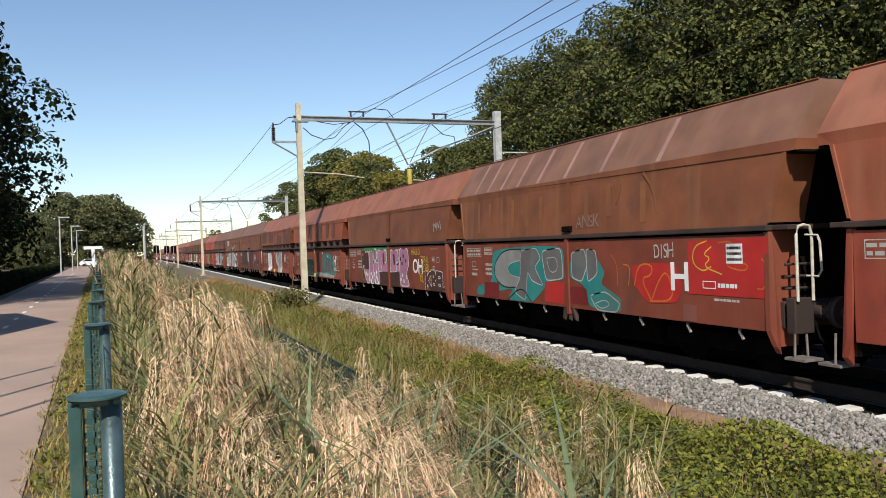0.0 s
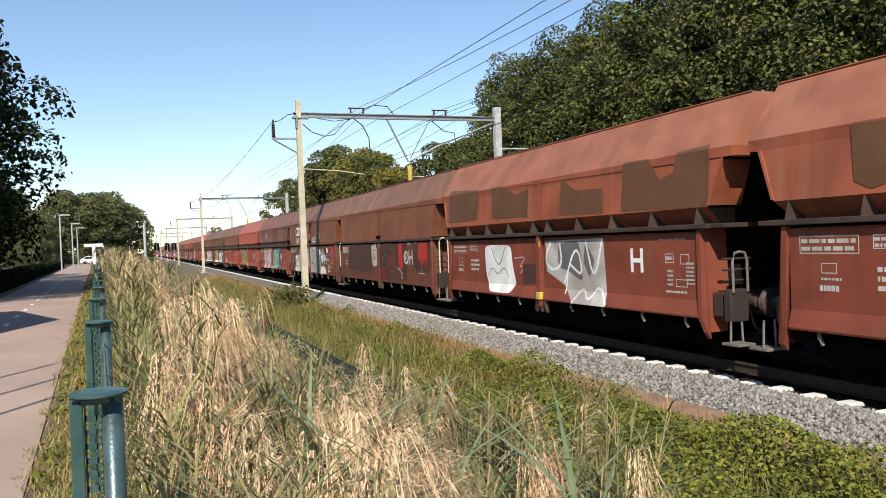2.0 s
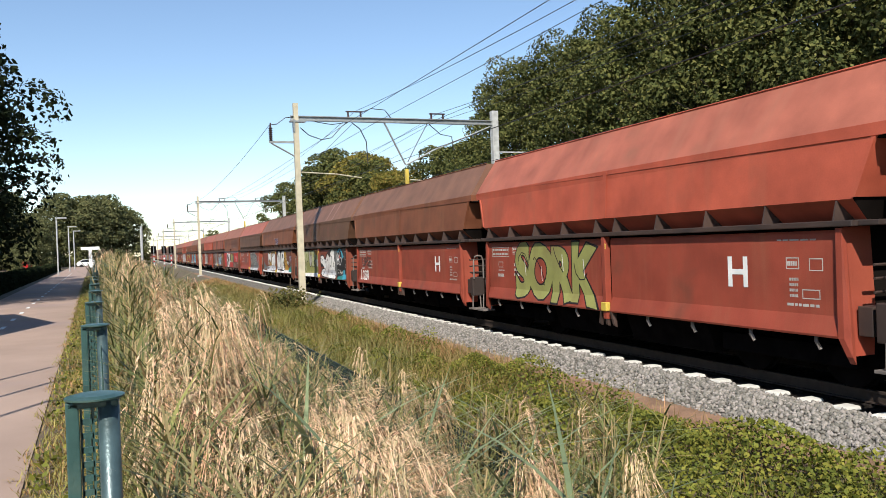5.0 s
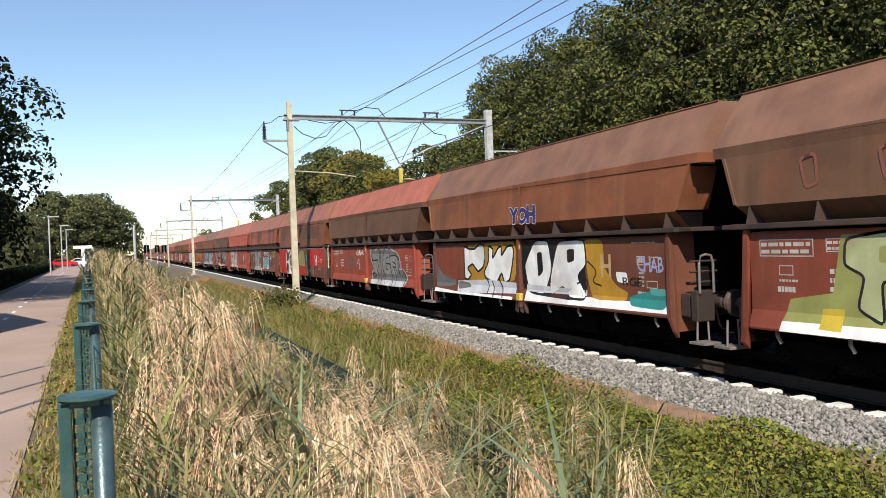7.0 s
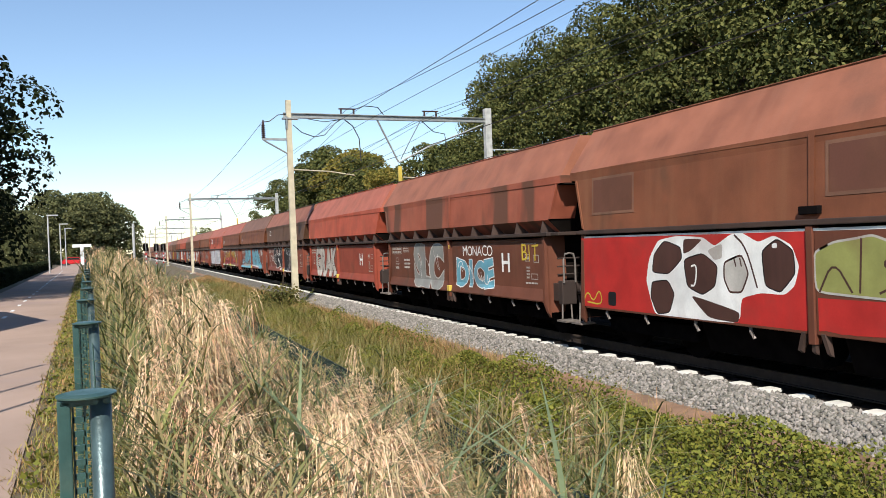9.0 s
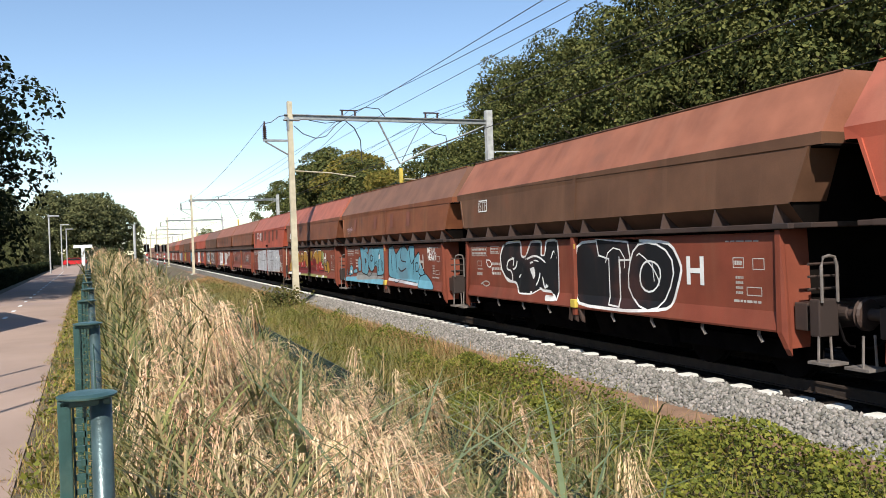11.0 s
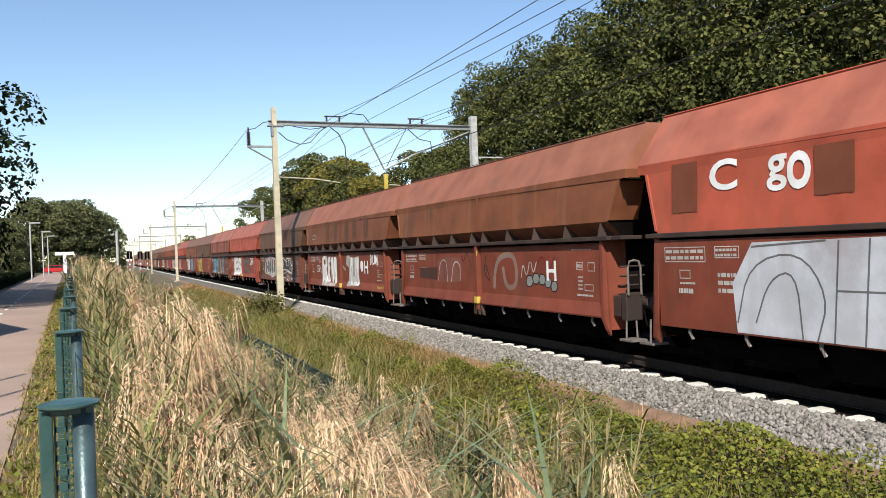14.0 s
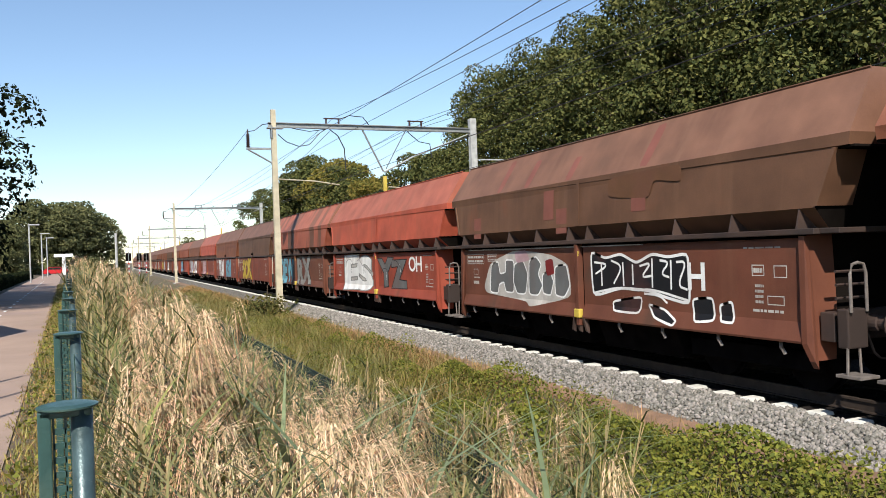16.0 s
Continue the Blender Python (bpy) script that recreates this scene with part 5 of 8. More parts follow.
    w.letters("H", -3.2, -3.62, 1.51, 1.93, WHITE), w.scrawl(2.8, 2.3, 2.85, 3.45, WHITE, 0.05, 2)
    w = W[7]
    w.letters("SORK", 3.8, 0.4, 1.1, 2.2, OLIVE, BLACK, 0.5), w.letters("H", -3.3, -3.72, 1.55, 1.98, WHITE)
    w = W[8]
    w.letters("LOSER", 5.0, 3.9, 1.08, 1.45, WHITE, None, 0.5), w.letters("UPSE", 4.8, 3.6, 1.6, 1.95, BROWNP, None, 0.5), w.letters("H", -3.3, -3.72, 1.55, 1.98, WHITE)
    w = W[9]
    [w.shape(None, fade, 0.05, [(y, 3.3), (y - 0.25, 3.35), (y - 0.3, 2.95), (y - 0.1, 2.9)]) for y in (4.4, 3.2, 2.1, -0.6, -1.8, -3.4)]
    w.shape(OLIVE, None, 0, [(3.76, 2.26), (0.34, 2.31), (0.37, 1.16), (4.74, 1.07), (4.61, 1.40), (3.91, 1.51)], False)
    w.shape(OCHRE, None, 0, [(1.21, 2.29), (0.32, 2.31), (0.34, 2.02), (1.16, 2.10)])
    w.shape(DIRTY, None, 0, [(1.04, 1.81), (0.33, 1.85), (0.38, 1.45), (0.85, 1.51)])
    w.shape(WHITE, None, 0, [(4.74, 1.09), (0.37, 1.16), (0.39, 0.97), (4.76, 0.95)], False)
    w.shape(spray("pale_olive", 0.46, 0.47, 0.24), BLACK, 0.04, [(3.70, 2.22), (2.76, 2.33), (2.59, 2.02), (2.88, 1.72), (3.20, 1.68), (3.17, 1.14), (3.55, 1.32), (3.43, 1.74), (3.73, 1.87)])
    w.shape(DIRTY, BLACK, 0.04, [(2.57, 2.21), (2.24, 2.30), (2.11, 1.96), (1.59, 2.27), (1.54, 2.12), (2.02, 1.46), (2.33, 1.45)])
    w.shape(spray("pale_olive", 0.46, 0.47, 0.24), BLACK, 0.04, [(1.93, 2.26), (1.21, 2.31), (0.90, 2.04), (1.08, 1.79), (1.46, 1.68), (0.99, 1.51), (1.77, 1.42), (1.83, 1.96)])
    w.shape(OLIVE, None, 0, [(3.22, 2.11), (2.95, 2.14), (3.05, 1.91), (3.23, 1.91)])
    w.shape(OLIVE, None, 0, [(1.52, 2.12), (1.25, 2.13), (1.31, 1.94), (1.53, 1.92)])
    w.shape(YELLOW, None, 0, [(4.08, 1.30), (3.74, 1.31), (3.76, 1.02), (4.10, 1.03)], False)
    w.shape(GREY, None, 0, [(-2.99, 2.33), (-3.77, 2.33), (-3.51, 1.03), (-3.14, 1.34)])
    w.shape(BLACK, None, 0, [(-3.57, 2.22), (-3.81, 2.33), (-4.48, 2.33), (-5.36, 2.33), (-5.31, 0.99), (-3.74, 0.97), (-3.52, 1.14)], False)
    w.shape(BLACK, None, 0, [(-0.14, 1.96), (-0.74, 1.52), (-1.61, 2.16), (-2.58, 2.33), (-2.95, 2.33), (-2.16, 1.97), (-1.57, 1.52), (-0.22, 1.47)])
    w.shape(WHITE, BLACK, 0.055, [(-0.22, 1.95), (-0.55, 2.05), (-0.90, 2.00), (-1.21, 1.79), (-1.75, 2.14), (-2.07, 1.96), (-2.35, 2.03), (-2.17, 2.09), (-2.58, 2.33), (-3.00, 2.33), (-3.05, 1.80), (-3.22, 1.76), (-3.13, 1.17), (-3.44, 1.08), (-3.34, 0.95), (-2.46, 0.96), (-1.54, 0.99), (-0.71, 1.03), (-0.27, 1.19), (-0.69, 1.42), (-1.06, 1.37), (-0.63, 1.59), (-0.20, 1.65)])
    w.shape(SILVER, None, 0, [(-0.50, 1.29), (-3.15, 1.37), (-3.29, 1.13), (-0.58, 1.13)], False)
    w.curve(BLACK, 0.045, [(-1.21, 1.79), (-1.39, 1.51), (-1.16, 1.34), (-0.82, 1.09)])
    w.curve(BLACK, 0.045, [(-2.07, 1.96), (-1.96, 1.53), (-1.65, 1.07)])
    w.curve(BLACK, 0.045, [(-2.34, 1.97), (-2.56, 2.00), (-2.49, 1.55), (-2.64, 1.08)])
    w.curve(BLACK, 0.045, [(-1.74, 1.84), (-1.49, 1.74), (-1.58, 1.61)])
    w.curve(BLACK, 0.045, [(-3.00, 1.77), (-2.75, 1.56), (-2.99, 1.51)])
    w.curve(BLACK, 0.045, [(-2.14, 1.54), (-2.32, 1.54), (-2.43, 1.06)])
    w.curve(BLACK, 0.045, [(-0.48, 1.89), (-0.76, 1.76)])
    w.shape(BLACK, WHITE, 0.03, [(-4.06, 2.30), (-4.33, 2.20), (-4.45, 1.97), (-4.31, 1.69), (-4.03, 1.59), (-3.74, 1.70), (-3.63, 1.97), (-3.76, 2.21)])
    w.shape(CYAN, None, 0, [(-3.66, 2.18), (-3.91, 2.33), (-4.24, 2.33), (-4.50, 2.18), (-4.79, 1.97), (-4.48, 1.88), (-4.36, 2.13), (-4.06, 2.29), (-3.76, 2.13)])
    w.shape(RED, None, 0, [(-3.98, 2.04), (-4.13, 2.03), (-4.12, 1.89), (-3.97, 1.89)])
    w.curve(WHITE, 0.02, [(-4.06, 2.29), (-4.05, 2.02)])
    w.curve(WHITE, 0.02, [(-4.13, 1.95), (-4.41, 1.86)])
    w.curve(WHITE, 0.02, [(-3.96, 1.94), (-3.66, 1.86)])
    w.shape(CYAN, None, 0, [(-4.63, 1.37), (-4.90, 1.41), (-4.92, 1.19), (-5.32, 1.23), (-5.31, 1.01), (-4.62, 0.97)], False)
    w.shape(TEAL, None, 0, [(-3.75, 1.08), (-4.62, 1.16), (-4.62, 0.97), (-3.74, 0.97)], False)
    w.shape(BLACK, WHITE, 0.025, [(-3.64, 1.40), (-3.90, 1.39), (-3.82, 1.19), (-3.75, 1.24)])
    w.curve(WHITE, 0.03, [(-3.97, 1.39), (-4.13, 1.37), (-3.99, 1.15), (-4.13, 1.34), (-4.28, 1.15), (-4.29, 1.35), (-4.38, 1.15), (-4.51, 1.37), (-4.56, 1.14)])
    w.letters("H", -3.52, -3.97, 1.63, 2.05, WHITE), w.frame_box(-4.95, -5.25, 1.85, 2.2, DIRTY), w.frame_box(-5.0, -5.25, 1.5, 1.65, DIRTY)
    w = W[10]
    w.shape(WHITE, None, 0, [(5.45, 1.07), (3.80, 1.01), (0.36, 1.02), (0.36, 0.95), (1.58, 0.95), (5.41, 0.95)], False)
    w.shape(GREY, None, 0, [(5.43, 2.20), (4.19, 2.11), (3.79, 1.16), (5.37, 1.07)])
    w.shape(OCHRE, None, 0, [(3.21, 2.26), (0.33, 2.33), (0.21, 2.08), (0.28, 1.35), (3.26, 1.32)])
    w.shape(P_SIDE, None, 0, [(5.29, 2.23), (3.31, 2.25), (3.30, 1.39), (4.00, 1.32), (4.83, 1.46), (5.32, 1.75)], False)
    w.shape(WHITE, BLACK, 0.06, [(3.27, 2.25), (2.92, 2.15), (2.54, 2.16), (2.21, 2.30), (1.99, 2.24), (1.94, 1.91), (2.07, 1.69), (2.39, 1.56), (2.73, 1.77), (3.09, 1.65), (2.81, 1.48), (3.06, 1.34), (3.27, 1.37)])
    w.shape(WHITE, BLACK, 0.06, [(1.72, 2.24), (1.45, 2.15), (1.52, 1.89), (1.14, 2.19), (0.98, 2.22), (1.01, 1.97), (0.65, 2.22), (0.40, 2.22), (0.33, 2.08), (0.43, 1.77), (0.60, 1.39), (0.88, 1.32), (1.01, 1.58), (1.33, 1.29), (1.56, 1.33), (1.98, 1.43), (2.00, 1.59), (1.73, 1.85)])
    w.shape(SILVER, None, 0, [(3.72, 1.30), (1.80, 1.38), (0.26, 1.35), (0.23, 1.10), (3.67, 0.98)], False)
    w.curve(BLACK, 0.05, [(2.00, 1.50), (1.72, 1.28), (1.78, 1.01)])
    w.curve(BLACK, 0.05, [(1.56, 1.35), (1.40, 1.13), (1.42, 0.96)])
    w.curve(BLACK, 0.05, [(1.18, 1.42), (0.91, 1.16), (0.91, 0.97)])
    w.shape(OCHRE, None, 0, [(1.97, 2.24), (1.77, 2.09), (1.87, 1.68), (1.94, 1.92)])
    w.shape(GREY, None, 0, [(3.68, 1.30), (2.96, 1.27), (2.78, 1.16), (3.63, 1.07)])
    w.shape(WHITE, None, 0, [(-0.26, 1.18), (-5.40, 1.16), (-5.39, 1.01), (-0.25, 0.97)], False)
    w.shape(BLACK, None, 0, [(-0.05, 2.33), (-0.65, 2.33), (-2.71, 2.33), (-2.78, 1.06), (-0.56, 1.12), (-0.07, 1.29)])
    w.shape(OCHRE, None, 0, [(-2.68, 2.31), (-3.39, 2.30), (-3.43, 1.73), (-3.82, 1.42), (-4.16, 1.32), (-4.12, 1.16), (-2.93, 1.13)])
    w.shape(WHITE, BLACK, 0.05, [(-0.69, 2.33), (-1.30, 2.32), (-1.45, 1.69), (-1.08, 1.12), (-0.36, 1.18), (-0.17, 1.77)])
    w.shape(WHITE, BLACK, 0.05, [(-1.70, 2.31), (-2.74, 2.32), (-2.80, 1.80), (-2.44, 1.58), (-2.78, 1.11), (-2.15, 1.11), (-1.87, 1.35), (-1.37, 1.14), (-1.33, 1.51)])
    w.shape(BLACK, None, 0, [(-0.78, 2.05), (-1.01, 2.07), (-1.05, 1.64), (-0.81, 1.50)])
    w.shape(BLACK, None, 0, [(-2.06, 2.11), (-2.35, 2.13), (-2.34, 1.88), (-2.07, 1.83)])
    w.shape(SILVER, None, 0, [(-0.28, 1.34), (-2.80, 1.30), (-2.79, 1.19), (-0.26, 1.18)], False)
    w.curve(BLACK, 0.035, [(-2.83, 1.88), (-3.19, 1.68), (-2.96, 1.47), (-3.31, 1.41)])
    w.curve(BLACK, 0.035, [(-2.42, 1.42), (-2.89, 1.55), (-2.72, 1.26)])
    w.shape(TEAL, None, 0, [(-4.18, 1.25), (-4.91, 1.39), (-5.35, 1.26), (-5.23, 1.06), (-4.29, 1.08)])
    w.shape(WHITE, None, 0, [(-3.79, 1.69), (-4.14, 1.68), (-4.17, 1.48), (-3.83, 1.50)])
    w.shape(MINT, None, 0, [(-4.80, 1.42), (-5.25, 1.42), (-5.25, 1.30), (-4.85, 1.30)])
    w.letters("CHAB", -4.47, -5.2, 1.71, 1.96, LILAC, None, 0.4), w.letters("YOH", 0.45, -0.75, 2.74, 3.08, NAVY, WHITE, 0.4), w.letters("H", -3.3, -3.65, 1.58, 2.0, spray("pale_ochre", 0.5, 0.34, 0.16))
    w.letters("RGE", -4.0, -4.6, 1.45, 1.6, BLACK, None, 0.3, 0.0)
    w = W[11]
    w.shape(GREY, DIRTY, 0.045, [(-0.47, 2.20), (-1.25, 2.18), (-1.50, 2.33), (-1.75, 2.23), (-2.00, 2.17), (-2.20, 2.30), (-2.43, 2.16), (-2.76, 2.33), (-3.00, 2.18), (-3.56, 2.09), (-3.83, 1.93), (-3.86, 1.66), (-3.77, 1.51), (-4.09, 1.53), (-4.37, 1.44), (-4.61, 1.26), (-4.52, 1.09), (-4.23, 0.95), (-0.56, 0.97), (-0.70, 1.11), (-0.61, 1.36), (-0.93, 1.47), (-0.52, 1.85)])
    w.shape(MIDGREY, None, 0, [(-0.73, 2.05), (-3.48, 2.01), (-3.64, 1.56), (-3.52, 1.34), (-1.00, 1.33)], False)
    w.shape(SILVER, None, 0, [(-0.59, 1.11), (-4.51, 1.13), (-4.34, 0.95), (-0.58, 0.96)], False)
    w.curve(BLACK, 0.05, [(-0.66, 1.82), (-1.03, 1.79), (-1.43, 1.84), (-1.27, 1.73), (-1.23, 1.47), (-1.49, 1.29), (-1.53, 0.99)])
    w.curve(BLACK, 0.05, [(-1.50, 2.31), (-1.67, 2.05), (-1.43, 1.51)])
    w.curve(BLACK, 0.05, [(-1.71, 2.11), (-1.74, 1.49), (-1.86, 1.25), (-1.85, 0.97)])
    w.curve(BLACK, 0.05, [(-2.26, 2.25), (-1.99, 1.92), (-1.94, 1.44), (-2.26, 1.27), (-2.27, 0.95)])
    w.curve(BLACK, 0.05, [(-2.58, 1.93), (-2.33, 1.87), (-2.33, 1.48), (-2.60, 1.49)])
    w.curve(BLACK, 0.05, [(-2.34, 1.70), (-2.81, 1.69)])
    w.curve(BLACK, 0.05, [(-2.82, 1.96), (-3.48, 2.00), (-3.78, 1.83)])
    w.curve(BLACK, 0.05, [(-2.75, 2.10), (-2.81, 1.81), (-2.87, 1.47), (-3.16, 1.15), (-3.08, 0.95)])
    w.curve(BLACK, 0.05, [(-3.08, 1.77), (-3.47, 1.69), (-3.43, 1.56), (-3.07, 1.61)])
    w.curve(BLACK, 0.05, [(-3.21, 1.54), (-3.52, 1.23), (-3.44, 0.95)])
    w.curve(BLACK, 0.05, [(-3.84, 1.70), (-3.73, 1.46), (-3.86, 1.31)])
    w.curve(BLACK, 0.05, [(-4.09, 1.52), (-4.53, 1.25), (-4.28, 0.96)])
    w.curve(BLACK, 0.05, [(-0.74, 1.28), (-1.00, 1.36), (-1.25, 1.21), (-0.89, 1.19)])
    w.shape(BLACK, None, 0, [(-1.71, 2.11), (-1.77, 2.15), (-1.83, 2.11), (-1.77, 2.07)])
    w.shape(BLACK, None, 0, [(-1.28, 1.98), (-1.34, 2.02), (-1.41, 1.98), (-1.34, 1.95)])
    w.shape(BLACK, None, 0, [(-3.40, 1.82), (-3.44, 1.86), (-3.49, 1.82), (-3.44, 1.79)])
    w.shape(BLACK, None, 0, [(-3.45, 1.47), (-3.50, 1.51), (-3.54, 1.48), (-3.49, 1.44)])
    w.shape(BLACK, None, 0, [(-2.06, 1.83), (-2.11, 1.87), (-2.17, 1.84), (-2.11, 1.80)])
    w.shape(BLACK, None, 0, [(-2.49, 1.06), (-2.54, 1.10), (-2.59, 1.07), (-2.54, 1.03)])
    w.shape(BLACK, None, 0, [(-4.14, 1.32), (-4.18, 1.36), (-4.22, 1.33), (-4.17, 1.30)])
    w.shape(BLACK, None, 0, [(-1.99, 1.25), (-2.04, 1.29), (-2.10, 1.26), (-2.04, 1.22)])
    w.shape(BLACK, None, 0, [(-4.04, 1.29), (-4.08, 1.33), (-4.12, 1.30), (-4.08, 1.26)])
    w.shape(fade, None, 0, [(2.86, 1.90), (1.91, 1.98), (1.88, 1.43), (2.74, 1.36)])
    w.shape(fade, None, 0, [(1.76, 2.10), (1.41, 1.98), (1.51, 1.48), (1.87, 1.51)])
    w.curve(WHITE, 0.03, [(1.50, 2.13), (1.34, 1.94), (1.12, 2.17), (0.94, 1.94), (0.73, 2.13), (0.42, 1.98), (0.35, 2.18)])
    w.curve(WHITE, 0.03, [(1.36, 1.64), (1.18, 1.87), (1.02, 1.65), (1.16, 1.49), (0.97, 1.46)])
    w.shape(PINK, None, 0, [(-3.84, 1.78), (-4.01, 1.81), (-4.03, 1.58), (-3.87, 1.54)])
    w.letters("UNA", 1.25, 0.45, 2.0, 2.2, WHITE, None, 0.5, 0.0)
    w = W[12]
    w.patch(5.6, 0.07, 0.97, 2.3, RED), w.patch(-2.34, -5.6, 1.44, 2.3, RED, 0.03), w.patch(-0.1, -1.75, 0.97, 1.42, RED, 0.03), w.patch(5.5, -5.6, 2.295, 2.334, WHITE, 0.01)
    [w.frame_box(y + 0.68, y - 0.68, 2.74, 3.46, P_PINKD, 0.05) for y in (4.6, -0.9, -2.35, -3.8)]
    [w.patch(y + 0.62, y - 0.62, 2.79, 3.41, spray("panel_shade", 0.15, 0.062, 0.038)) for y in (4.6, -0.9, -2.35, -3.8)]
    w.shape(WHITE, None, 0, [(3.45, 1.92), (3.19, 2.23), (2.71, 2.29), (2.07, 2.26), (1.82, 2.11), (1.47, 2.29), (1.23, 2.31), (0.92, 2.16), (0.62, 2.26), (0.31, 2.12), (0.19, 1.83), (0.28, 1.56), (0.46, 1.43), (0.89, 1.44), (1.28, 1.35), (1.33, 0.96), (2.80, 0.96), (3.34, 0.96), (3.48, 1.31), (3.55, 1.54)])
    w.shape(BROWNP, BLACK, 0.02, [(3.31, 1.99), (3.03, 2.22), (2.62, 2.11), (2.58, 1.92), (2.94, 1.66), (3.38, 1.68)])
    w.shape(BROWNP, BLACK, 0.02, [(3.39, 1.52), (2.97, 1.56), (2.80, 1.34), (2.94, 1.02), (3.27, 0.97), (3.44, 1.25)])
    w.shape(BROWNP, BLACK, 0.02, [(2.55, 1.91), (2.09, 2.01), (1.76, 1.81), (1.83, 1.50), (2.12, 1.35), (2.48, 1.47)])
    w.shape(BROWNP, BLACK, 0.02, [(0.86, 2.04), (0.57, 2.21), (0.29, 2.05), (0.26, 1.73), (0.53, 1.46), (0.81, 1.54)])
    w.shape(BROWNP, None, 0, [(2.44, 1.35), (1.32, 1.14), (1.36, 0.97), (2.00, 1.00)])
    w.shape(BROWNP, None, 0, [(2.54, 2.24), (2.07, 2.23), (2.36, 2.05), (2.55, 1.99)])
    w.shape(DIRTY, BROWNP, 0.03, [(1.62, 1.87), (1.25, 1.99), (1.12, 1.71), (1.27, 1.43), (1.52, 1.42), (1.63, 1.62)])
    w.shape(DIRTY, None, 0, [(1.99, 2.05), (1.64, 2.16), (1.66, 1.93), (1.83, 1.90)])
    w.curve(BROWNP, 0.03, [(1.39, 2.28), (1.16, 2.10), (0.96, 1.51)])
    w.curve(WHITE, 0.03, [(2.37, 1.80), (2.23, 1.83), (2.28, 1.49), (2.39, 1.49)])
    w.shape(WHITE, None, 0, [(0.66, 2.14), (0.57, 2.15), (0.57, 2.08), (0.66, 2.08)])
    w.curve(BROWNP, 0.025, [(1.41, 1.93), (1.37, 1.81)])
    w.curve(BROWNP, 0.025, [(1.29, 1.94), (1.26, 1.81)])
    w.curve(YELLOW, 0.03, [(5.60, 1.05), (5.43, 1.29), (5.24, 1.04), (5.02, 1.35), (4.91, 1.02), (5.45, 1.06)])
    w.shape(BLACK, None, 0, [(4.72, 1.29), (4.47, 1.29), (4.48, 1.03), (4.74, 1.03)])
    w.shape(OLIVE, DIRTY, 0.03, [(-0.06, 2.02), (-0.37, 2.15), (-0.70, 2.19), (-0.94, 2.23), (-1.39, 2.06), (-1.50, 1.58), (-1.51, 1.44), (-0.66, 1.47), (-0.07, 1.50)])
    w.curve(BROWNP, 0.03, [(-0.13, 1.50), (-0.36, 1.93), (-0.63, 1.51)])
    w.curve(BROWNP, 0.03, [(-0.78, 2.19), (-0.74, 1.51)])
    w.curve(BROWNP, 0.03, [(-1.39, 2.02), (-1.00, 1.89), (-1.37, 1.69), (-1.01, 1.52)])
    w.curve(DIRTY, 0.06, [(-1.97, 1.53), (-2.10, 1.00)])
    w.curve(DIRTY, 0.06, [(-2.29, 1.52), (-2.21, 1.00)])
    w.curve(DIRTY, 0.06, [(-2.51, 1.34), (-2.62, 1.00), (-2.91, 1.36)])
    w.shape(TEAL, None, 0, [(-1.82, 2.02), (-2.10, 2.09), (-2.14, 1.71), (-1.84, 1.62)])
    w.letters("H", -3.83, -4.26, 1.52, 1.96, WHITE), w.letters("VOL", -3.05, -3.55, 1.28, 1.44, OLIVE, None, 0.3, 0.0), w.letters("TAGS", -3.1, -3.6, 1.06, 1.25, DIRTY, None, 0.3, 0.0)
    w.frame_box(-4.5, -4.72, 1.68, 1.92, WHITE), w.frame_box(-4.95, -5.25, 1.66, 1.8, WHITE)
    w = W[13]
    w.letters("SLC", 2.9, 0.6, 1.05, 2.18, MIDGREY, DIRTY, 0.4), w.letters("MONACO", -0.9, -2.75, 1.94, 2.2, WHITE, None, 0.3, 0.0), w.letters("DICE", -0.5, -2.75, 1.17, 1.8, BLUE, WHITE, 0.5)
    w.letters("H", -3.25, -3.68, 1.57, 2.0, WHITE), w.letters("BIT", -4.3, -5.1, 1.84, 2.2, YELLOW, None, 0.4, 0.0)
    w = W[14]
    w.letters("GRAK", 4.2, 0.4, 1.1, 2.2, DIRTY, BLACK, 0.5), w.letters("H", -3.3, -3.72, 1.55, 1.98, WHITE)
    w = W[15]
    w.shape(BLACK, WHITE, 0.055, [(3.30, 2.21), (3.06, 2.30), (2.35, 2.33), (2.36, 1.98), (2.14, 1.95), (1.88, 2.31), (1.38, 2.31), (1.42, 1.99), (1.25, 1.99), (1.18, 2.32), (0.67, 2.33), (0.71, 1.01), (0.95, 1.23), (1.36, 1.23), (1.51, 1.28), (1.89, 1.14), (2.50, 1.13), (2.64, 1.37), (3.10, 1.39), (3.41, 1.67), (3.45, 1.98)])
    w.shape(BLACK, WHITE, 0.055, [(0.0, 2.3), (-3.0, 2.25), (-3.3, 1.8), (-3.0, 1.1), (-1.8, 1.0), (0.0, 1.02)]), w.letters("TO", -0.9, -3.0, 1.15, 2.15, BLACK, WHITE, 0.5)
    w.curve(WHITE, 0.045, [(2.71, 1.93), (3.04, 1.89), (3.13, 1.66), (2.85, 1.65), (2.80, 1.36), (3.13, 1.46)])
    w.curve(WHITE, 0.045, [(2.78, 1.67), (2.63, 1.71), (2.56, 1.87)])
    w.curve(WHITE, 0.045, [(2.16, 1.90), (1.70, 2.01), (1.34, 1.91), (1.11, 1.75)])
    w.curve(WHITE, 0.045, [(2.15, 1.69), (2.01, 1.67), (1.99, 1.20), (1.86, 1.16)])
    w.curve(WHITE, 0.045, [(1.89, 1.27), (1.63, 1.35), (1.45, 1.64), (1.55, 1.91), (1.93, 1.83)])
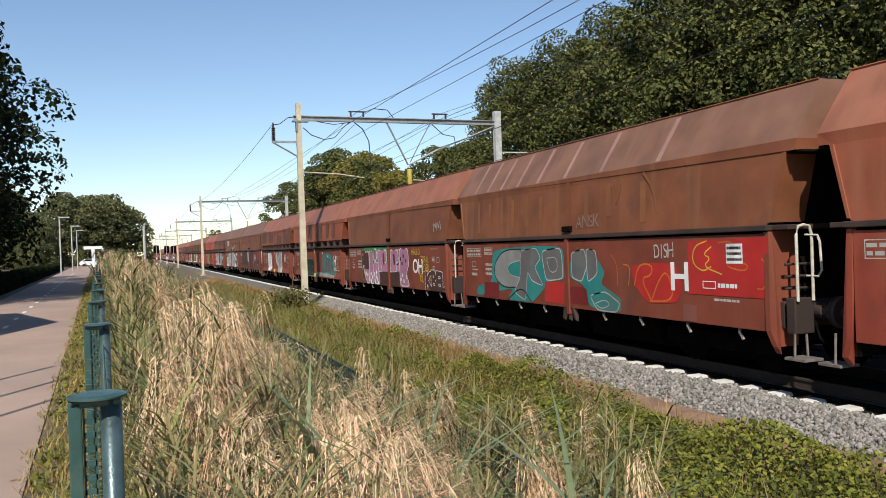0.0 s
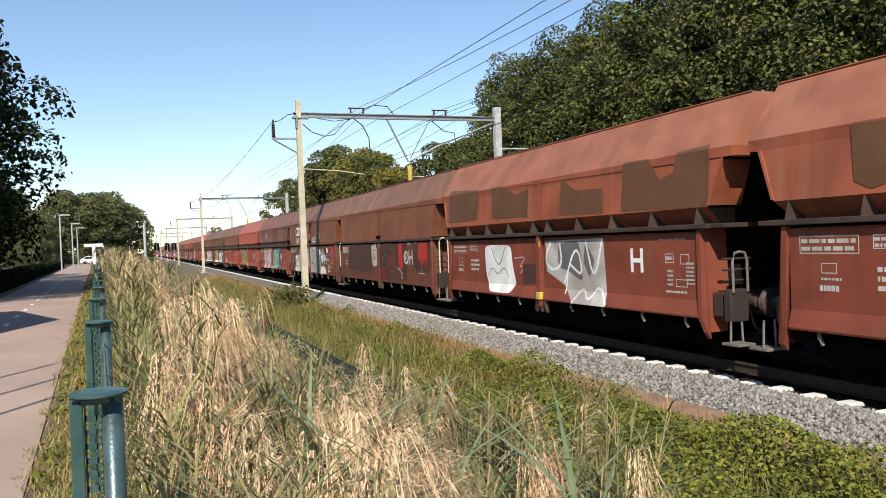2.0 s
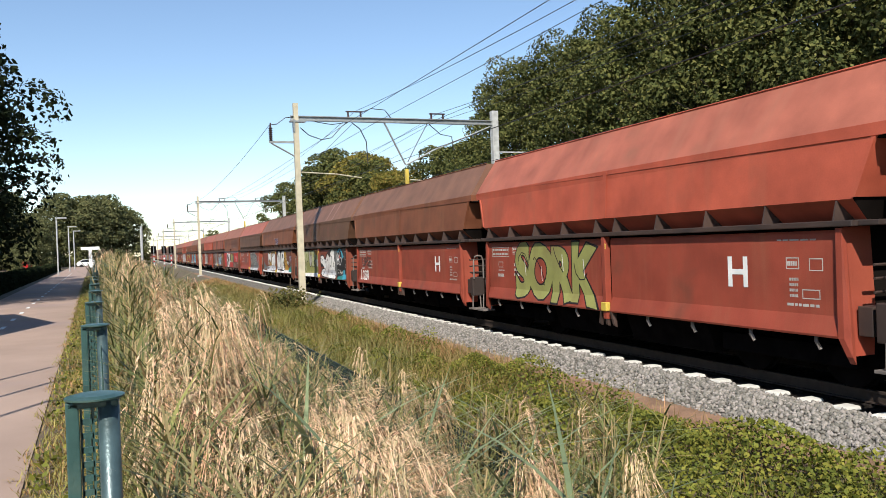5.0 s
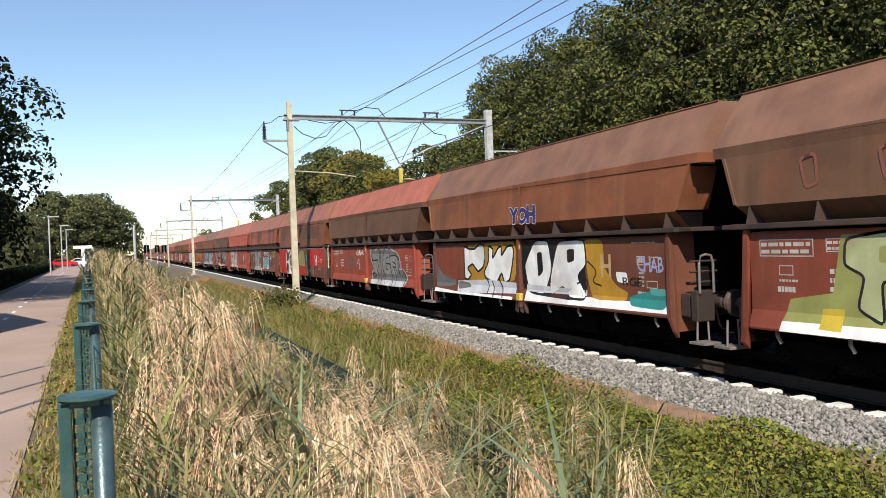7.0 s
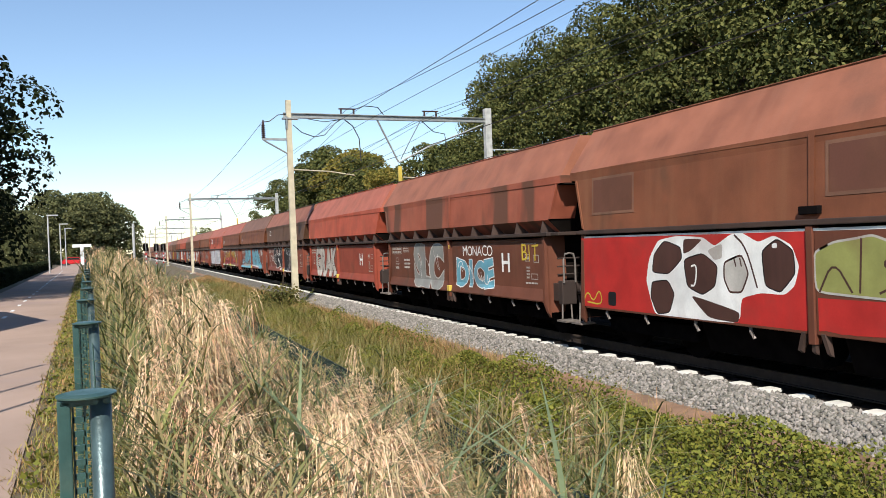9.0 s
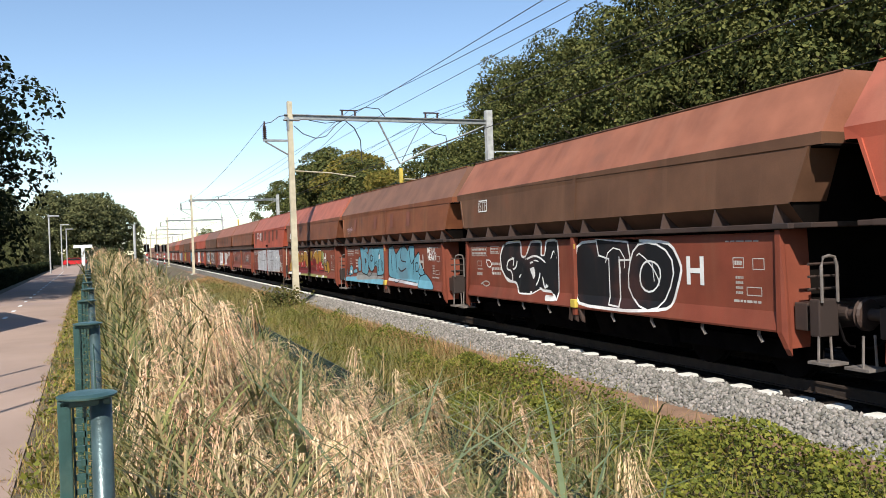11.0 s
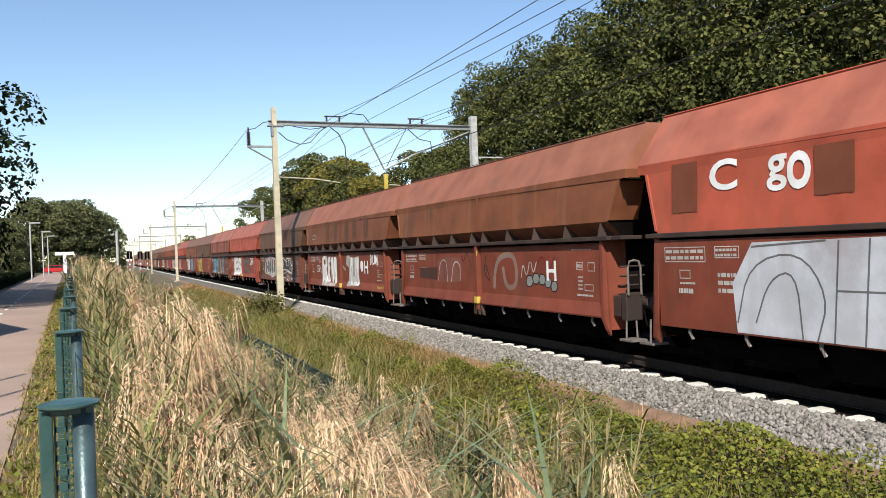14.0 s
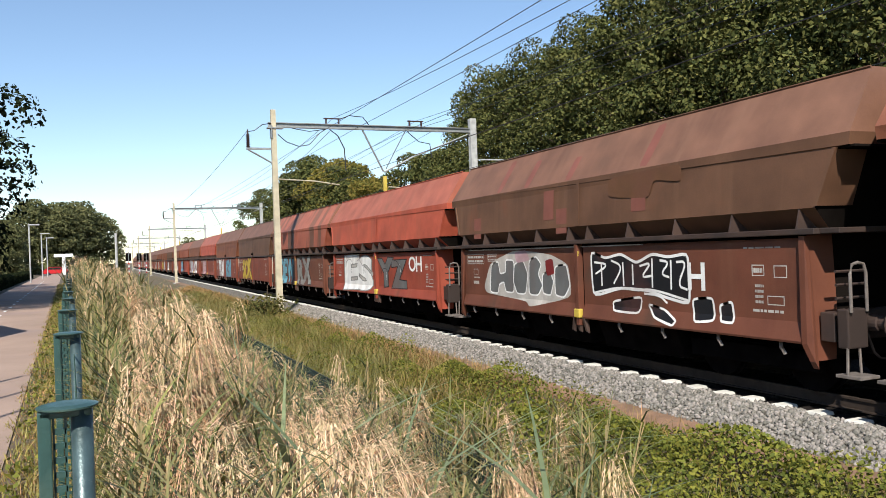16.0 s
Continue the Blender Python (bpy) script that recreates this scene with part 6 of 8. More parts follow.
    w.curve(WHITE, 0.045, [(2.49, 1.49), (2.34, 1.58), (2.34, 1.39), (2.47, 1.22)])
    w.curve(WHITE, 0.045, [(1.41, 1.64), (1.30, 1.25), (1.21, 1.38)])
    w.curve(WHITE, 0.045, [(1.27, 1.50), (1.12, 1.55), (1.10, 1.36), (1.27, 1.30)])
    w.curve(WHITE, 0.045, [(2.83, 1.95), (2.72, 1.90), (2.77, 1.76)])
    w.shape(WHITE, None, 0, [(1.97, 1.70), (1.75, 1.75), (1.70, 1.55), (1.83, 1.43), (1.96, 1.46)])
    w.shape(BLACK, WHITE, 0.035, [(0.87, 2.11), (0.74, 1.94), (0.87, 1.78), (1.00, 1.92)])
    w.curve(WHITE, 0.03, [(4.25, 1.88), (4.01, 1.88), (3.93, 1.73), (4.16, 1.69), (4.25, 1.85)])
    w.curve(WHITE, 0.025, [(3.93, 1.70), (3.85, 1.52)])
    w.curve(DIRTY, 0.03, [(4.62, 1.26), (4.32, 1.37), (4.04, 1.29), (4.33, 1.20), (4.56, 1.30)])
    w.shape(WHITE, WHITE, 0.04, [(1.22, 1.13), (0.78, 1.12), (0.81, 1.05), (1.20, 1.04)])
    w.shape(WHITE, None, 0, [(1.06, 1.68), (0.82, 1.66), (0.82, 1.47), (0.98, 1.51)])
    w.letters("H", -3.4, -3.82, 1.55, 1.98, WHITE), w.frame_box(4.65, 4.15, 3.1, 3.4, WHITE, 0.03), w.letters("STF", 4.6, 4.2, 3.14, 3.36, DIRTY, None, 0.2, 0.0)
    w = W[16]
    w.shape(BLUE, None, 0, [(5.60, 1.09), (3.81, 1.15), (2.37, 1.13), (0.28, 1.13), (0.29, 0.95), (5.55, 0.95)], False)
    w.shape(MIDGREY, None, 0, [(3.89, 1.32), (0.41, 1.36), (0.42, 1.15), (3.82, 1.01)])
    w.shape(BLUE, BLACK, 0.045, [(3.33, 2.31), (2.87, 2.28), (2.69, 2.16), (2.32, 2.08), (2.09, 1.90), (2.28, 1.48), (2.05, 1.54), (2.44, 1.23), (3.13, 1.32), (3.14, 1.83)])
    w.shape(BROWNP, None, 0, [(2.71, 1.89), (2.47, 1.85), (2.46, 1.71), (2.66, 1.68)])
    w.curve(BLACK, 0.035, [(2.73, 1.46), (2.61, 1.71)])
    w.shape(BLUE, BLACK, 0.04, [(2.17, 2.10), (2.02, 2.26), (1.66, 2.30), (1.32, 2.20), (1.46, 1.90), (1.37, 1.66), (1.55, 1.43), (1.92, 1.38), (2.20, 1.58), (2.26, 1.84)])
    w.shape(BLUE, BLACK, 0.045, [(1.95, 1.95), (1.78, 2.01), (1.61, 1.93), (1.69, 1.78), (1.90, 1.77)])
    w.shape(BLUE, BLACK, 0.04, [(1.46, 2.25), (1.20, 2.28), (0.31, 2.28), (0.26, 2.23), (0.30, 1.30), (1.18, 1.24), (1.14, 1.57), (1.44, 1.62)])
    w.curve(BLACK, 0.04, [(0.90, 2.00), (0.74, 2.23), (0.70, 1.84)])
    w.curve(BLACK, 0.04, [(0.96, 1.82), (1.02, 1.53), (0.93, 1.37), (0.88, 1.82)])
    w.curve(BLACK, 0.04, [(0.56, 1.82), (0.58, 1.55), (0.46, 1.38), (0.46, 1.78)])
    w.curve(BLACK, 0.04, [(1.43, 1.61), (1.16, 1.81), (1.11, 1.58), (1.13, 1.15)])
    w.curve(BLACK, 0.035, [(2.44, 1.23), (2.07, 1.18), (1.57, 1.46)])
    w.shape(WHITE, None, 0, [(0.84, 2.00), (0.75, 2.05), (0.70, 1.87), (0.91, 1.85)])
    w.shape(BLUE, BLACK, 0.025, [(5.58, 1.44), (5.29, 1.42), (5.31, 1.13), (5.60, 1.11)])
    w.shape(BLUE, BLACK, 0.025, [(4.84, 1.50), (4.62, 1.61), (4.42, 1.51), (4.44, 1.21), (5.08, 1.16)])
    w.shape(BLUE, BLACK, 0.025, [(3.63, 1.77), (3.40, 1.97), (3.22, 1.77), (3.25, 1.38), (3.61, 1.36)])
    w.shape(BLUE, BLACK, 0.025, [(4.33, 1.39), (3.88, 1.47), (3.71, 1.30), (4.34, 1.27)])
    w.curve(BLACK, 0.05, [(5.25, 1.16), (5.02, 1.30), (4.76, 1.09), (4.48, 1.39)])
    w.shape(WHITE, None, 0, [(4.80, 1.37), (4.53, 1.38), (4.54, 1.26), (4.80, 1.25)])
    w.shape(BLUE, None, 0, [(2.75, 2.16), (2.46, 2.31), (2.17, 2.21), (2.32, 2.08)])
    w.shape(BLUE, BLACK, 0.05, [(-0.32, 2.27), (-0.82, 2.33), (-1.08, 2.00), (-1.64, 2.29), (-2.04, 2.31), (-2.32, 2.13), (-2.44, 2.31), (-2.95, 2.31), (-2.93, 1.89), (-3.35, 2.12), (-3.49, 1.77), (-3.87, 1.38), (-3.88, 1.02), (-2.90, 1.13), (-0.20, 1.20)])
    w.curve(BLACK, 0.045, [(-1.08, 2.00), (-1.16, 1.40)])
    w.curve(BLACK, 0.045, [(-1.70, 2.26), (-1.51, 1.81), (-2.10, 1.78)])
    w.curve(BLACK, 0.045, [(-1.32, 1.58), (-1.58, 1.43), (-2.09, 1.57)])
    w.curve(BLACK, 0.045, [(-2.44, 2.27), (-2.56, 1.65), (-2.93, 1.89)])
    w.curve(BLACK, 0.045, [(-2.86, 1.83), (-2.74, 1.37)])
    w.curve(BLACK, 0.045, [(-0.57, 2.14), (-0.64, 1.45)])
    w.curve(BLACK, 0.045, [(-3.46, 1.77), (-3.19, 1.39), (-3.87, 1.33)])
    w.shape(BLUE, BLACK, 0.04, [(-3.03, 1.76), (-3.23, 1.76), (-3.24, 1.50), (-3.01, 1.48)])
    w.shape(SILVER, None, 0, [(-0.27, 1.22), (-3.89, 1.09), (-3.88, 1.01), (-0.26, 1.12)], False)
    w.curve(BLACK, 0.03, [(-0.92, 1.12), (-1.20, 1.05), (-1.48, 1.15)])
    w.letters("H", -3.38, -3.75, 1.59, 2.0, DIRTY), w.letters("METAL", -4.1, -4.8, 2.05, 2.23, WHITE, None, 0.3), w.letters("HEAVY", -4.15, -4.85, 1.85, 2.03, WHITE, None, 0.3)
    w.shape(BLUE, BLACK, 0.03, [(-3.3, 1.3), (-3.9, 1.45), (-4.6, 1.1), (-4.7, 0.97), (-3.3, 0.97)]), w.scrawl(5.1, 4.3, 2.85, 3.15, PALEPINK, 0.03, 5)
    [w.patch(y + 0.16, y - 0.16, 2.95, 3.4, fade) for y in (3.9, 1.2, -0.7, -2.4)]
    w = W[17]
    w.shape(OLIVE, None, 0, [(5.46, 1.04), (3.49, 1.02), (0.13, 1.08), (-3.92, 1.03), (-3.91, 0.95), (5.47, 0.95)], False)
    w.shape(DARKRED, None, 0, [(3.66, 1.35), (0.30, 1.30), (0.31, 1.06), (3.68, 0.98)], False)
    w.shape(DARKRED, None, 0, [(-0.21, 1.42), (-3.01, 1.29), (-3.01, 1.14), (-0.19, 1.11)], False)
    w.shape(OCHRE, BLACK, 0.045, [(3.54, 2.15), (2.65, 2.24), (2.33, 2.03), (2.48, 1.80), (2.28, 1.61), (2.51, 1.37), (3.55, 1.36), (3.22, 1.59), (3.27, 2.03)])
    w.shape(RED, None, 0, [(3.51, 1.60), (2.33, 1.63), (2.51, 1.40), (3.50, 1.38)], False)
    w.shape(BLACK, None, 0, [(3.09, 2.05), (2.86, 2.07), (2.84, 1.89), (3.07, 1.86)])
    w.shape(BLACK, None, 0, [(3.08, 1.71), (2.85, 1.72), (2.86, 1.54), (3.07, 1.53)])
    w.shape(OCHRE, BLACK, 0.045, [(2.14, 2.03), (1.75, 2.17), (1.41, 2.03), (1.40, 1.78), (1.78, 1.66), (1.44, 1.56), (1.55, 1.35), (2.06, 1.33), (2.28, 1.61)])
    w.shape(RED, None, 0, [(2.22, 1.63), (1.46, 1.60), (1.55, 1.36), (2.06, 1.34)], False)
    w.shape(BLACK, None, 0, [(1.91, 1.95), (1.69, 1.98), (1.67, 1.81), (1.90, 1.79)])
    w.shape(OCHRE, BLACK, 0.045, [(1.26, 2.20), (0.64, 2.22), (0.37, 1.93), (0.38, 1.37), (0.68, 1.40), (0.94, 1.79), (1.02, 1.37), (1.41, 1.35), (1.30, 1.85)])
    w.shape(RED, None, 0, [(1.36, 1.67), (1.01, 1.68), (1.03, 1.38), (1.38, 1.37)], False)
    w.curve(WHITE, 0.035, [(3.42, 2.11), (2.68, 2.20), (2.41, 2.03)])
    w.curve(WHITE, 0.035, [(2.01, 1.99), (1.75, 2.12), (1.49, 1.99)])
    w.curve(WHITE, 0.035, [(1.17, 2.16), (0.64, 2.19), (0.44, 1.99)])
    w.curve(WHITE, 0.03, [(3.54, 1.42), (2.56, 1.42)])
    w.curve(WHITE, 0.03, [(1.53, 1.63), (1.92, 1.40)])
    w.curve(WHITE, 0.03, [(0.96, 1.44), (0.74, 1.38)])
    w.shape(OCHRE, BLACK, 0.045, [(-0.23, 2.17), (-0.78, 2.21), (-0.79, 2.00), (-0.42, 1.79), (-0.78, 1.54), (-0.47, 1.44), (-0.20, 1.68)])
    w.shape(RED, None, 0, [(-0.22, 1.71), (-0.58, 1.69), (-0.75, 1.52), (-0.47, 1.45), (-0.22, 1.61)], False)
    w.shape(OCHRE, BLACK, 0.045, [(-0.85, 1.86), (-1.17, 2.16), (-1.58, 2.27), (-1.90, 2.11), (-2.01, 1.72), (-1.95, 1.17), (-1.50, 1.22), (-1.48, 1.70), (-1.21, 1.89), (-0.86, 1.72)])
    w.shape(RED, None, 0, [(-1.49, 1.59), (-1.99, 1.56), (-1.95, 1.18), (-1.50, 1.23)], False)
    w.shape(MIDGREY, None, 0, [(-1.58, 2.28), (-1.81, 2.25), (-1.92, 2.03), (-1.74, 2.08)])
    w.shape(DARKRED, None, 0, [(-0.78, 1.81), (-1.50, 1.81), (-1.46, 1.48), (-0.83, 1.51)], False)
    w.shape(OCHRE, BLACK, 0.045, [(-1.84, 2.25), (-2.65, 2.25), (-2.68, 2.05), (-2.56, 1.74), (-2.94, 1.39), (-3.07, 1.25), (-2.09, 1.30), (-2.04, 1.72)])
    w.shape(RED, None, 0, [(-2.05, 1.67), (-2.59, 1.68), (-3.01, 1.27), (-2.10, 1.31)], False)
    w.curve(WHITE, 0.04, [(-1.92, 2.21), (-2.61, 2.21)])
    w.curve(WHITE, 0.04, [(-0.90, 1.91), (-1.21, 2.14), (-1.53, 2.17)])
    w.curve(WHITE, 0.04, [(-2.55, 1.63), (-2.67, 1.45), (-2.93, 1.40)])
    w.curve(WHITE, 0.04, [(-1.56, 1.23), (-1.62, 1.54)])
    w.curve(WHITE, 0.03, [(-2.02, 1.36), (-2.17, 1.48)])
    w.shape(OLIVE, BLACK, 0.03, [(-2.69, 2.20), (-2.84, 2.15), (-3.05, 2.21), (-3.15, 1.85), (-2.97, 1.48), (-2.68, 1.63), (-2.65, 1.92)])
    w.curve(BLACK, 0.03, [(-2.71, 1.74), (-2.82, 1.82), (-2.97, 1.75), (-2.94, 1.67), (-2.72, 1.68)])
    w.shape(OCHRE, BLACK, 0.045, [(-3.06, 1.66), (-3.21, 1.69), (-3.27, 1.51), (-3.59, 1.53), (-3.54, 1.35), (-3.80, 1.25), (-3.31, 1.22)])
    w.shape(OLIVE, BLACK, 0.03, [(-3.38, 1.63), (-3.58, 1.62), (-3.60, 1.52), (-3.38, 1.50)])
    w.shape(OCHRE, BLACK, 0.045, [(-3.63, 1.67), (-3.95, 1.69), (-3.92, 1.17), (-3.75, 1.29)])
    w.shape(WHITE, None, 0, [(5.25, 0.95), (5.03, 1.06), (4.72, 1.12), (4.39, 1.06), (4.25, 0.95), (4.74, 0.95)])
    w.shape(WHITE, None, 0, [(2.54, 0.95), (2.40, 1.06), (2.20, 1.11), (1.99, 1.06), (1.90, 0.95), (2.21, 0.95)])
    w.shape(WHITE, None, 0, [(-1.64, 0.95), (-1.74, 1.01), (-1.87, 1.05), (-2.03, 1.02), (-2.09, 0.95), (-1.87, 0.95)])
    w.shape(WHITE, None, 0, [(-2.81, 0.95), (-2.93, 1.03), (-3.09, 1.07), (-3.28, 1.04), (-3.35, 0.97), (-3.09, 0.95)])
    w.shape(OCHRE, BLACK, 0.045, [(5.30, 1.36), (4.86, 1.62), (4.68, 1.74), (4.34, 1.61), (4.24, 1.40), (4.59, 1.30), (4.46, 1.09), (4.99, 1.07)])
    w.curve(YELLOW, 0.03, [(3.93, 1.57), (3.62, 1.82)])
    w.letters("H", -3.1, -3.56, 1.65, 2.06, WHITE), w.patch(4.85, 4.4, 2.88, 3.17, WHITE), roof_patches(w, [0.2, -0.3, -2.3, -4.4], 2.9, 3.3, fade, 0.22)
    w.shape(OCHRE, BLACK, 0.045, [(-3.6, 1.75), (-4.0, 1.7), (-4.25, 1.3), (-3.9, 1.1), (-3.65, 1.35)])
    w = W[18]
    w.letters("C", 4.34, 3.75, 3.06, 3.50, WHITE), w.letters("go", 3.2, 2.45, 2.97, 3.44, WHITE)
    roof_patches(w, [4.9, 2.1, 0.9, -0.7, -2.0, -3.4], 2.75, 3.55, spray("old_brown_patch", 0.20, 0.060, 0.030), 0.6)
    w.shape(SILVER, None, 0, [(3.45, 2.26), (0.17, 2.30), (0.25, 0.95), (3.78, 0.96), (3.85, 1.67)], False)
    w.shape(SILVER, None, 0, [(-0.18, 2.33), (-4.30, 2.30), (-4.84, 1.49), (-4.45, 1.00), (-0.08, 0.95)], False)
    w.curve(GREY, 0.028, [(3.77, 1.10), (3.52, 1.96), (2.63, 2.15), (2.18, 1.55), (2.38, 0.95)])
    w.curve(GREY, 0.028, [(3.42, 1.12), (3.15, 1.76), (2.69, 1.88), (2.61, 0.96)])
    w.curve(GREY, 0.028, [(2.01, 2.26), (2.12, 0.95)])
    w.curve(GREY, 0.028, [(1.57, 2.27), (1.68, 0.95)])
    w.curve(GREY, 0.028, [(2.06, 1.62), (0.72, 1.62)])
    w.curve(GREY, 0.028, [(0.99, 2.28), (1.10, 0.95)])
    w.curve(GREY, 0.028, [(0.54, 2.27), (0.65, 0.95)])
    w.curve(GREY, 0.028, [(1.01, 2.01), (0.56, 2.01)])
    w.curve(GREY, 0.028, [(-0.64, 2.09), (-0.33, 1.61), (-0.70, 1.02), (-1.46, 1.04)])
    w.curve(GREY, 0.028, [(-0.89, 1.93), (-0.69, 1.62), (-0.85, 1.28)])
    w.curve(GREY, 0.028, [(-0.64, 2.09), (-1.53, 2.15)])
    w.curve(GREY, 0.028, [(-2.77, 1.01), (-3.42, 2.23), (-3.91, 1.05)])
    w.curve(GREY, 0.028, [(-3.02, 1.20), (-3.40, 1.92), (-3.66, 1.21)])
    w.curve(GREY, 0.028, [(-2.54, 2.25), (-2.85, 1.67), (-2.47, 1.07)])
    w.curve(GREY, 0.028, [(-3.94, 2.22), (-4.56, 1.47), (-4.33, 1.05)])
    w.curve(GREY, 0.028, [(-4.18, 2.22), (-4.71, 1.48), (-4.51, 1.12)])
    w.curve(GREY, 0.028, [(-2.18, 2.22), (-2.61, 1.66), (-2.19, 1.03)])
    w.curve(GREY, 0.028, [(-2.85, 2.21), (-3.33, 2.23)])
    w.curve(GREY, 0.028, [(-3.99, 1.70), (-4.30, 1.34)])
    w.curve(GREY, 0.028, [(-0.23, 2.22), (-0.28, 0.95)])
    w.curve(GREY, 0.028, [(3.46, 2.20), (2.20, 2.26)])
    w.shape(None, GREY, 0.03, [(-1.89, 2.26), (-2.53, 1.66), (-1.81, 1.00), (-1.15, 1.63)], False)
    w.shape(None, GREY, 0.03, [(-1.87, 2.00), (-2.23, 1.65), (-1.83, 1.26), (-1.50, 1.64)], False)
    w.stroke([(-1.89, 2.23), (-1.81, 1.03)], 0.03, GREY), w.stroke([(-1.20, 1.63), (-2.51, 1.66)], 0.03, GREY)
    w.shape(None, WHITE, 0.03, [(-0.21, 2.32), (-4.28, 2.29), (-4.83, 1.49), (-4.43, 1.01), (-0.11, 0.95)], False)
    w.letters("H", -3.32, -3.75, 1.63, 2.06, WHITE), w.letters("OZE", -4.75, -5.4, 1.26, 1.5, WHITE, None, 0.3, 0.0), w.letters("WRK", -4.85, -5.4, 1.03, 1.25, WHITE, None, 0.3, 0.0)
    w = W[19]
    w.shape(fade, None, 0, [(2.66, 1.99), (2.04, 2.14), (0.99, 2.07), (1.08, 1.44), (2.55, 1.42)])
    w.curve(DIRTY, 0.03, [(2.61, 1.45), (2.45, 1.99), (1.99, 2.06), (1.97, 1.44)])
    w.curve(DIRTY, 0.03, [(1.70, 1.45), (1.53, 1.99), (1.09, 1.96), (1.13, 1.47)])
    w.curve(BROWNP, 0.04, [(2.17, 1.91), (2.20, 1.50)])
    w.shape(BROWNP, None, 0, [(3.99, 1.81), (2.67, 1.82), (2.70, 1.48), (4.02, 1.52)], False)
    w.curve(spray("chalk", 0.3, 0.2, 0.16), 0.13, [(-0.84, 1.35), (-0.93, 1.83), (-1.20, 2.12), (-1.94, 2.16), (-2.01, 1.45), (-1.47, 1.35), (-1.32, 1.86)])
    w.curve(BLACK, 0.03, [(-0.44, 2.12), (-0.31, 1.71), (-0.69, 1.45), (-0.43, 1.92)])
    w.curve(DIRTY, 0.03, [(-2.19, 1.63), (-2.30, 1.98), (-2.43, 1.61), (-2.59, 1.98)])
    w.curve(DIRTY, 0.03, [(-2.65, 1.98), (-2.74, 1.70), (-2.89, 1.98)])
    w.curve(BROWNP, 0.04, [(1.07, 2.30), (0.90, 1.91), (0.64, 2.29), (0.43, 1.84)])
    w.shape(MIDGREY, BLACK, 0.025, [(-2.41, 1.56), (-2.49, 1.68), (-2.67, 1.68), (-2.73, 1.55), (-2.63, 1.44), (-2.46, 1.45)])
    w.shape(MIDGREY, BLACK, 0.025, [(-2.70, 1.62), (-2.77, 1.73), (-2.95, 1.73), (-3.01, 1.61), (-2.91, 1.50), (-2.75, 1.51)])
    w.shape(MIDGREY, BLACK, 0.025, [(-2.97, 1.60), (-3.04, 1.72), (-3.20, 1.71), (-3.26, 1.59), (-3.17, 1.49), (-3.01, 1.50)])
    w.shape(MIDGREY, BLACK, 0.025, [(-3.22, 1.55), (-3.29, 1.66), (-3.45, 1.65), (-3.50, 1.54), (-3.41, 1.44), (-3.27, 1.44)])
    w.shape(MIDGREY, BLACK, 0.025, [(-3.46, 1.47), (-3.53, 1.58), (-3.68, 1.58), (-3.73, 1.46), (-3.65, 1.37), (-3.51, 1.37)])
    w.curve(DARKRED, 0.04, [(-2.92, 1.93), (-3.16, 2.15), (-3.39, 1.72), (-3.64, 2.09)])
    w.letters("H", -3.3, -3.7, 1.6, 1.99, WHITE)
    w = W[20]
    w.shape(WHITE, MIDGREY, 0.02, [(3.00, 2.21), (2.24, 2.23), (2.14, 1.82), (2.36, 1.67), (2.06, 1.13), (2.52, 1.07), (2.62, 1.52), (2.71, 1.09), (3.07, 1.14)])
    w.shape(WHITE, MIDGREY, 0.02, [(2.10, 2.17), (1.64, 2.19), (1.65, 1.96), (1.88, 1.92), (1.66, 1.70), (1.86, 1.56), (1.64, 1.14), (2.14, 1.12)])
    w.shape(WHITE, MIDGREY, 0.02, [(1.54, 2.16), (1.18, 2.18), (1.12, 1.11), (1.36, 1.13), (1.40, 1.51), (1.54, 1.12)])
    w.shape(WHITE, MIDGREY, 0.02, [(1.13, 2.18), (0.68, 2.17), (0.69, 1.08), (0.90, 1.09), (0.96, 1.63), (1.10, 1.11)])
    w.shape(P_SIDE, None, 0, [(2.76, 2.06), (2.46, 2.07), (2.47, 1.86), (2.73, 1.85)])
    w.shape(DIRTY, None, 0, [(3.00, 1.11), (0.83, 1.12), (0.81, 0.99), (2.96, 0.97)], False)
    w.curve(WHITE, 0.035, [(3.62, 1.85), (3.52, 1.50), (3.33, 1.81), (3.21, 1.51)])
    w.curve(WHITE, 0.03, [(3.57, 1.96), (3.25, 2.00)])
    w.shape(DIRTY, None, 0, [(-0.77, 2.22), (-1.20, 2.22), (-1.22, 2.08), (-2.35, 2.18), (-2.44, 2.16), (-2.35, 1.42), (-2.49, 1.09), (-0.77, 1.02), (-1.04, 1.37), (-1.06, 1.76), (-0.70, 1.85)])
    w.shape(WHITE, None, 0, [(-1.31, 2.18), (-1.63, 2.13), (-1.53, 1.45), (-1.85, 1.40), (-1.84, 2.11), (-2.38, 2.16), (-2.28, 1.45), (-2.43, 1.10), (-1.18, 1.09)])
    w.curve(MIDGREY, 0.035, [(-1.22, 2.08), (-1.11, 1.70), (-1.24, 1.13)])
    w.curve(MIDGREY, 0.035, [(-1.63, 2.11), (-1.66, 1.71), (-1.53, 1.33), (-1.67, 1.12)])
    w.curve(MIDGREY, 0.035, [(-2.05, 2.11), (-1.98, 1.77), (-2.12, 1.62), (-2.00, 1.35), (-2.19, 1.15)])
    w.curve(MIDGREY, 0.035, [(-1.35, 1.95), (-1.43, 1.45)])
    w.shape(WHITE, None, 0, [(-2.60, 1.99), (-2.82, 2.02), (-2.94, 1.87), (-2.86, 1.64), (-2.67, 1.60), (-2.55, 1.78)])
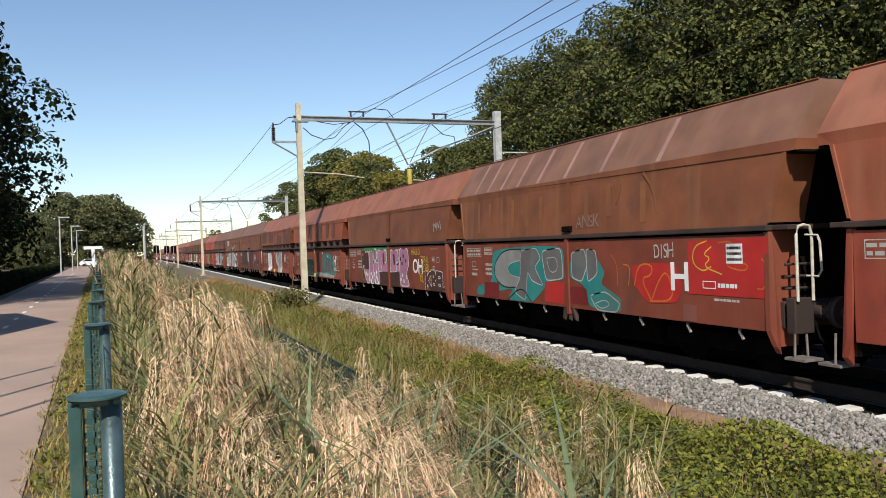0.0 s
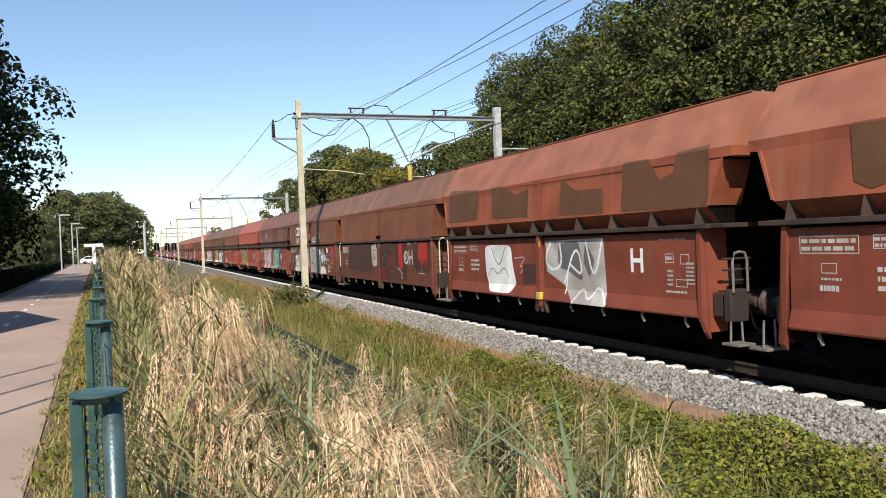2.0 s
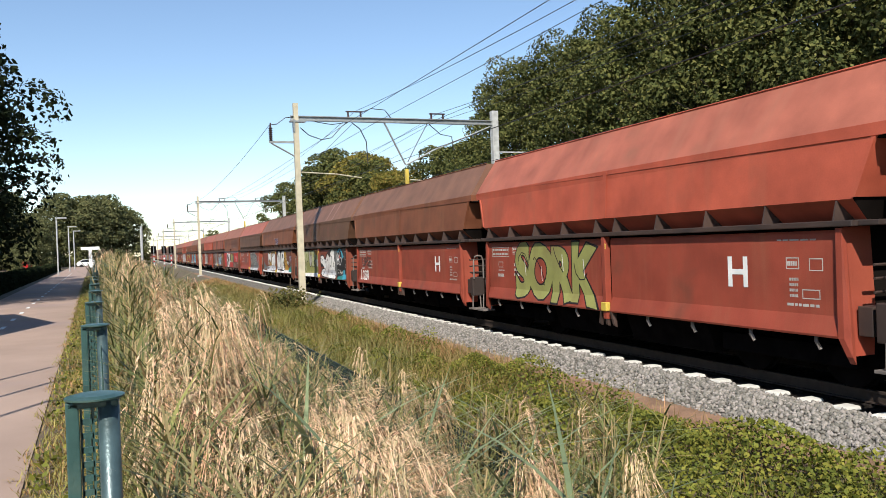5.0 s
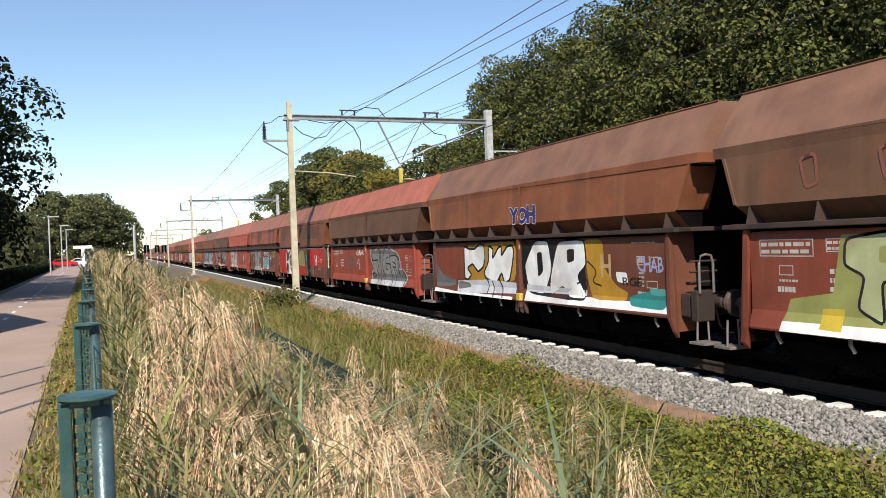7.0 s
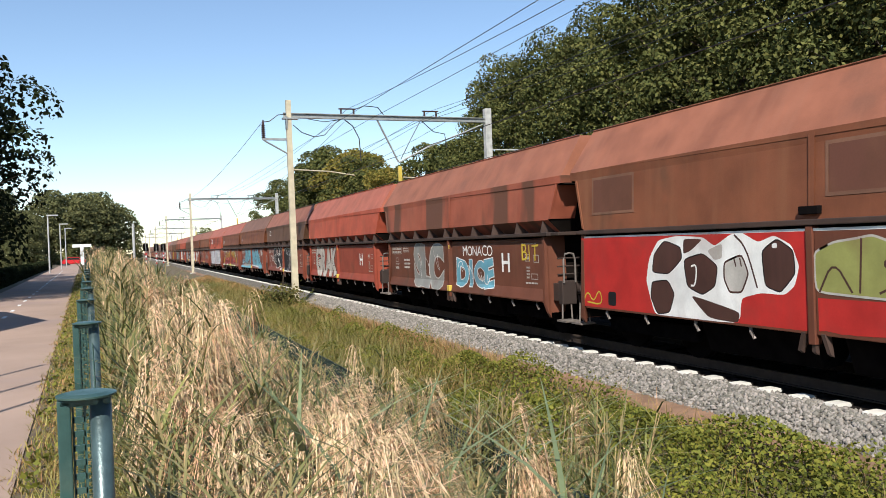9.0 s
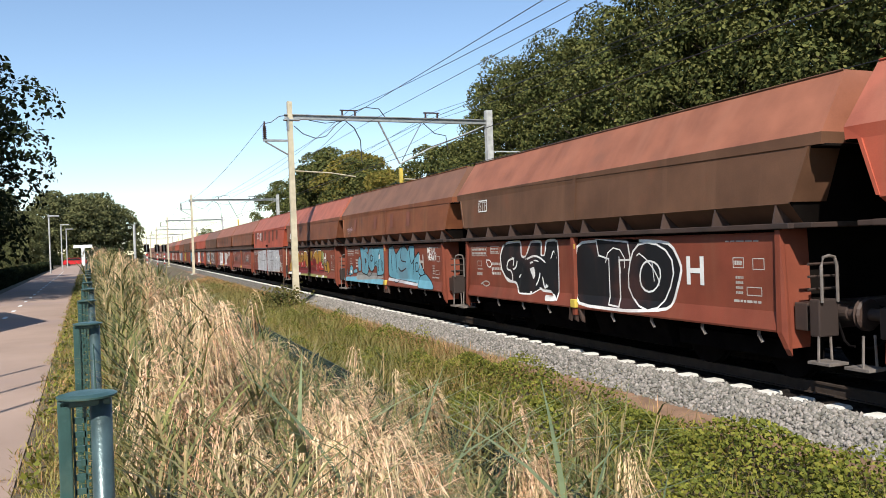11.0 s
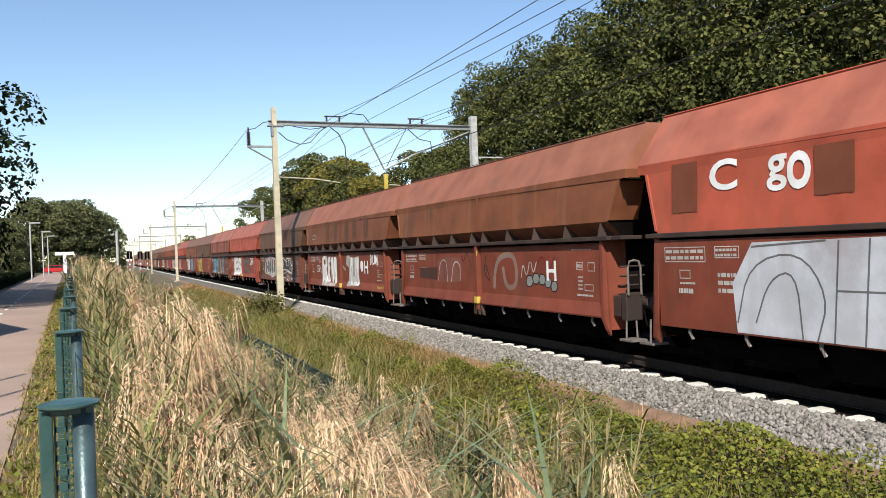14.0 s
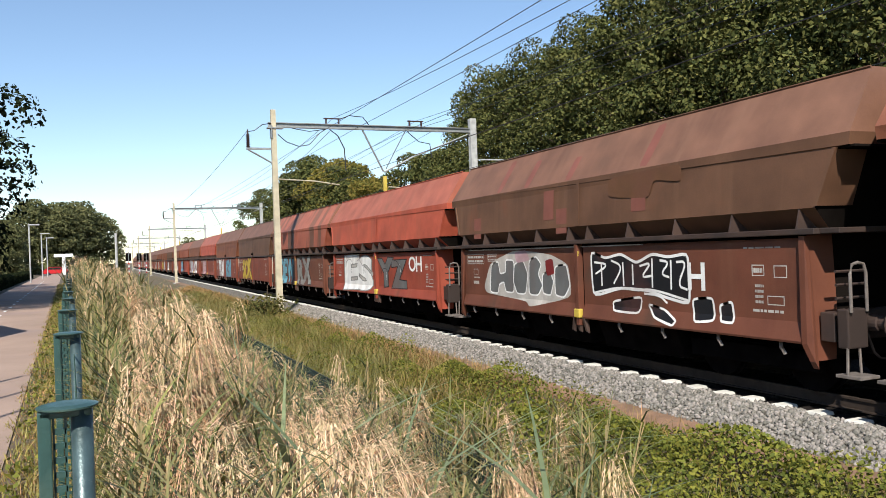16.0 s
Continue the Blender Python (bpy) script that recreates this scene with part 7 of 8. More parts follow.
    w.curve(WHITE, 0.035, [(-0.25, 1.82), (-0.39, 1.65), (-0.52, 1.79), (-0.53, 1.62)])
    w.curve(YELLOW, 0.028, [(-4.52, 1.15), (-4.57, 1.04), (-4.65, 1.15), (-4.71, 1.04), (-4.82, 1.13), (-4.86, 1.03), (-4.99, 1.15), (-5.08, 1.04), (-5.22, 1.16), (-5.34, 1.05)])
    w.letters("H", -3.02, -3.48, 1.56, 2.0, WHITE), w.letters("RUM", -3.75, -4.6, 1.88, 2.22, WHITE, None, 0.4)
    w.frame_box(4.6, 4.1, 2.95, 3.15, DIRTY, 0.03), [w.shape(dark, None, 0, [(y, 3.6), (y - 0.5, 3.6), (y - 0.55, 2.8), (y - 0.1, 2.75)]) for y in (2.3, 1.1, -0.5, -1.6, -3.0)]
    w = W[21]
    [w.patch(y + 0.2, y - 0.2, 2.6 + 0.3 * (k % 2), 3.1 + 0.4 * (k % 2), fade) for k, y in enumerate((4.5, 1.1, 0.6, -1.9))]
    w.shape(dark, None, 0, [(-1.0, 3.55), (-3.0, 3.6), (-3.0, 3.3), (-2.3, 3.4), (-2.2, 3.1), (-1.0, 3.2)]), w.patch(5.1, -2.0, 2.295, 2.331, DIRTY, 0.02)
    w.shape(DIRTY, None, 0, [(4.23, 1.45), (3.86, 2.02), (2.66, 2.29), (1.95, 2.26), (1.05, 2.18), (0.39, 1.98), (0.29, 1.32), (1.95, 1.05), (2.12, 1.17), (4.13, 1.28)])
    w.shape(GREY, WHITE, 0.035, [(3.82, 1.98), (3.45, 2.04), (3.37, 1.75), (3.09, 1.79), (3.07, 2.08), (2.66, 2.07), (2.71, 1.33), (3.11, 1.34), (3.19, 1.57), (3.43, 1.51), (3.51, 1.29), (3.92, 1.31)])
    w.shape(GREY, WHITE, 0.035, [(2.66, 1.98), (2.26, 2.09), (2.04, 1.77), (2.17, 1.32), (2.57, 1.32), (2.73, 1.58)])
    w.shape(GREY, WHITE, 0.035, [(1.98, 2.06), (1.67, 2.15), (1.45, 1.98), (1.60, 1.77), (1.42, 1.53), (1.63, 1.31), (2.03, 1.32)])
    w.shape(GREY, WHITE, 0.035, [(1.43, 1.77), (1.11, 1.84), (0.97, 1.62), (1.11, 1.33), (1.43, 1.36)])
    w.shape(GREY, WHITE, 0.035, [(0.92, 1.94), (0.46, 1.98), (0.35, 1.55), (0.58, 1.31), (0.93, 1.34)])
    w.shape(PALEPINK, None, 0, [(2.64, 2.25), (2.10, 2.29), (1.94, 2.06), (2.55, 2.00)])
    w.shape(DARKRED, None, 0, [(1.30, 2.06), (0.98, 2.10), (0.93, 1.78), (1.24, 1.73)])
    w.shape(BLACK, WHITE, 0.05, [(-0.41, 2.23), (-0.88, 2.09), (-1.36, 2.17), (-1.80, 2.00), (-2.24, 2.16), (-2.64, 2.10), (-3.13, 2.16), (-3.14, 1.35), (-2.60, 1.43), (-2.10, 1.54), (-1.33, 1.56), (-0.45, 1.37)])
    w.curve(WHITE, 0.04, [(-0.52, 2.02), (-1.00, 1.98), (-0.55, 1.80)])
    w.curve(WHITE, 0.04, [(-0.75, 1.98), (-0.75, 1.58)])
    w.curve(WHITE, 0.04, [(-1.06, 2.05), (-1.41, 1.95), (-1.12, 1.63)])
    w.curve(WHITE, 0.04, [(-1.41, 2.02), (-1.42, 1.60)])
    w.curve(WHITE, 0.04, [(-1.69, 1.98), (-1.69, 1.62)])
    w.curve(WHITE, 0.04, [(-1.89, 1.95), (-2.23, 2.02), (-1.90, 1.75), (-2.22, 1.79)])
    w.curve(WHITE, 0.04, [(-2.23, 2.08), (-2.22, 1.59)])
    w.curve(WHITE, 0.04, [(-2.43, 2.05), (-2.68, 2.02), (-2.44, 1.82), (-2.66, 1.77)])
    w.curve(WHITE, 0.04, [(-2.71, 2.05), (-2.70, 1.57)])
    w.curve(WHITE, 0.04, [(-2.84, 2.02), (-3.10, 2.03), (-2.85, 1.64), (-3.09, 1.58)])
    w.curve(WHITE, 0.04, [(-0.46, 1.44), (-1.33, 1.58), (-1.77, 1.52), (-2.20, 1.57), (-3.14, 1.40)])
    w.curve(WHITE, 0.04, [(-1.99, 1.48), (-2.40, 1.47), (-2.59, 1.34)])
    w.shape(BLACK, WHITE, 0.04, [(-1.07, 1.31), (-1.94, 1.43), (-1.86, 1.13), (-1.11, 1.14)])
    w.shape(BLACK, WHITE, 0.04, [(-2.08, 1.31), (-2.51, 1.24), (-2.84, 1.07), (-2.76, 0.99), (-2.28, 1.09)])
    w.shape(BLACK, WHITE, 0.04, [(-3.19, 1.44), (-3.65, 1.48), (-3.69, 1.13), (-3.25, 1.08)])
    w.shape(BLACK, WHITE, 0.04, [(-3.79, 1.37), (-4.05, 1.44), (-4.09, 1.12), (-3.82, 1.13)])
    w.letters("H", -3.1, -3.5, 1.59, 2.0, WHITE)
    w = W[22]
    w.blob(3.9, 0.4, 1.0, 2.25, DIRTY, 0.3), w.letters("ES", 3.8, 0.6, 1.1, 2.2, WHITE, MIDGREY, 0.4), w.letters("YZ", -0.3, -2.8, 1.3, 2.1, GREY, BLACK, 0.4), w.letters("OH", -3.1, -4.2, 1.76, 2.19, WHITE)
    w = W[23]
    w.letters("DEW", 3.9, 0.5, 1.1, 2.2, BLUE, BLACK, 0.4), w.letters("RX", -0.3, -2.9, 1.1, 2.2, MIDGREY, BLACK, 0.4)
    inks = [(YELLOW, BLACK), (WHITE, GREY), (PALEPINK, DIRTY), (SILVER, BLACK), (BLUE, NAVY), (DIRTY, BROWNP), (WHITE, BLACK)]
    for i, n in enumerate(range(24, 45)):
        a, b = inks[i % 7]
        W[n].letters(["SOK", "TRIM", "ABE", "NUR"][i % 4], 3.8, 0.4 + (i % 3) * 0.6, 1.05, 2.2, a, b, 0.5)
        if i % 2:
            a, b = inks[(i + 3) % 7]
            W[n].letters(["OZ", "KEM", "FA"][i % 3], -0.4, -2.9, 1.05, 2.15, a, b, 0.5)


TRAIN = build_train()
spray_train(TRAIN)


# ---------------------------------------------------------------- overhead line
def portal(y):
    """A catenary portal: cream steel mast, grey concrete post, beam, side arm and insulators."""
    root = empty("catenary_portal", Matrix.Translation((0, y, 0)))
    tagged(root, "catenary portal with a cream mast, steel beam and grey post", "catenary portal", "catenary portals along the track")
    x0, x1 = 7.30, 17.62
    bm = bmesh.new()
    plate(bm, [(x0 - 0.15, -0.13, -0.5), (x0 + 0.15, -0.13, -0.5), (x0 + 0.11, -0.10, 9.25), (x0 - 0.11, -0.10, 9.25)], (0, 0.24, 0))
    part("mast", bm, M_MASTPAINT, root)
    part("foundation", boxes((x0 - 0.35, x0 + 0.35, -0.35, 0.35, -0.6, -0.28), bevel=0.03), M_POSTCON, root)
    part("post", boxes((x1 - 0.17, x1 + 0.17, -0.17, 0.17, -0.5, 9.15), bevel=0.02), M_POSTCON, root)
    bm = boxes((x0 - 0.25, x1 + 0.1, -0.09, 0.09, 8.62, 8.66), (x0 - 0.25, x1 + 0.1, -0.09, 0.09, 8.42, 8.46), (x0 - 0.25, x1 + 0.1, -0.012, 0.012, 8.46, 8.62))
    part("beam", bm, M_GALV, root)
    part("mast_bracket", boxes((x0 - 0.3, x0 + 0.45, -0.15, 0.15, 8.36, 8.42), (x0 - 0.14, x0 - 0.09, -0.16, 0.16, 7.9, 8.5)), M_GALV, root)
    # arm on the outer side with its post insulator
    bm = boxes((x0 - 1.28, x0 - 0.1, -0.05, 0.05, 7.36, 7.46))
    tube(bm, [(x0 - 1.2, 0, 7.36), (x0 - 0.12, 0, 6.75)], 0.04, 6)
    part("side_arm", bm, M_GALV, root)
    bm = bmesh.new()
    prof = []
    for k in range(7):
        prof += [(0.05, 7.46 + k * 0.09), (0.11, 7.50 + k * 0.09), (0.05, 7.54 + k * 0.09)]
    lathe(bm, prof + [(0.03, 8.3)], (x0 - 1.2, 0, 0), 10)
    part("insulator", bm, M_CERAMIC, root)
    for tx in (TRACK_X + 0.3, TRACK_X + 4.6):
        part("feeder_insulator", boxes((tx - 0.35, tx - 0.28, -0.05, 0.05, 8.66, 8.9), (tx + 0.28, tx + 0.35, -0.05, 0.05, 8.66, 8.9), (tx - 0.42, tx + 0.42, -0.06, 0.06, 8.9, 8.95)), M_CERAMIC, root)
    for nm, r, m, pts in (("strut", 0.045, M_GALV, [(11.65, 0, 8.42), (12.68, 0, 6.35)]), ("strut", 0.045, M_GALV, [(15.9, 0, 7.75), (14.2, 0, 7.1), (12.72, 0, 6.35)]),
                          ("strut", 0.035, M_GALV, [(15.9, 0, 7.75), (17.5, 0, 8.4)]), ("hanger", 0.022, M_WIRE, [(13.9, 0, 8.42), (13.3, 0, 7.4), (12.8, 0, 6.5)]),
                          ("registration_arm", 0.03, M_MASTPAINT, [(7.4, 0, 6.0), (9.2, 0, 5.9), (10.4, 0, 5.72)]), ("registration_arm", 0.03, M_MASTPAINT, [(12.9, 0, 5.62), (14.5, 0, 5.5)]),
                          ("jumper_cable", 0.022, M_WIRE, [(6.1, 0, 8.2), (6.4, 0, 8.25), (6.8, 0, 8.55), (7.15, 0, 8.6)]),
                          ("jumper_cable", 0.022, M_WIRE, [(7.5, 0, 8.1), (7.9, 0, 7.75), (8.5, 0, 7.55), (9.0, 0, 7.65), (9.5, 0, 8.2), (9.8, 0, 8.42)]),
                          ("jumper_cable", 0.018, M_WIRE, [(8.2, 0, 8.4), (9.0, 0, 8.28), (9.8, 0, 8.4)]), ("jumper_cable", 0.026, M_WIRE, [(10.0, 0, 8.4), (10.4, 0, 8.1), (10.7, 0, 7.5), (10.75, 0, 6.4)]),
                          ("jumper_cable", 0.022, M_WIRE, [(10.5, 0, 8.9), (11.0, 0, 9.1), (11.7, 0, 9.05), (12.0, 0, 8.66)]), ("jumper_cable", 0.022, M_WIRE, [(14.0, 0, 8.4), (14.6, 0, 7.9), (15.2, 0, 7.8), (15.3, 0, 7.1)])):
        part(nm, tubes(r, pts, seg=6), m, root)
    part("yellow_insulator", boxes((12.64, 12.82, -0.08, 0.08, 5.40, 6.15), bevel=0.03), M_YELLOW, root)
    part("bracket_arm", boxes((x1 + 0.1, x1 + 1.8, -0.04, 0.04, 7.0, 7.06), (x1 + 0.1, x1 + 1.8, -0.04, 0.04, 6.4, 6.46)), M_POSTCON, root)
    return root


def wires():
    """Overhead wires, span by span."""
    ys = [-24.88 + 61.83 * k for k in range(7)]
    for x, z, sag, r, nm in ((9.85, 8.42, 0.12, 0.012, "messenger_wire"), (9.85, 5.75, 0.03, 0.012, "contact_wire"), (10.2, 8.95, 0.9, 0.011, "feeder_wire"), (11.2, 8.42, 0.10, 0.011, "feeder_wire"),
                             (10.0, 8.3, 1.6, 0.012, "catenary_wire"), (13.85, 8.42, 0.25, 0.012, "messenger_wire"), (13.85, 5.75, 0.03, 0.012, "contact_wire"), (14.1, 8.42, 0.75, 0.010, "feeder_wire"),
                             (14.5, 8.95, 0.8, 0.010, "feeder_wire"), (15.3, 8.42, 1.0, 0.010, "feeder_wire"), (6.1, 8.25, 0.8, 0.012, "outer_wire")):
        for k in range(6):
            a, b = ys[k], ys[k + 1]
            if k == 0 and (nm in ("outer_wire", "catenary_wire") or x == 15.3):
                continue
            pts = [(x, a + (b - a) * q / 14, z - (0.1 if k == 0 and sag < 0.2 else sag) * 4 * (q / 14) * (1 - q / 14)) for q in range(15)]
            tagged(part(nm, tubes(r, pts, seg=5), M_WIRE), "thin dark overhead wire strung between the portals", "overhead wire", "overhead wires")


for k in range(6):
    portal(36.95 + 61.83 * k)
wires()

# ---------------------------------------------------------------- fence beside the path
def fence_x(y):
    return -0.02 - 0.0425 * y


def fence_post():
    """A green steel post: perforated strip, round tube and an oval cap."""
    root = empty("fence_post")
    bm = bmesh.new()
    lathe(bm, [(0.076, 0.0), (0.086, 0.004), (0.086, 0.009), (0.06, 0.015), (0.0001, 0.018)], (0, 0, 1.17), 24)
    part("cap", bm, M_FENCE, root)
    part("tube", tubes(0.031, [(0.038, 0, -0.3), (0.038, 0, 1.165)], seg=20), M_TUBE, root, "round worn blue-green tube", True)
    part("side_plate", boxes((-0.082, -0.045, -0.03, 0.03, -0.3, 1.168), bevel=0.004), M_FENCE, root)
    bm = bmesh.new()
    for k in range(26):
        z = 0.02 + k * 0.043
        box(bm, -0.04, -0.006, -0.012, -0.006, z, z + 0.018)
    box(bm, -0.043, -0.037, -0.012, -0.004, -0.2, 1.16)
    box(bm, -0.010, -0.003, -0.012, -0.004, -0.2, 1.16)
    part("perforated_strip", bm, M_FENCE, root)
    part("collar", boxes((-0.079, 0.066, -0.030, 0.030, 1.146, 1.168), bevel=0.006), M_FENCE, root)
    return root


def build_fence():
    first = fence_post()
    tagged(first, "dark green steel fence post with a flat round cap", "fence post", "fence posts along the path")
    for k in range(26):
        y = 2.62 + 2.74 * k
        m = pose(fence_x(y), y, 0.74, random.uniform(-0.6, 0.6), random.uniform(-0.8, 0.8), 2.4)
        if k == 0:
            first.matrix_world = m
        else:
            copy_thing(first, m)
    # wire panels between the posts
    for k in range(25):
        a, b = 2.62 + 2.74 * k, 2.62 + 2.74 * (k + 1)
        bm = bmesh.new()
        for z in (0.80, 1.0, 1.2, 1.4, 1.6, 1.78):
            tube(bm, [(fence_x(a) + 0.03, a, z), (fence_x(b) + 0.03, b, z)], 0.004, 4)
        for q in range(1, 27):
            y = a + (b - a) * q / 27
            tube(bm, [(fence_x(y) + 0.03, y, 0.78), (fence_x(y) + 0.03, y, 1.80)], 0.0028, 4)
        tagged(part("wire_panel", bm, M_FENCE), "dark green welded wire panel between fence posts", "fence panel", "fence panels along the path")
    # mesh fence in the reeds, along the track
    for k in range(9):
        a = 3.2 + 2.5 * k
        bm = bmesh.new()
        for q in range(34):
            y = a + 2.5 * q / 33
            tube(bm, [(2.95, y, -0.5), (2.95, y, 0.50)], 0.010, 4)
        for q in range(15):
            z = -0.45 + q * 0.068
            tube(bm, [(2.95, a, z), (2.95, a + 2.5, z)], 0.010, 4)
        f = empty("mesh_fence")
        tagged(f, "dark green mesh fence half hidden in the reeds", "fence", "mesh fence in the reeds")
        part("mesh", bm, M_SCREEN, f)
        part("post", tubes(0.025, [(2.95, a, -0.6), (2.95, a, 0.55)], seg=8), M_SCREEN, f)
    tagged(part("marker_post", boxes((2.98, 3.02, 22.28, 22.32, -0.5, 0.45), bevel=0.006), M_WHITE), "small white marker post in the reeds", "marker post")


build_fence()


# ---------------------------------------------------------------- plants
def blades(n, x, y, z, height, width, bend, lean=0.25, seg=3):
    """Grass blades or leaves as bent strips; returns verts and quads."""
    a = rng.uniform(0, math.tau, n)
    d = np.stack([np.cos(a), np.sin(a)], -1)
    side = np.stack([-np.sin(a), np.cos(a)], -1)
    V = []
    for k in range(seg + 1):
        u = k / seg
        out = (lean * u + bend * u * u) * height
        up = height * (u - 0.35 * bend * u * u)
        w = width * (1 - 0.92 * u ** 1.5) * 0.5
        c = np.stack([x + d[:, 0] * out, y + d[:, 1] * out, z + up], -1)
        o = np.concatenate([side * w[:, None], np.zeros((n, 1))], -1)
        V += [c - o, c + o]
    V = np.stack(V, 1)
    m = 2 * (seg + 1)
    q = np.array([[2 * k, 2 * k + 1, 2 * k + 3, 2 * k + 2] for k in range(seg)])
    F = q[None] + (np.arange(n) * m)[:, None, None]
    return V.reshape(-1, 3), F.reshape(-1, 4)


def stuff(name, parts_, material, label, category):
    V, F, o = [], [], 0
    for v, f in parts_:
        V.append(v), F.append(f + o)
        o += len(v)
    return tagged(fast_mesh(name, np.concatenate(V), np.concatenate(F), material), label, category, kind="stuff")


def cards(P, size, up=0.0, dirs=None):
    """Small leaf cards (bent diamonds) at points P."""
    n = len(P)
    nrm = rng.normal(size=(n, 3)) if dirs is None else dirs + rng.normal(size=(n, 3)) * 0.55
    nrm[:, 2] += up
    nrm /= np.linalg.norm(nrm, axis=1)[:, None]
    t = np.cross(nrm, rng.normal(size=(n, 3)))
    t /= np.linalg.norm(t, axis=1)[:, None]
    b = np.cross(nrm, t)
    s = size * rng.uniform(0.6, 1.3, n)[:, None]
    V = np.stack([P - t * s, P + b * s * 0.62 - nrm * s * 0.12, P + t * s, P - b * s * 0.62 - nrm * s * 0.12], 1)
    F = np.arange(n * 4).reshape(n, 4)
    return V.reshape(-1, 3), F


def build_plants():
    z_at = ground_z
    # low bramble and nettle carpet between ditch and soil strip
    n = 125000
    y = 3.5 + 34 * rng.random(n) ** 1.7
    x = rng.uniform(3.2, 7.25, n)
    hump = 0.25 + 0.18 * np.sin(x * 2.1 + y * 0.9) + 0.12 * np.sin(x * 5.3 - y * 2.2)
    keep = rng.random(n) < np.clip((7.35 - x) / 0.4, 0.15, 1) * np.where(y > 16, 0.5, 1)
    x, y, hump = x[keep], y[keep], hump[keep]
    P = np.stack([x, y, z_at(x, y) + 0.05 + np.maximum(hump, 0.05) * rng.random(len(x)) ** 0.35], -1)
    stuff("bramble_carpet", [cards(P, 0.033, 0.9)], M_BRAMBLE, "low carpet of yellow-green bramble and nettle leaves", "brambles")
    # green grass
    n = 52000
    y = 3.5 + 60 * rng.random(n) ** 1.25
    x = rng.uniform(2.6, 7.3, n)
    keep = rng.random(n) < np.where(y > 13, 0.95, np.where(x < 4.0, 0.3, 0.06)) * np.where(x < 4.2, 1, 0.75)
    x, y = x[keep], y[keep]
    h = rng.uniform(0.35, 0.85, len(x)) * np.where(x > 6.2, 0.6, 1) * np.where(y > 13, 1, 0.75)
    stuff("tall_grass", [blades(len(x), x, y, z_at(x, y), h, rng.uniform(0.007, 0.014, len(x)) * (1 + y / 40), rng.uniform(0.1, 0.7, len(x)))], M_GRASS, "tall half-dry green grass on the railway verge", "grass")
    # dry grass towards the ballast and beside the path
    n = 26000
    y = 5 + 75 * rng.random(n) ** 1.2
    x = np.where(rng.random(n) < 0.72, 7.25 - np.abs(rng.normal(0, 0.55, n)), rng.uniform(3.5, 7.0, n))
    keep = (y > 14) | (rng.random(n) < 0.25)
    x, y = x[keep], y[keep]
    n = len(x)
    h = rng.uniform(0.15, 0.5, n)
    stuff("dry_grass", [blades(n, x, y, z_at(x, y), h, rng.uniform(0.005, 0.011, n) * (1 + y / 30), rng.uniform(0.1, 0.6, n))], M_DRYGRASS, "dry orange-brown grass along the ballast edge", "grass")
    n = 32000
    y = 1.5 + 70 * rng.random(n) ** 1.6
    u = rng.random(n) ** 0.8
    x = path_right(y) - 0.06 * np.abs(np.sin(y * 2.3) + np.sin(y * 5.1)) + u * (fence_x(y) + 0.25 - path_right(y))
    h = rng.uniform(0.04, 0.30, n) * (0.3 + u)
    g1, g2 = rng.random(n) < 0.55, None
    stuff("verge_grass", [blades(g1.sum(), x[g1], y[g1], np.full(g1.sum(), 0.74), h[g1], rng.uniform(0.005, 0.011, g1.sum()) * (1 + y[g1] / 25), rng.uniform(0.2, 0.9, g1.sum()))], M_VERGE,
          "green grass on the verge between path and fence", "grass")
    g2 = ~g1
    stuff("verge_dry_grass", [blades(g2.sum(), x[g2], y[g2], np.full(g2.sum(), 0.74), h[g2] * 0.8, rng.uniform(0.005, 0.010, g2.sum()) * (1 + y[g2] / 25), rng.uniform(0.2, 0.9, g2.sum()))], M_DRYGRASS,
          "dry yellow grass on the verge beside the path", "grass")


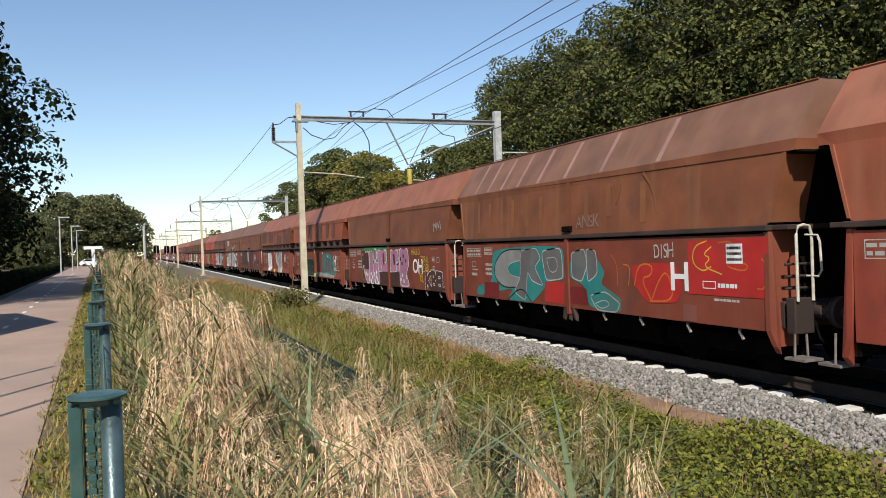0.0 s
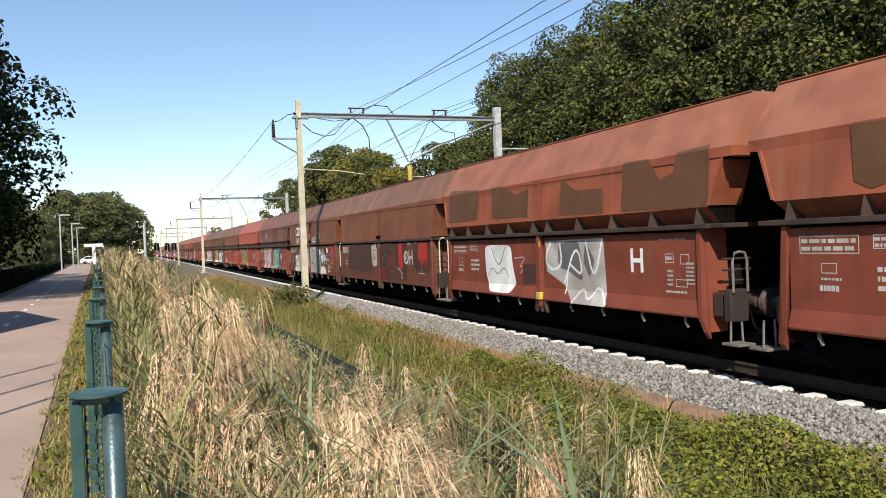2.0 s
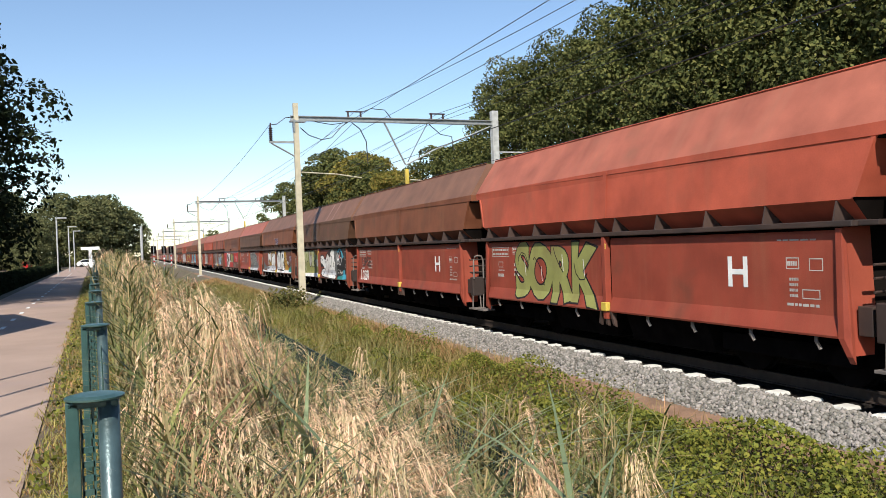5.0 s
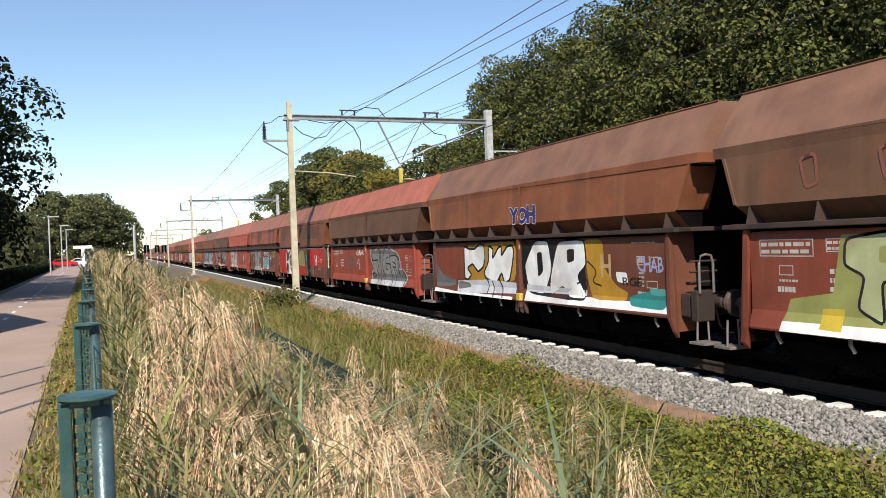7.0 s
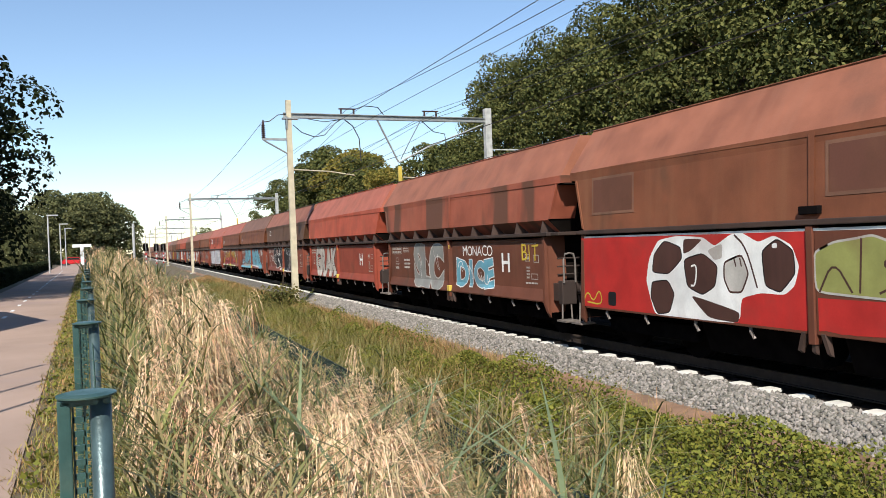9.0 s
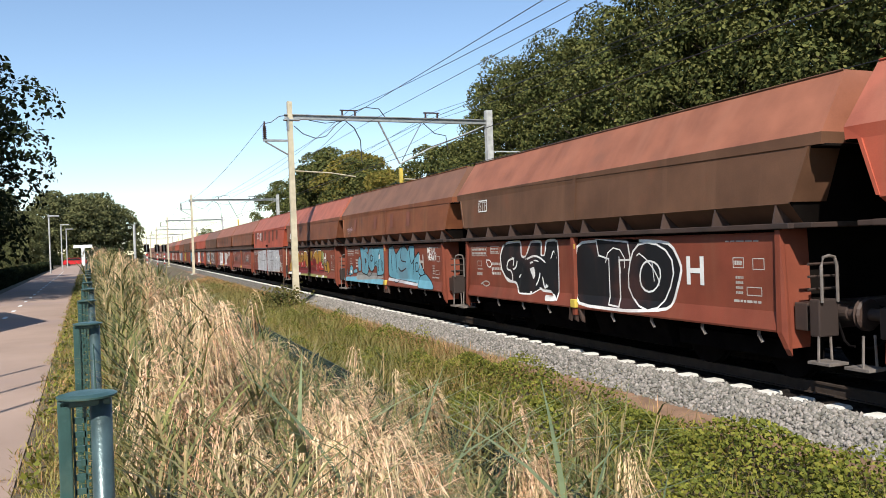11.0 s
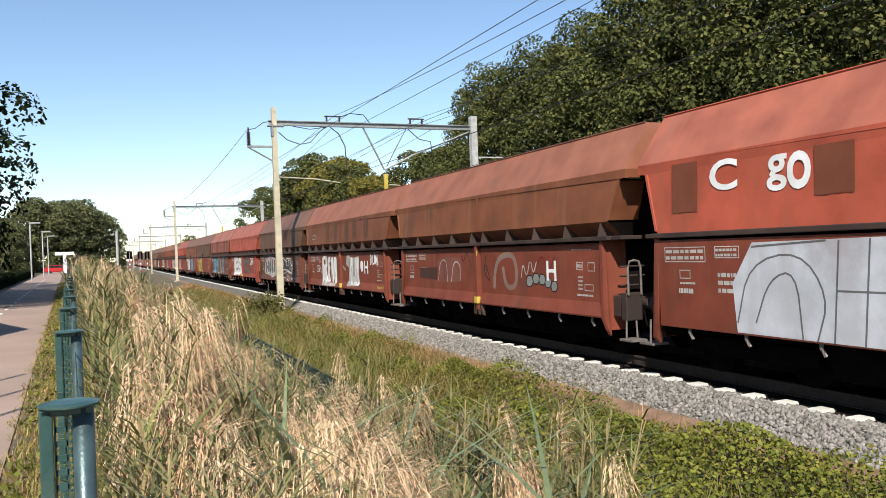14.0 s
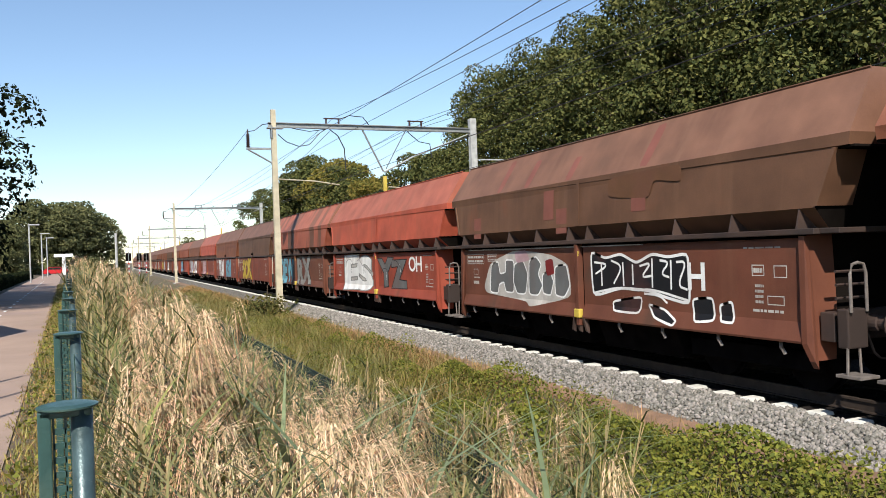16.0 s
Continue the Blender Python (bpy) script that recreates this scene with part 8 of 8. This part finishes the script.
def build_reeds():
    """The reed bed: stalks, arching leaves and drooping plumes."""
    n = 3000
    y = 2.5 + 62 * rng.random(n) ** 1.5
    xr = 0.16 + 2.9 * rng.random(n) ** 1.15
    x = fence_x(y) + xr
    keep = (x < 3.3) & ~((x > 2.3) & (y > 11) & (y < 25)) & ~((y < 4.0) & (x > 2.0)) & (rng.random(n) < np.where(xr > 2.0, 0.55, 1.0))
    x, y, xr = x[keep], y[keep], xr[keep]
    which = rng.integers(0, 6, 80)                             # looser tufts beyond the mesh fence
    ex = np.array([3.35, 2.95, 2.75, 2.7, 3.75, 2.55])[which] + rng.normal(0, 0.13, 80)
    ey = np.array([5.2, 6.4, 7.6, 9.6, 6.1, 4.6])[which] + rng.normal(0, 0.18, 80)
    x, y = np.concatenate([x, ex]), np.concatenate([y, ey])
    loose = np.arange(len(x)) >= len(xr)
    xr = np.concatenate([xr, ex - fence_x(ey)])
    n = len(x)
    zb = ground_z(x, y)
    top = np.interp(y, [2.5, 4, 6, 10, 16, 40, 64], [1.42, 1.55, 1.72, 1.95, 2.15, 2.45, 2.6]) - np.interp(xr, [0, 0.7, 1.4, 2.0, 2.6, 3.0], [0, 0.1, 0.5, 0.88, 1.2, 1.35]) + rng.normal(0, 0.13, n)
    top = np.where(loose, 0.62 + 0.42 * rng.random(n), np.maximum(top, zb + 0.55))
    h = top - zb
    a = rng.normal(-0.35, 1.1, n)                             # the wind bends them one way
    lean = rng.uniform(0.02, 0.2, n)
    dx, dy = np.cos(a) * lean * h, np.sin(a) * lean * h
    # stalks
    w = 0.0045 * (1 + y / 22)
    V = []
    for u in (0.0, 0.6, 1.0):
        c = np.stack([x + dx * u * u, y + dy * u * u, zb + h * u], -1)
        V += [c - np.stack([w, 0 * w, 0 * w], -1), c + np.stack([w, 0 * w, 0 * w], -1)]
    V = np.stack(V, 1).reshape(-1, 3)
    F = (np.array([[0, 1, 3, 2], [2, 3, 5, 4]])[None] + (np.arange(n) * 6)[:, None, None]).reshape(-1, 4)
    stuff("reed_stalks", [(V, F)], M_STALK, "thin straw-coloured reed stalks in the ditch", "reeds")
    # leaves
    k = np.repeat(np.arange(n), np.where(y < 9, 15, 17))
    u = rng.uniform(0.15, 0.97, len(k))
    lx, ly, lz = x[k] + dx[k] * u * u, y[k] + dy[k] * u * u, zb[k] + h[k] * u
    L = rng.uniform(0.18, 0.42, len(k))
    wide = rng.uniform(0.007, 0.018, len(k)) * (1 + y[k] / 45)
    bent = rng.uniform(0.3, 1.5, len(k))
    straw = rng.random(len(k)) < np.where(u < 0.5, 0.24, 0.09)
    for pick, name, material, words in ((~straw, "reed_leaves", M_REEDLEAF, "long grey-green reed leaves in the ditch"), (straw, "dry_reed_leaves", M_STRAW, "withered straw-coloured reed leaves in the ditch")):
        stuff(name, [blades(pick.sum(), lx[pick], ly[pick], lz[pick], L[pick], wide[pick], bent[pick], lean=0.6, seg=3)], material, words, "reeds")
    m = 95                                                   # a few broad arching blades close by
    bx, by = rng.uniform(0.6, 3.4, m), rng.uniform(2.9, 7.0, m)
    stuff("broad_reed_blades", [blades(m, bx, by, ground_z(bx, by) + rng.uniform(0.5, 1.05, m), rng.uniform(0.45, 0.85, m), rng.uniform(0.020, 0.038, m), rng.uniform(0.3, 1.2, m), lean=0.9, seg=5)], M_BLADE,
          "broad grey-green reed blades arching over the ditch", "reeds")
    # plumes: fountains of fine drooping branches set with small spikelets, standing in patches
    patch = np.sin(x * 2.3 + y * 1.1) + np.sin(y * 2.7 - x * 1.3) + 0.6 * np.sin(x * 5.1)
    hx, hy = rng.uniform(0.1, 2.8, 46), 2.7 + 6.8 * rng.random(46) ** 1.2
    gap = np.hypot(x[:, None] - hx, y[:, None] - hy)          # close by, the plumes hang together in haycocks
    near_by, host = gap.min(1), gap.argmin(1)
    a = np.where(y < 9, rng.normal(-0.5, 0.7, 46)[host], a)
    has = rng.random(n) < np.where(y < 9, np.where(near_by < 0.21, 0.92, 0.03), np.where(y < 22, np.where(patch > 0.4, 0.20, 0.04), 0.26)) + 0.1 * loose
    idx = np.nonzero(has)[0]
    br = np.where(y[idx] < 9, 58, np.where(y[idx] < 20, 24, 10))
    kb = np.repeat(idx, br)                                   # one entry per branch
    nb = len(kb)
    size = np.repeat(rng.uniform(0.9, 1.6, len(idx)) * np.where(y[idx] < 9, 1.25, 0.95), br)
    ang = a[kb] + rng.normal(0, 1.0, nb)
    start = rng.uniform(-0.22, 0.06, nb) * size
    reach = rng.uniform(0.05, 0.24, nb) * size
    fall = rng.uniform(0.10, 0.40, nb) * size
    root_at = np.stack([x[kb] + dx[kb], y[kb] + dy[kb], zb[kb] + h[kb] + start], -1)

    def along(i, u):
        """The point at u of branch i: up a little, out, then drooping."""
        out = reach[i] * np.sqrt(u)
        return root_at[i] + np.stack([np.cos(ang[i]) * out, np.sin(ang[i]) * out, 0.07 * np.sin(np.minimum(u * 2.2, 1.0) * math.pi) - fall[i] * u ** 1.7], -1)

    far = 1 + np.maximum(y[kb] - 3, 0) / 8
    half = (np.stack([-np.sin(ang), np.cos(ang), np.full(nb, 0.3)], -1) * (0.0016 * far)[:, None])
    V = []
    for u in (0.0, 0.25, 0.6, 1.0):
        c = along(np.arange(nb), np.full(nb, u))
        V += [c - half, c + half]
    F = (np.array([[0, 1, 3, 2], [2, 3, 5, 4], [4, 5, 7, 6]])[None] + (np.arange(nb) * 8)[:, None, None]).reshape(-1, 4)
    stuff("plume_branches", [(np.stack(V, 1).reshape(-1, 3), F)], M_PLUME, "fine arching branches of the reed plumes", "reeds")
    per = np.where(y[kb] < 9, 14, np.where(y[kb] < 20, 8, 5))
    q = np.repeat(np.arange(nb), per)
    u = 0.1 + 0.9 * rng.random(len(q))
    c = along(q, u) + rng.normal(0, 0.006, (len(q), 3))
    ln = rng.uniform(0.022, 0.055, len(q)) * far[q] ** 0.35
    wd = rng.uniform(0.0018, 0.0042, len(q)) * far[q] ** 0.9
    sx, sy = np.cos(ang[q]), np.sin(ang[q])
    d = np.stack([sx * 0.45, sy * 0.45, -0.25 - 0.75 * u], -1) + rng.normal(0, 0.16, (len(q), 3))
    o = np.stack([-sy, sx, rng.normal(0, 0.4, len(q))], -1) * wd[:, None]
    V = np.stack([c - d * ln[:, None] * 0.5, c + o, c + d * ln[:, None], c - o], 1).reshape(-1, 3)
    stuff("reed_plumes", [(V, np.arange(len(q) * 4).reshape(-1, 4))], M_PLUME, "drooping tan reed plumes", "reeds")


build_plants()
build_reeds()


# ---------------------------------------------------------------- trees
def tree_parts(height, spread, low, leaves, leaf, material, seed, lobes=46, clump=1.0):
    """Trunk with limbs and a crown of leaf clumps with gaps between them."""
    r = np.random.default_rng(seed)
    root = empty("tree")
    bm = bmesh.new()
    tube(bm, [(0, 0, -0.5), (0.1, 0.05, height * 0.3), (0.0, 0.15, height * 0.62), (0.1, 0, height * 0.85)], 0.20 * height / 12, 8, 0.03)
    C = []
    for k in range(lobes):
        u = (k + 0.5) / lobes
        z = low + (height - low) * u
        prof = math.sin(math.pi * min(1, 0.12 + 0.88 * (1 - u) ** 0.8) * 0.62) if u > 0.45 else 0.72 + 0.28 * u / 0.45
        rad = spread * prof * (0.45 + 0.55 * r.random() ** 0.5)
        an = k * 2.39996 + r.uniform(-0.4, 0.4)
        C.append((rad * math.cos(an), rad * math.sin(an), z + r.uniform(-0.4, 0.4)))
    for c in C[::4]:
        tube(bm, [(0, 0, max(c[2] - 2.2, low * 0.7)), (c[0] * 0.5, c[1] * 0.5, c[2] - 0.9), (c[0] * 0.92, c[1] * 0.92, c[2] - 0.1)], 0.07, 5, 0.02)
    part("trunk", bm, M_BARK, root)
    C = np.array(C)
    R = r.uniform(0.55, 1.25, lobes) * spread / 3.2 * clump
    which = r.choice(lobes, leaves, p=R ** 2 / (R ** 2).sum())
    d = r.normal(size=(leaves, 3))
    d /= np.linalg.norm(d, axis=1)[:, None]
    d[:, 2] = np.where(d[:, 2] < -0.5, -d[:, 2], d[:, 2])
    P = C[which] + d * (R[which] * (0.55 + 0.5 * r.random(leaves) ** 0.6))[:, None] * np.array([1, 1, 0.8])
    v, f = cards(P, leaf, 0.25, d * 0.9)
    fast_mesh("crown", v, f, material, root)
    return root


TREE_SETS = {}


def plant(kind, x, y, scale=1.0, label="", turn=0.0, squash=1.0, group=""):
    if kind not in TREE_SETS:
        TREE_SETS[kind] = {"tall": lambda: tree_parts(13.5, 4.0, 1.2, 25000, 0.088, M_LEAF, 3, 190, 0.62), "tall_b": lambda: tree_parts(12.5, 4.4, 0.8, 25000, 0.088, M_LEAF, 5, 180, 0.62),
                           "small": lambda: tree_parts(9.0, 3.3, 0.6, 15000, 0.12, M_LEAF, 8, 44), "yellow": lambda: tree_parts(9.0, 3.2, 0.6, 15000, 0.12, M_LEAF2, 9, 44),
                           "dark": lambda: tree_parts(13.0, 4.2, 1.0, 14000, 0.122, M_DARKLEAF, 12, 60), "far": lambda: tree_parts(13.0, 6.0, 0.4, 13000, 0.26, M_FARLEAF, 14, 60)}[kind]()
        t = TREE_SETS[kind]
        first = True
    else:
        t, first = TREE_SETS[kind], False
    m = pose(x, y, float(ground_z(np.array(x), np.array(y))) - 0.1, 0, 0, turn) @ Matrix.Diagonal((scale, scale, scale * squash, 1))
    if first:
        t.matrix_world = m
    else:
        o = copy_thing(t, pose(0, 0, 0))
        o.scale = (scale, scale, scale * squash)
        o.location, o.rotation_euler = m.translation, (0, 0, radians(turn))
        t = o
    tagged(t, label or "broadleaf tree with a dense dark green crown", "tree", group)


def build_trees():
    rr = random.Random(4)
    wood = "trees behind the railway"
    for k in range(15):                                       # tall wood close behind the line
        y = 6 + k * 2.55
        plant("tall" if k % 2 else "tall_b", 22.0 + rr.uniform(-1.0, 1.4), y, rr.uniform(0.92, 1.06) * (1.05 if y < 30 else 1.0), "tall tree with a dense dark green crown", rr.uniform(0, 360), 1.0, wood)
    for k in range(4):
        plant("tall_b" if k % 2 else "tall", 27.5 + rr.uniform(-1, 1), 10 + k * 7.5, rr.uniform(1.02, 1.15), "tall tree with a dense dark green crown", rr.uniform(0, 360), 1.0, wood)
    for k in range(14):                                       # lower trees beyond
        y = 47 + k * 5.0
        plant("yellow" if k in (3, 4, 6, 7) else "small", 21.5 + rr.uniform(-1.5, 2.5), y, rr.uniform(0.92, 1.08) * float(np.interp(y, [45, 62, 85, 112], [0.92, 0.98, 1.3, 1.32])),
              "small tree with yellowing autumn leaves" if k in (3, 4, 6, 7) else "small bushy green tree", rr.uniform(0, 360), 1.0, wood)
    for x, y, sc in ((22.3, 44.2, 0.98), (23.6, 47.6, 0.90), (26.8, 34.0, 1.08)):
        plant("tall", x, y, sc, "tall tree with a dense dark green crown", 40 * y, 1.0, wood)
    plant("small", 22, 245, 0.95, "small bushy green tree", 20, 1.0, wood)
    # dark trees beside the path, their shade put into the leaf colour
    side = "trees beside the path"
    # the "far" kind here stands out of view and only casts shade
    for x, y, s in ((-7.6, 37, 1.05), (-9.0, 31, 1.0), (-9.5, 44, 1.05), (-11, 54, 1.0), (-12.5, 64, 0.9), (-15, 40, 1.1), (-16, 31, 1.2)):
        plant("far" if x < -11.4 and y < 42 else "dark", x, y, s, "tall tree with a loose crown beside the path", rr.uniform(0, 360), 1.0, side)
    for x, y, s in ((-13.5, 165, 0.98), (-6, 172, 0.99), (-1.6, 176, 0.86), (-9.5, 168, 0.96), (-20, 150, 0.92), (-27, 140, 0.9), (-15, 135, 0.62), (-24, 165, 0.9)):
        plant("far", x, y, s, "large round green tree in the distance", rr.uniform(0, 360), 1.0, "distant trees")


build_trees()


def build_weeds():
    """Leafy weeds along the verge of the path."""
    n = 4500
    y = 2.0 + 45 * rng.random(n) ** 1.5
    u = rng.random(n)
    x = path_right(y) + 0.05 + u * (fence_x(y) - path_right(y) - 0.1)
    clump = np.sin(y * 3.1) + np.sin(y * 7.7 + x * 9) > 0.1
    P = np.stack([x, y, 0.77 + 0.22 * rng.random(n) * (0.4 + u)], -1)[clump]
    stuff("verge_weeds", [cards(P, 0.03, 0.9)], M_BRAMBLE, "leafy yellow-green weeds beside the path", "weeds")


build_weeds()


def build_hedge():
    n = 16000
    y = rng.uniform(38, 120, n)
    u, v = rng.random(n), rng.random(n)
    face = rng.random(n)
    x = path_left(y) - 0.5 - np.where(face < 0.5, 0.02 * rng.normal(size=n), 1.1 * u)
    z = 0.74 + np.where(face < 0.5, 0.85 * v, 0.85 + 0.03 * rng.normal(size=n))
    core = bmesh.new()
    for k in range(12):
        a, b = 38 + k * 6.83, 38 + (k + 1) * 6.83
        plate(core, [(path_left(a) - 1.5, a, 0.7), (path_left(a) - 0.58, a, 0.7), (path_left(b) - 0.58, b, 0.7), (path_left(b) - 1.5, b, 0.7)], (0, 0, 0.84))
    hdg = empty("hedge")
    tagged(hdg, "low clipped dark green hedge beside the path", "hedge")
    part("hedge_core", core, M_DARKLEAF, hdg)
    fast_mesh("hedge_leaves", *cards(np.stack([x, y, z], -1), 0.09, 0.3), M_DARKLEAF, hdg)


build_hedge()


def bush(x, y, h, spread, label):
    P = rng.normal(size=(900, 3)) * np.array([spread, spread, h * 0.28]) * 0.5 + np.array([x, y, float(ground_z(np.array(x), np.array(y))) + h * 0.5])
    b = empty("bush")
    tagged(b, label, "bush")
    part("stems", tubes(0.02, [(x, y, -0.5), (x + 0.1, y, h - 0.4)], [(x, y, -0.5), (x - 0.2, y, h * 0.7 - 0.5)], seg=5), M_BARK, b)
    fast_mesh("leaves", *cards(P, 0.07, 0.4), M_LEAF, b)


bush(6.3, 35.0, 1.5, 0.9, "small dark green bush beside the mast")


# ---------------------------------------------------------------- distant street
def street_lamp(x, y, h):
    root = empty("street_lamp")
    tagged(root, "slim pale street lamp with a short arm", "street lamp", "street lamps along the path")
    part("pole", tubes(0.07, [(x, y, 0.5), (x, y, h)], seg=8), M_POSTCON, root)
    part("head", boxes((x - 0.1, x + 0.9, y - 0.15, y + 0.15, h, h + 0.12), bevel=0.03), M_POSTCON, root)


for x, y, h in ((-6.9, 84, 6.2), (-7.35, 105, 6.1), (-7.9, 122, 6.1)):
    street_lamp(x, y, h)
tagged(part("concrete_pole", tubes(0.16, [(0.9, 110, -0.3), (0.9, 110, 6.2)], seg=8), M_POSTCON), "grey concrete pole beside the railway", "pole")


def car(name, paintm, label, m):
    """A small car seen from far: body, glazing, wheels."""
    root = empty(name, m)
    tagged(root, label, "car")
    bm = bmesh.new()
    prof = [(-2.0, 0.35), (2.0, 0.35), (2.08, 0.7), (1.9, 0.92), (1.0, 1.0), (0.45, 1.42), (-1.1, 1.45), (-1.85, 1.05), (-2.08, 0.8)]
    plate(bm, [(x, -0.82, z) for x, z in prof], (0, 1.64, 0))
    bmesh.ops.bevel(bm, geom=bm.edges[:], offset=0.05, segments=2, affect="EDGES")
    part("body", bm, paintm, root)
    for s in (-1, 1):
        part("side_window", plate(bmesh.new(), [(0.85, s * 0.825, 1.0), (0.4, s * 0.825, 1.36), (-1.05, s * 0.825, 1.38), (-1.55, s * 0.825, 1.04)], (0, s * 0.01, 0)), M_GLASS, root)
        for x in (-1.3, 1.3):
            bm = bmesh.new()
            lathe(bm, [(0.31, s * 0.66), (0.31, s * 0.84), (0.2, s * 0.85)], (x, 0, 0.31), 16, "y")
            part("wheel", bm, M_RUBBER, root)
    return root


WHITE_CAR = car("white_car", M_WHITE, "small white car waiting at the crossing", pose(-7.4, 151, 0.6))
RED_CAR = car("red_car", M_REDCAR, "small red car pulling up at the crossing", pose(-24, 146, 0.6))


def sign_portal():
    root = empty("height_sign", Matrix.Translation((-6.7, 140, 0.6)))
    tagged(root, "white T-shaped sign on a post beside the road", "road sign")
    part("post", boxes((-0.25, 0.25, -0.1, 0.1, 0, 3.2), bevel=0.02), M_WHITE, root)
    part("panel", boxes((-1.4, 1.4, -0.12, 0.12, 3.0, 3.5), bevel=0.03), M_WHITE, root)


sign_portal()


def crossing_signal(x, y):
    root = empty("crossing_signal", Matrix.Translation((x, y, 0)))
    tagged(root, "level crossing signal post with red and white boards", "crossing signal", "level crossing signals")
    part("post", tubes(0.08, [(0, 0, -0.3), (0, 0, 4.2)], seg=8), M_GALV, root)
    part("signal_board", boxes((-0.45, 0.45, -0.06, 0.06, 2.6, 4.0), bevel=0.03), P_BLACK, root)
    for k in range(5):
        part("stripe", boxes((-0.12, 0.12, -0.1, 0.1, 0.2 + k * 0.45, 0.42 + k * 0.45)), M_WHITE if k % 2 else M_REDCAR, root)


for x, y in ((3.2, 150), (5.2, 158), (6.6, 162)):
    crossing_signal(x, y)


# unseen neighbouring house, added and shaped so that its gable shades the path
def house(x, y):
    root = empty("house", Matrix.Translation((x, y, 0.74)))
    tagged(root, "brick house with a steep tiled gable roof", "house")
    brick = mat("house_brick", (0.26, 0.13, 0.09), 0.9, vary=0.3, scale=5, fine=40, bump=0.4)
    tile = mat("house_roof_tile", (0.12, 0.06, 0.045), 0.8, vary=0.3, scale=5, fine=30, bump=0.4)
    part("wall", boxes((-8, 0, -2.3, 6.8, 0, 3.3)), brick, root)
    part("roof", plate(bmesh.new(), [(0.2, -2.6, 3.0), (0.2, 0, 6.2), (0.2, 7.2, 3.4)], (-8.4, 0, 0)), tile, root)


house(-5.4, 16.0)
# Out-of-view poles, added for the thin shadows they cast across the path
for x, y, hh in ((-4.15, 4.3, 6.05), (-4.2, 5.85, 6.05), (-4.25, 7.6, 5.7)):
    tagged(part("garden_pole", tubes(0.035, [(x, y, 0.6), (x, y, 0.74 + hh)], seg=8), M_BARK), "slim wooden pole beside the path", "pole", "poles beside the path")


# ---------------------------------------------------------------- movement
def travelled(t):
    """How far the slowing train has come after t seconds."""
    lag = [-0.04, 0.44, 0.26, 0.55, 0.38, 0.5, 0.25, 0.64, 0.64, 0.66, 0.68, 0.66, 0.64, 0.62, 0.53, 0.28, 0.36, 0.45, 0.25, 0.48, 0.61, 0.63, 0.71, 0.86, 0.72, 0.56, 0.4, 0.61, 0.65, 0.78, 0.76, 0.45, 0.52]
    off = np.interp(t, np.arange(33) * 0.5, lag)
    return 18.64 * t - 0.129 * t * t - float(off)


def motions():
    ts = [k * 0.5 for k in range(33)]
    for n, root in WAGONS.items():
        walk(root, [(t, pose(TRACK_X, FIRST + PITCH * n - travelled(t), 0)) for t in ts])
    walk(RED_CAR, [(0, pose(-45, 146, 0.6)), (4.0, pose(-22, 146, 0.6)), (6.0, pose(-11.6, 146, 0.6)), (6.5, pose(-10.8, 146, 0.6)), (7.2, pose(-9.4, 146, 0.6)), (7.6, pose(-8.4, 146, 0.6)), (8.2, pose(-8.1, 146, 0.6)),
                   (8.8, pose(-8.0, 146, 0.6)), (16, pose(-8.0, 146, 0.6))])
    walk(WHITE_CAR, [(0, pose(-7.4, 151, 0.6)), (6.8, pose(-7.4, 151, 0.6)), (7.6, pose(-6.9, 151, 0.6)), (8.6, pose(-5.9, 151, 0.6)), (9.6, pose(-5.6, 151, 0.6)), (16, pose(-5.6, 151, 0.6))])


motions()
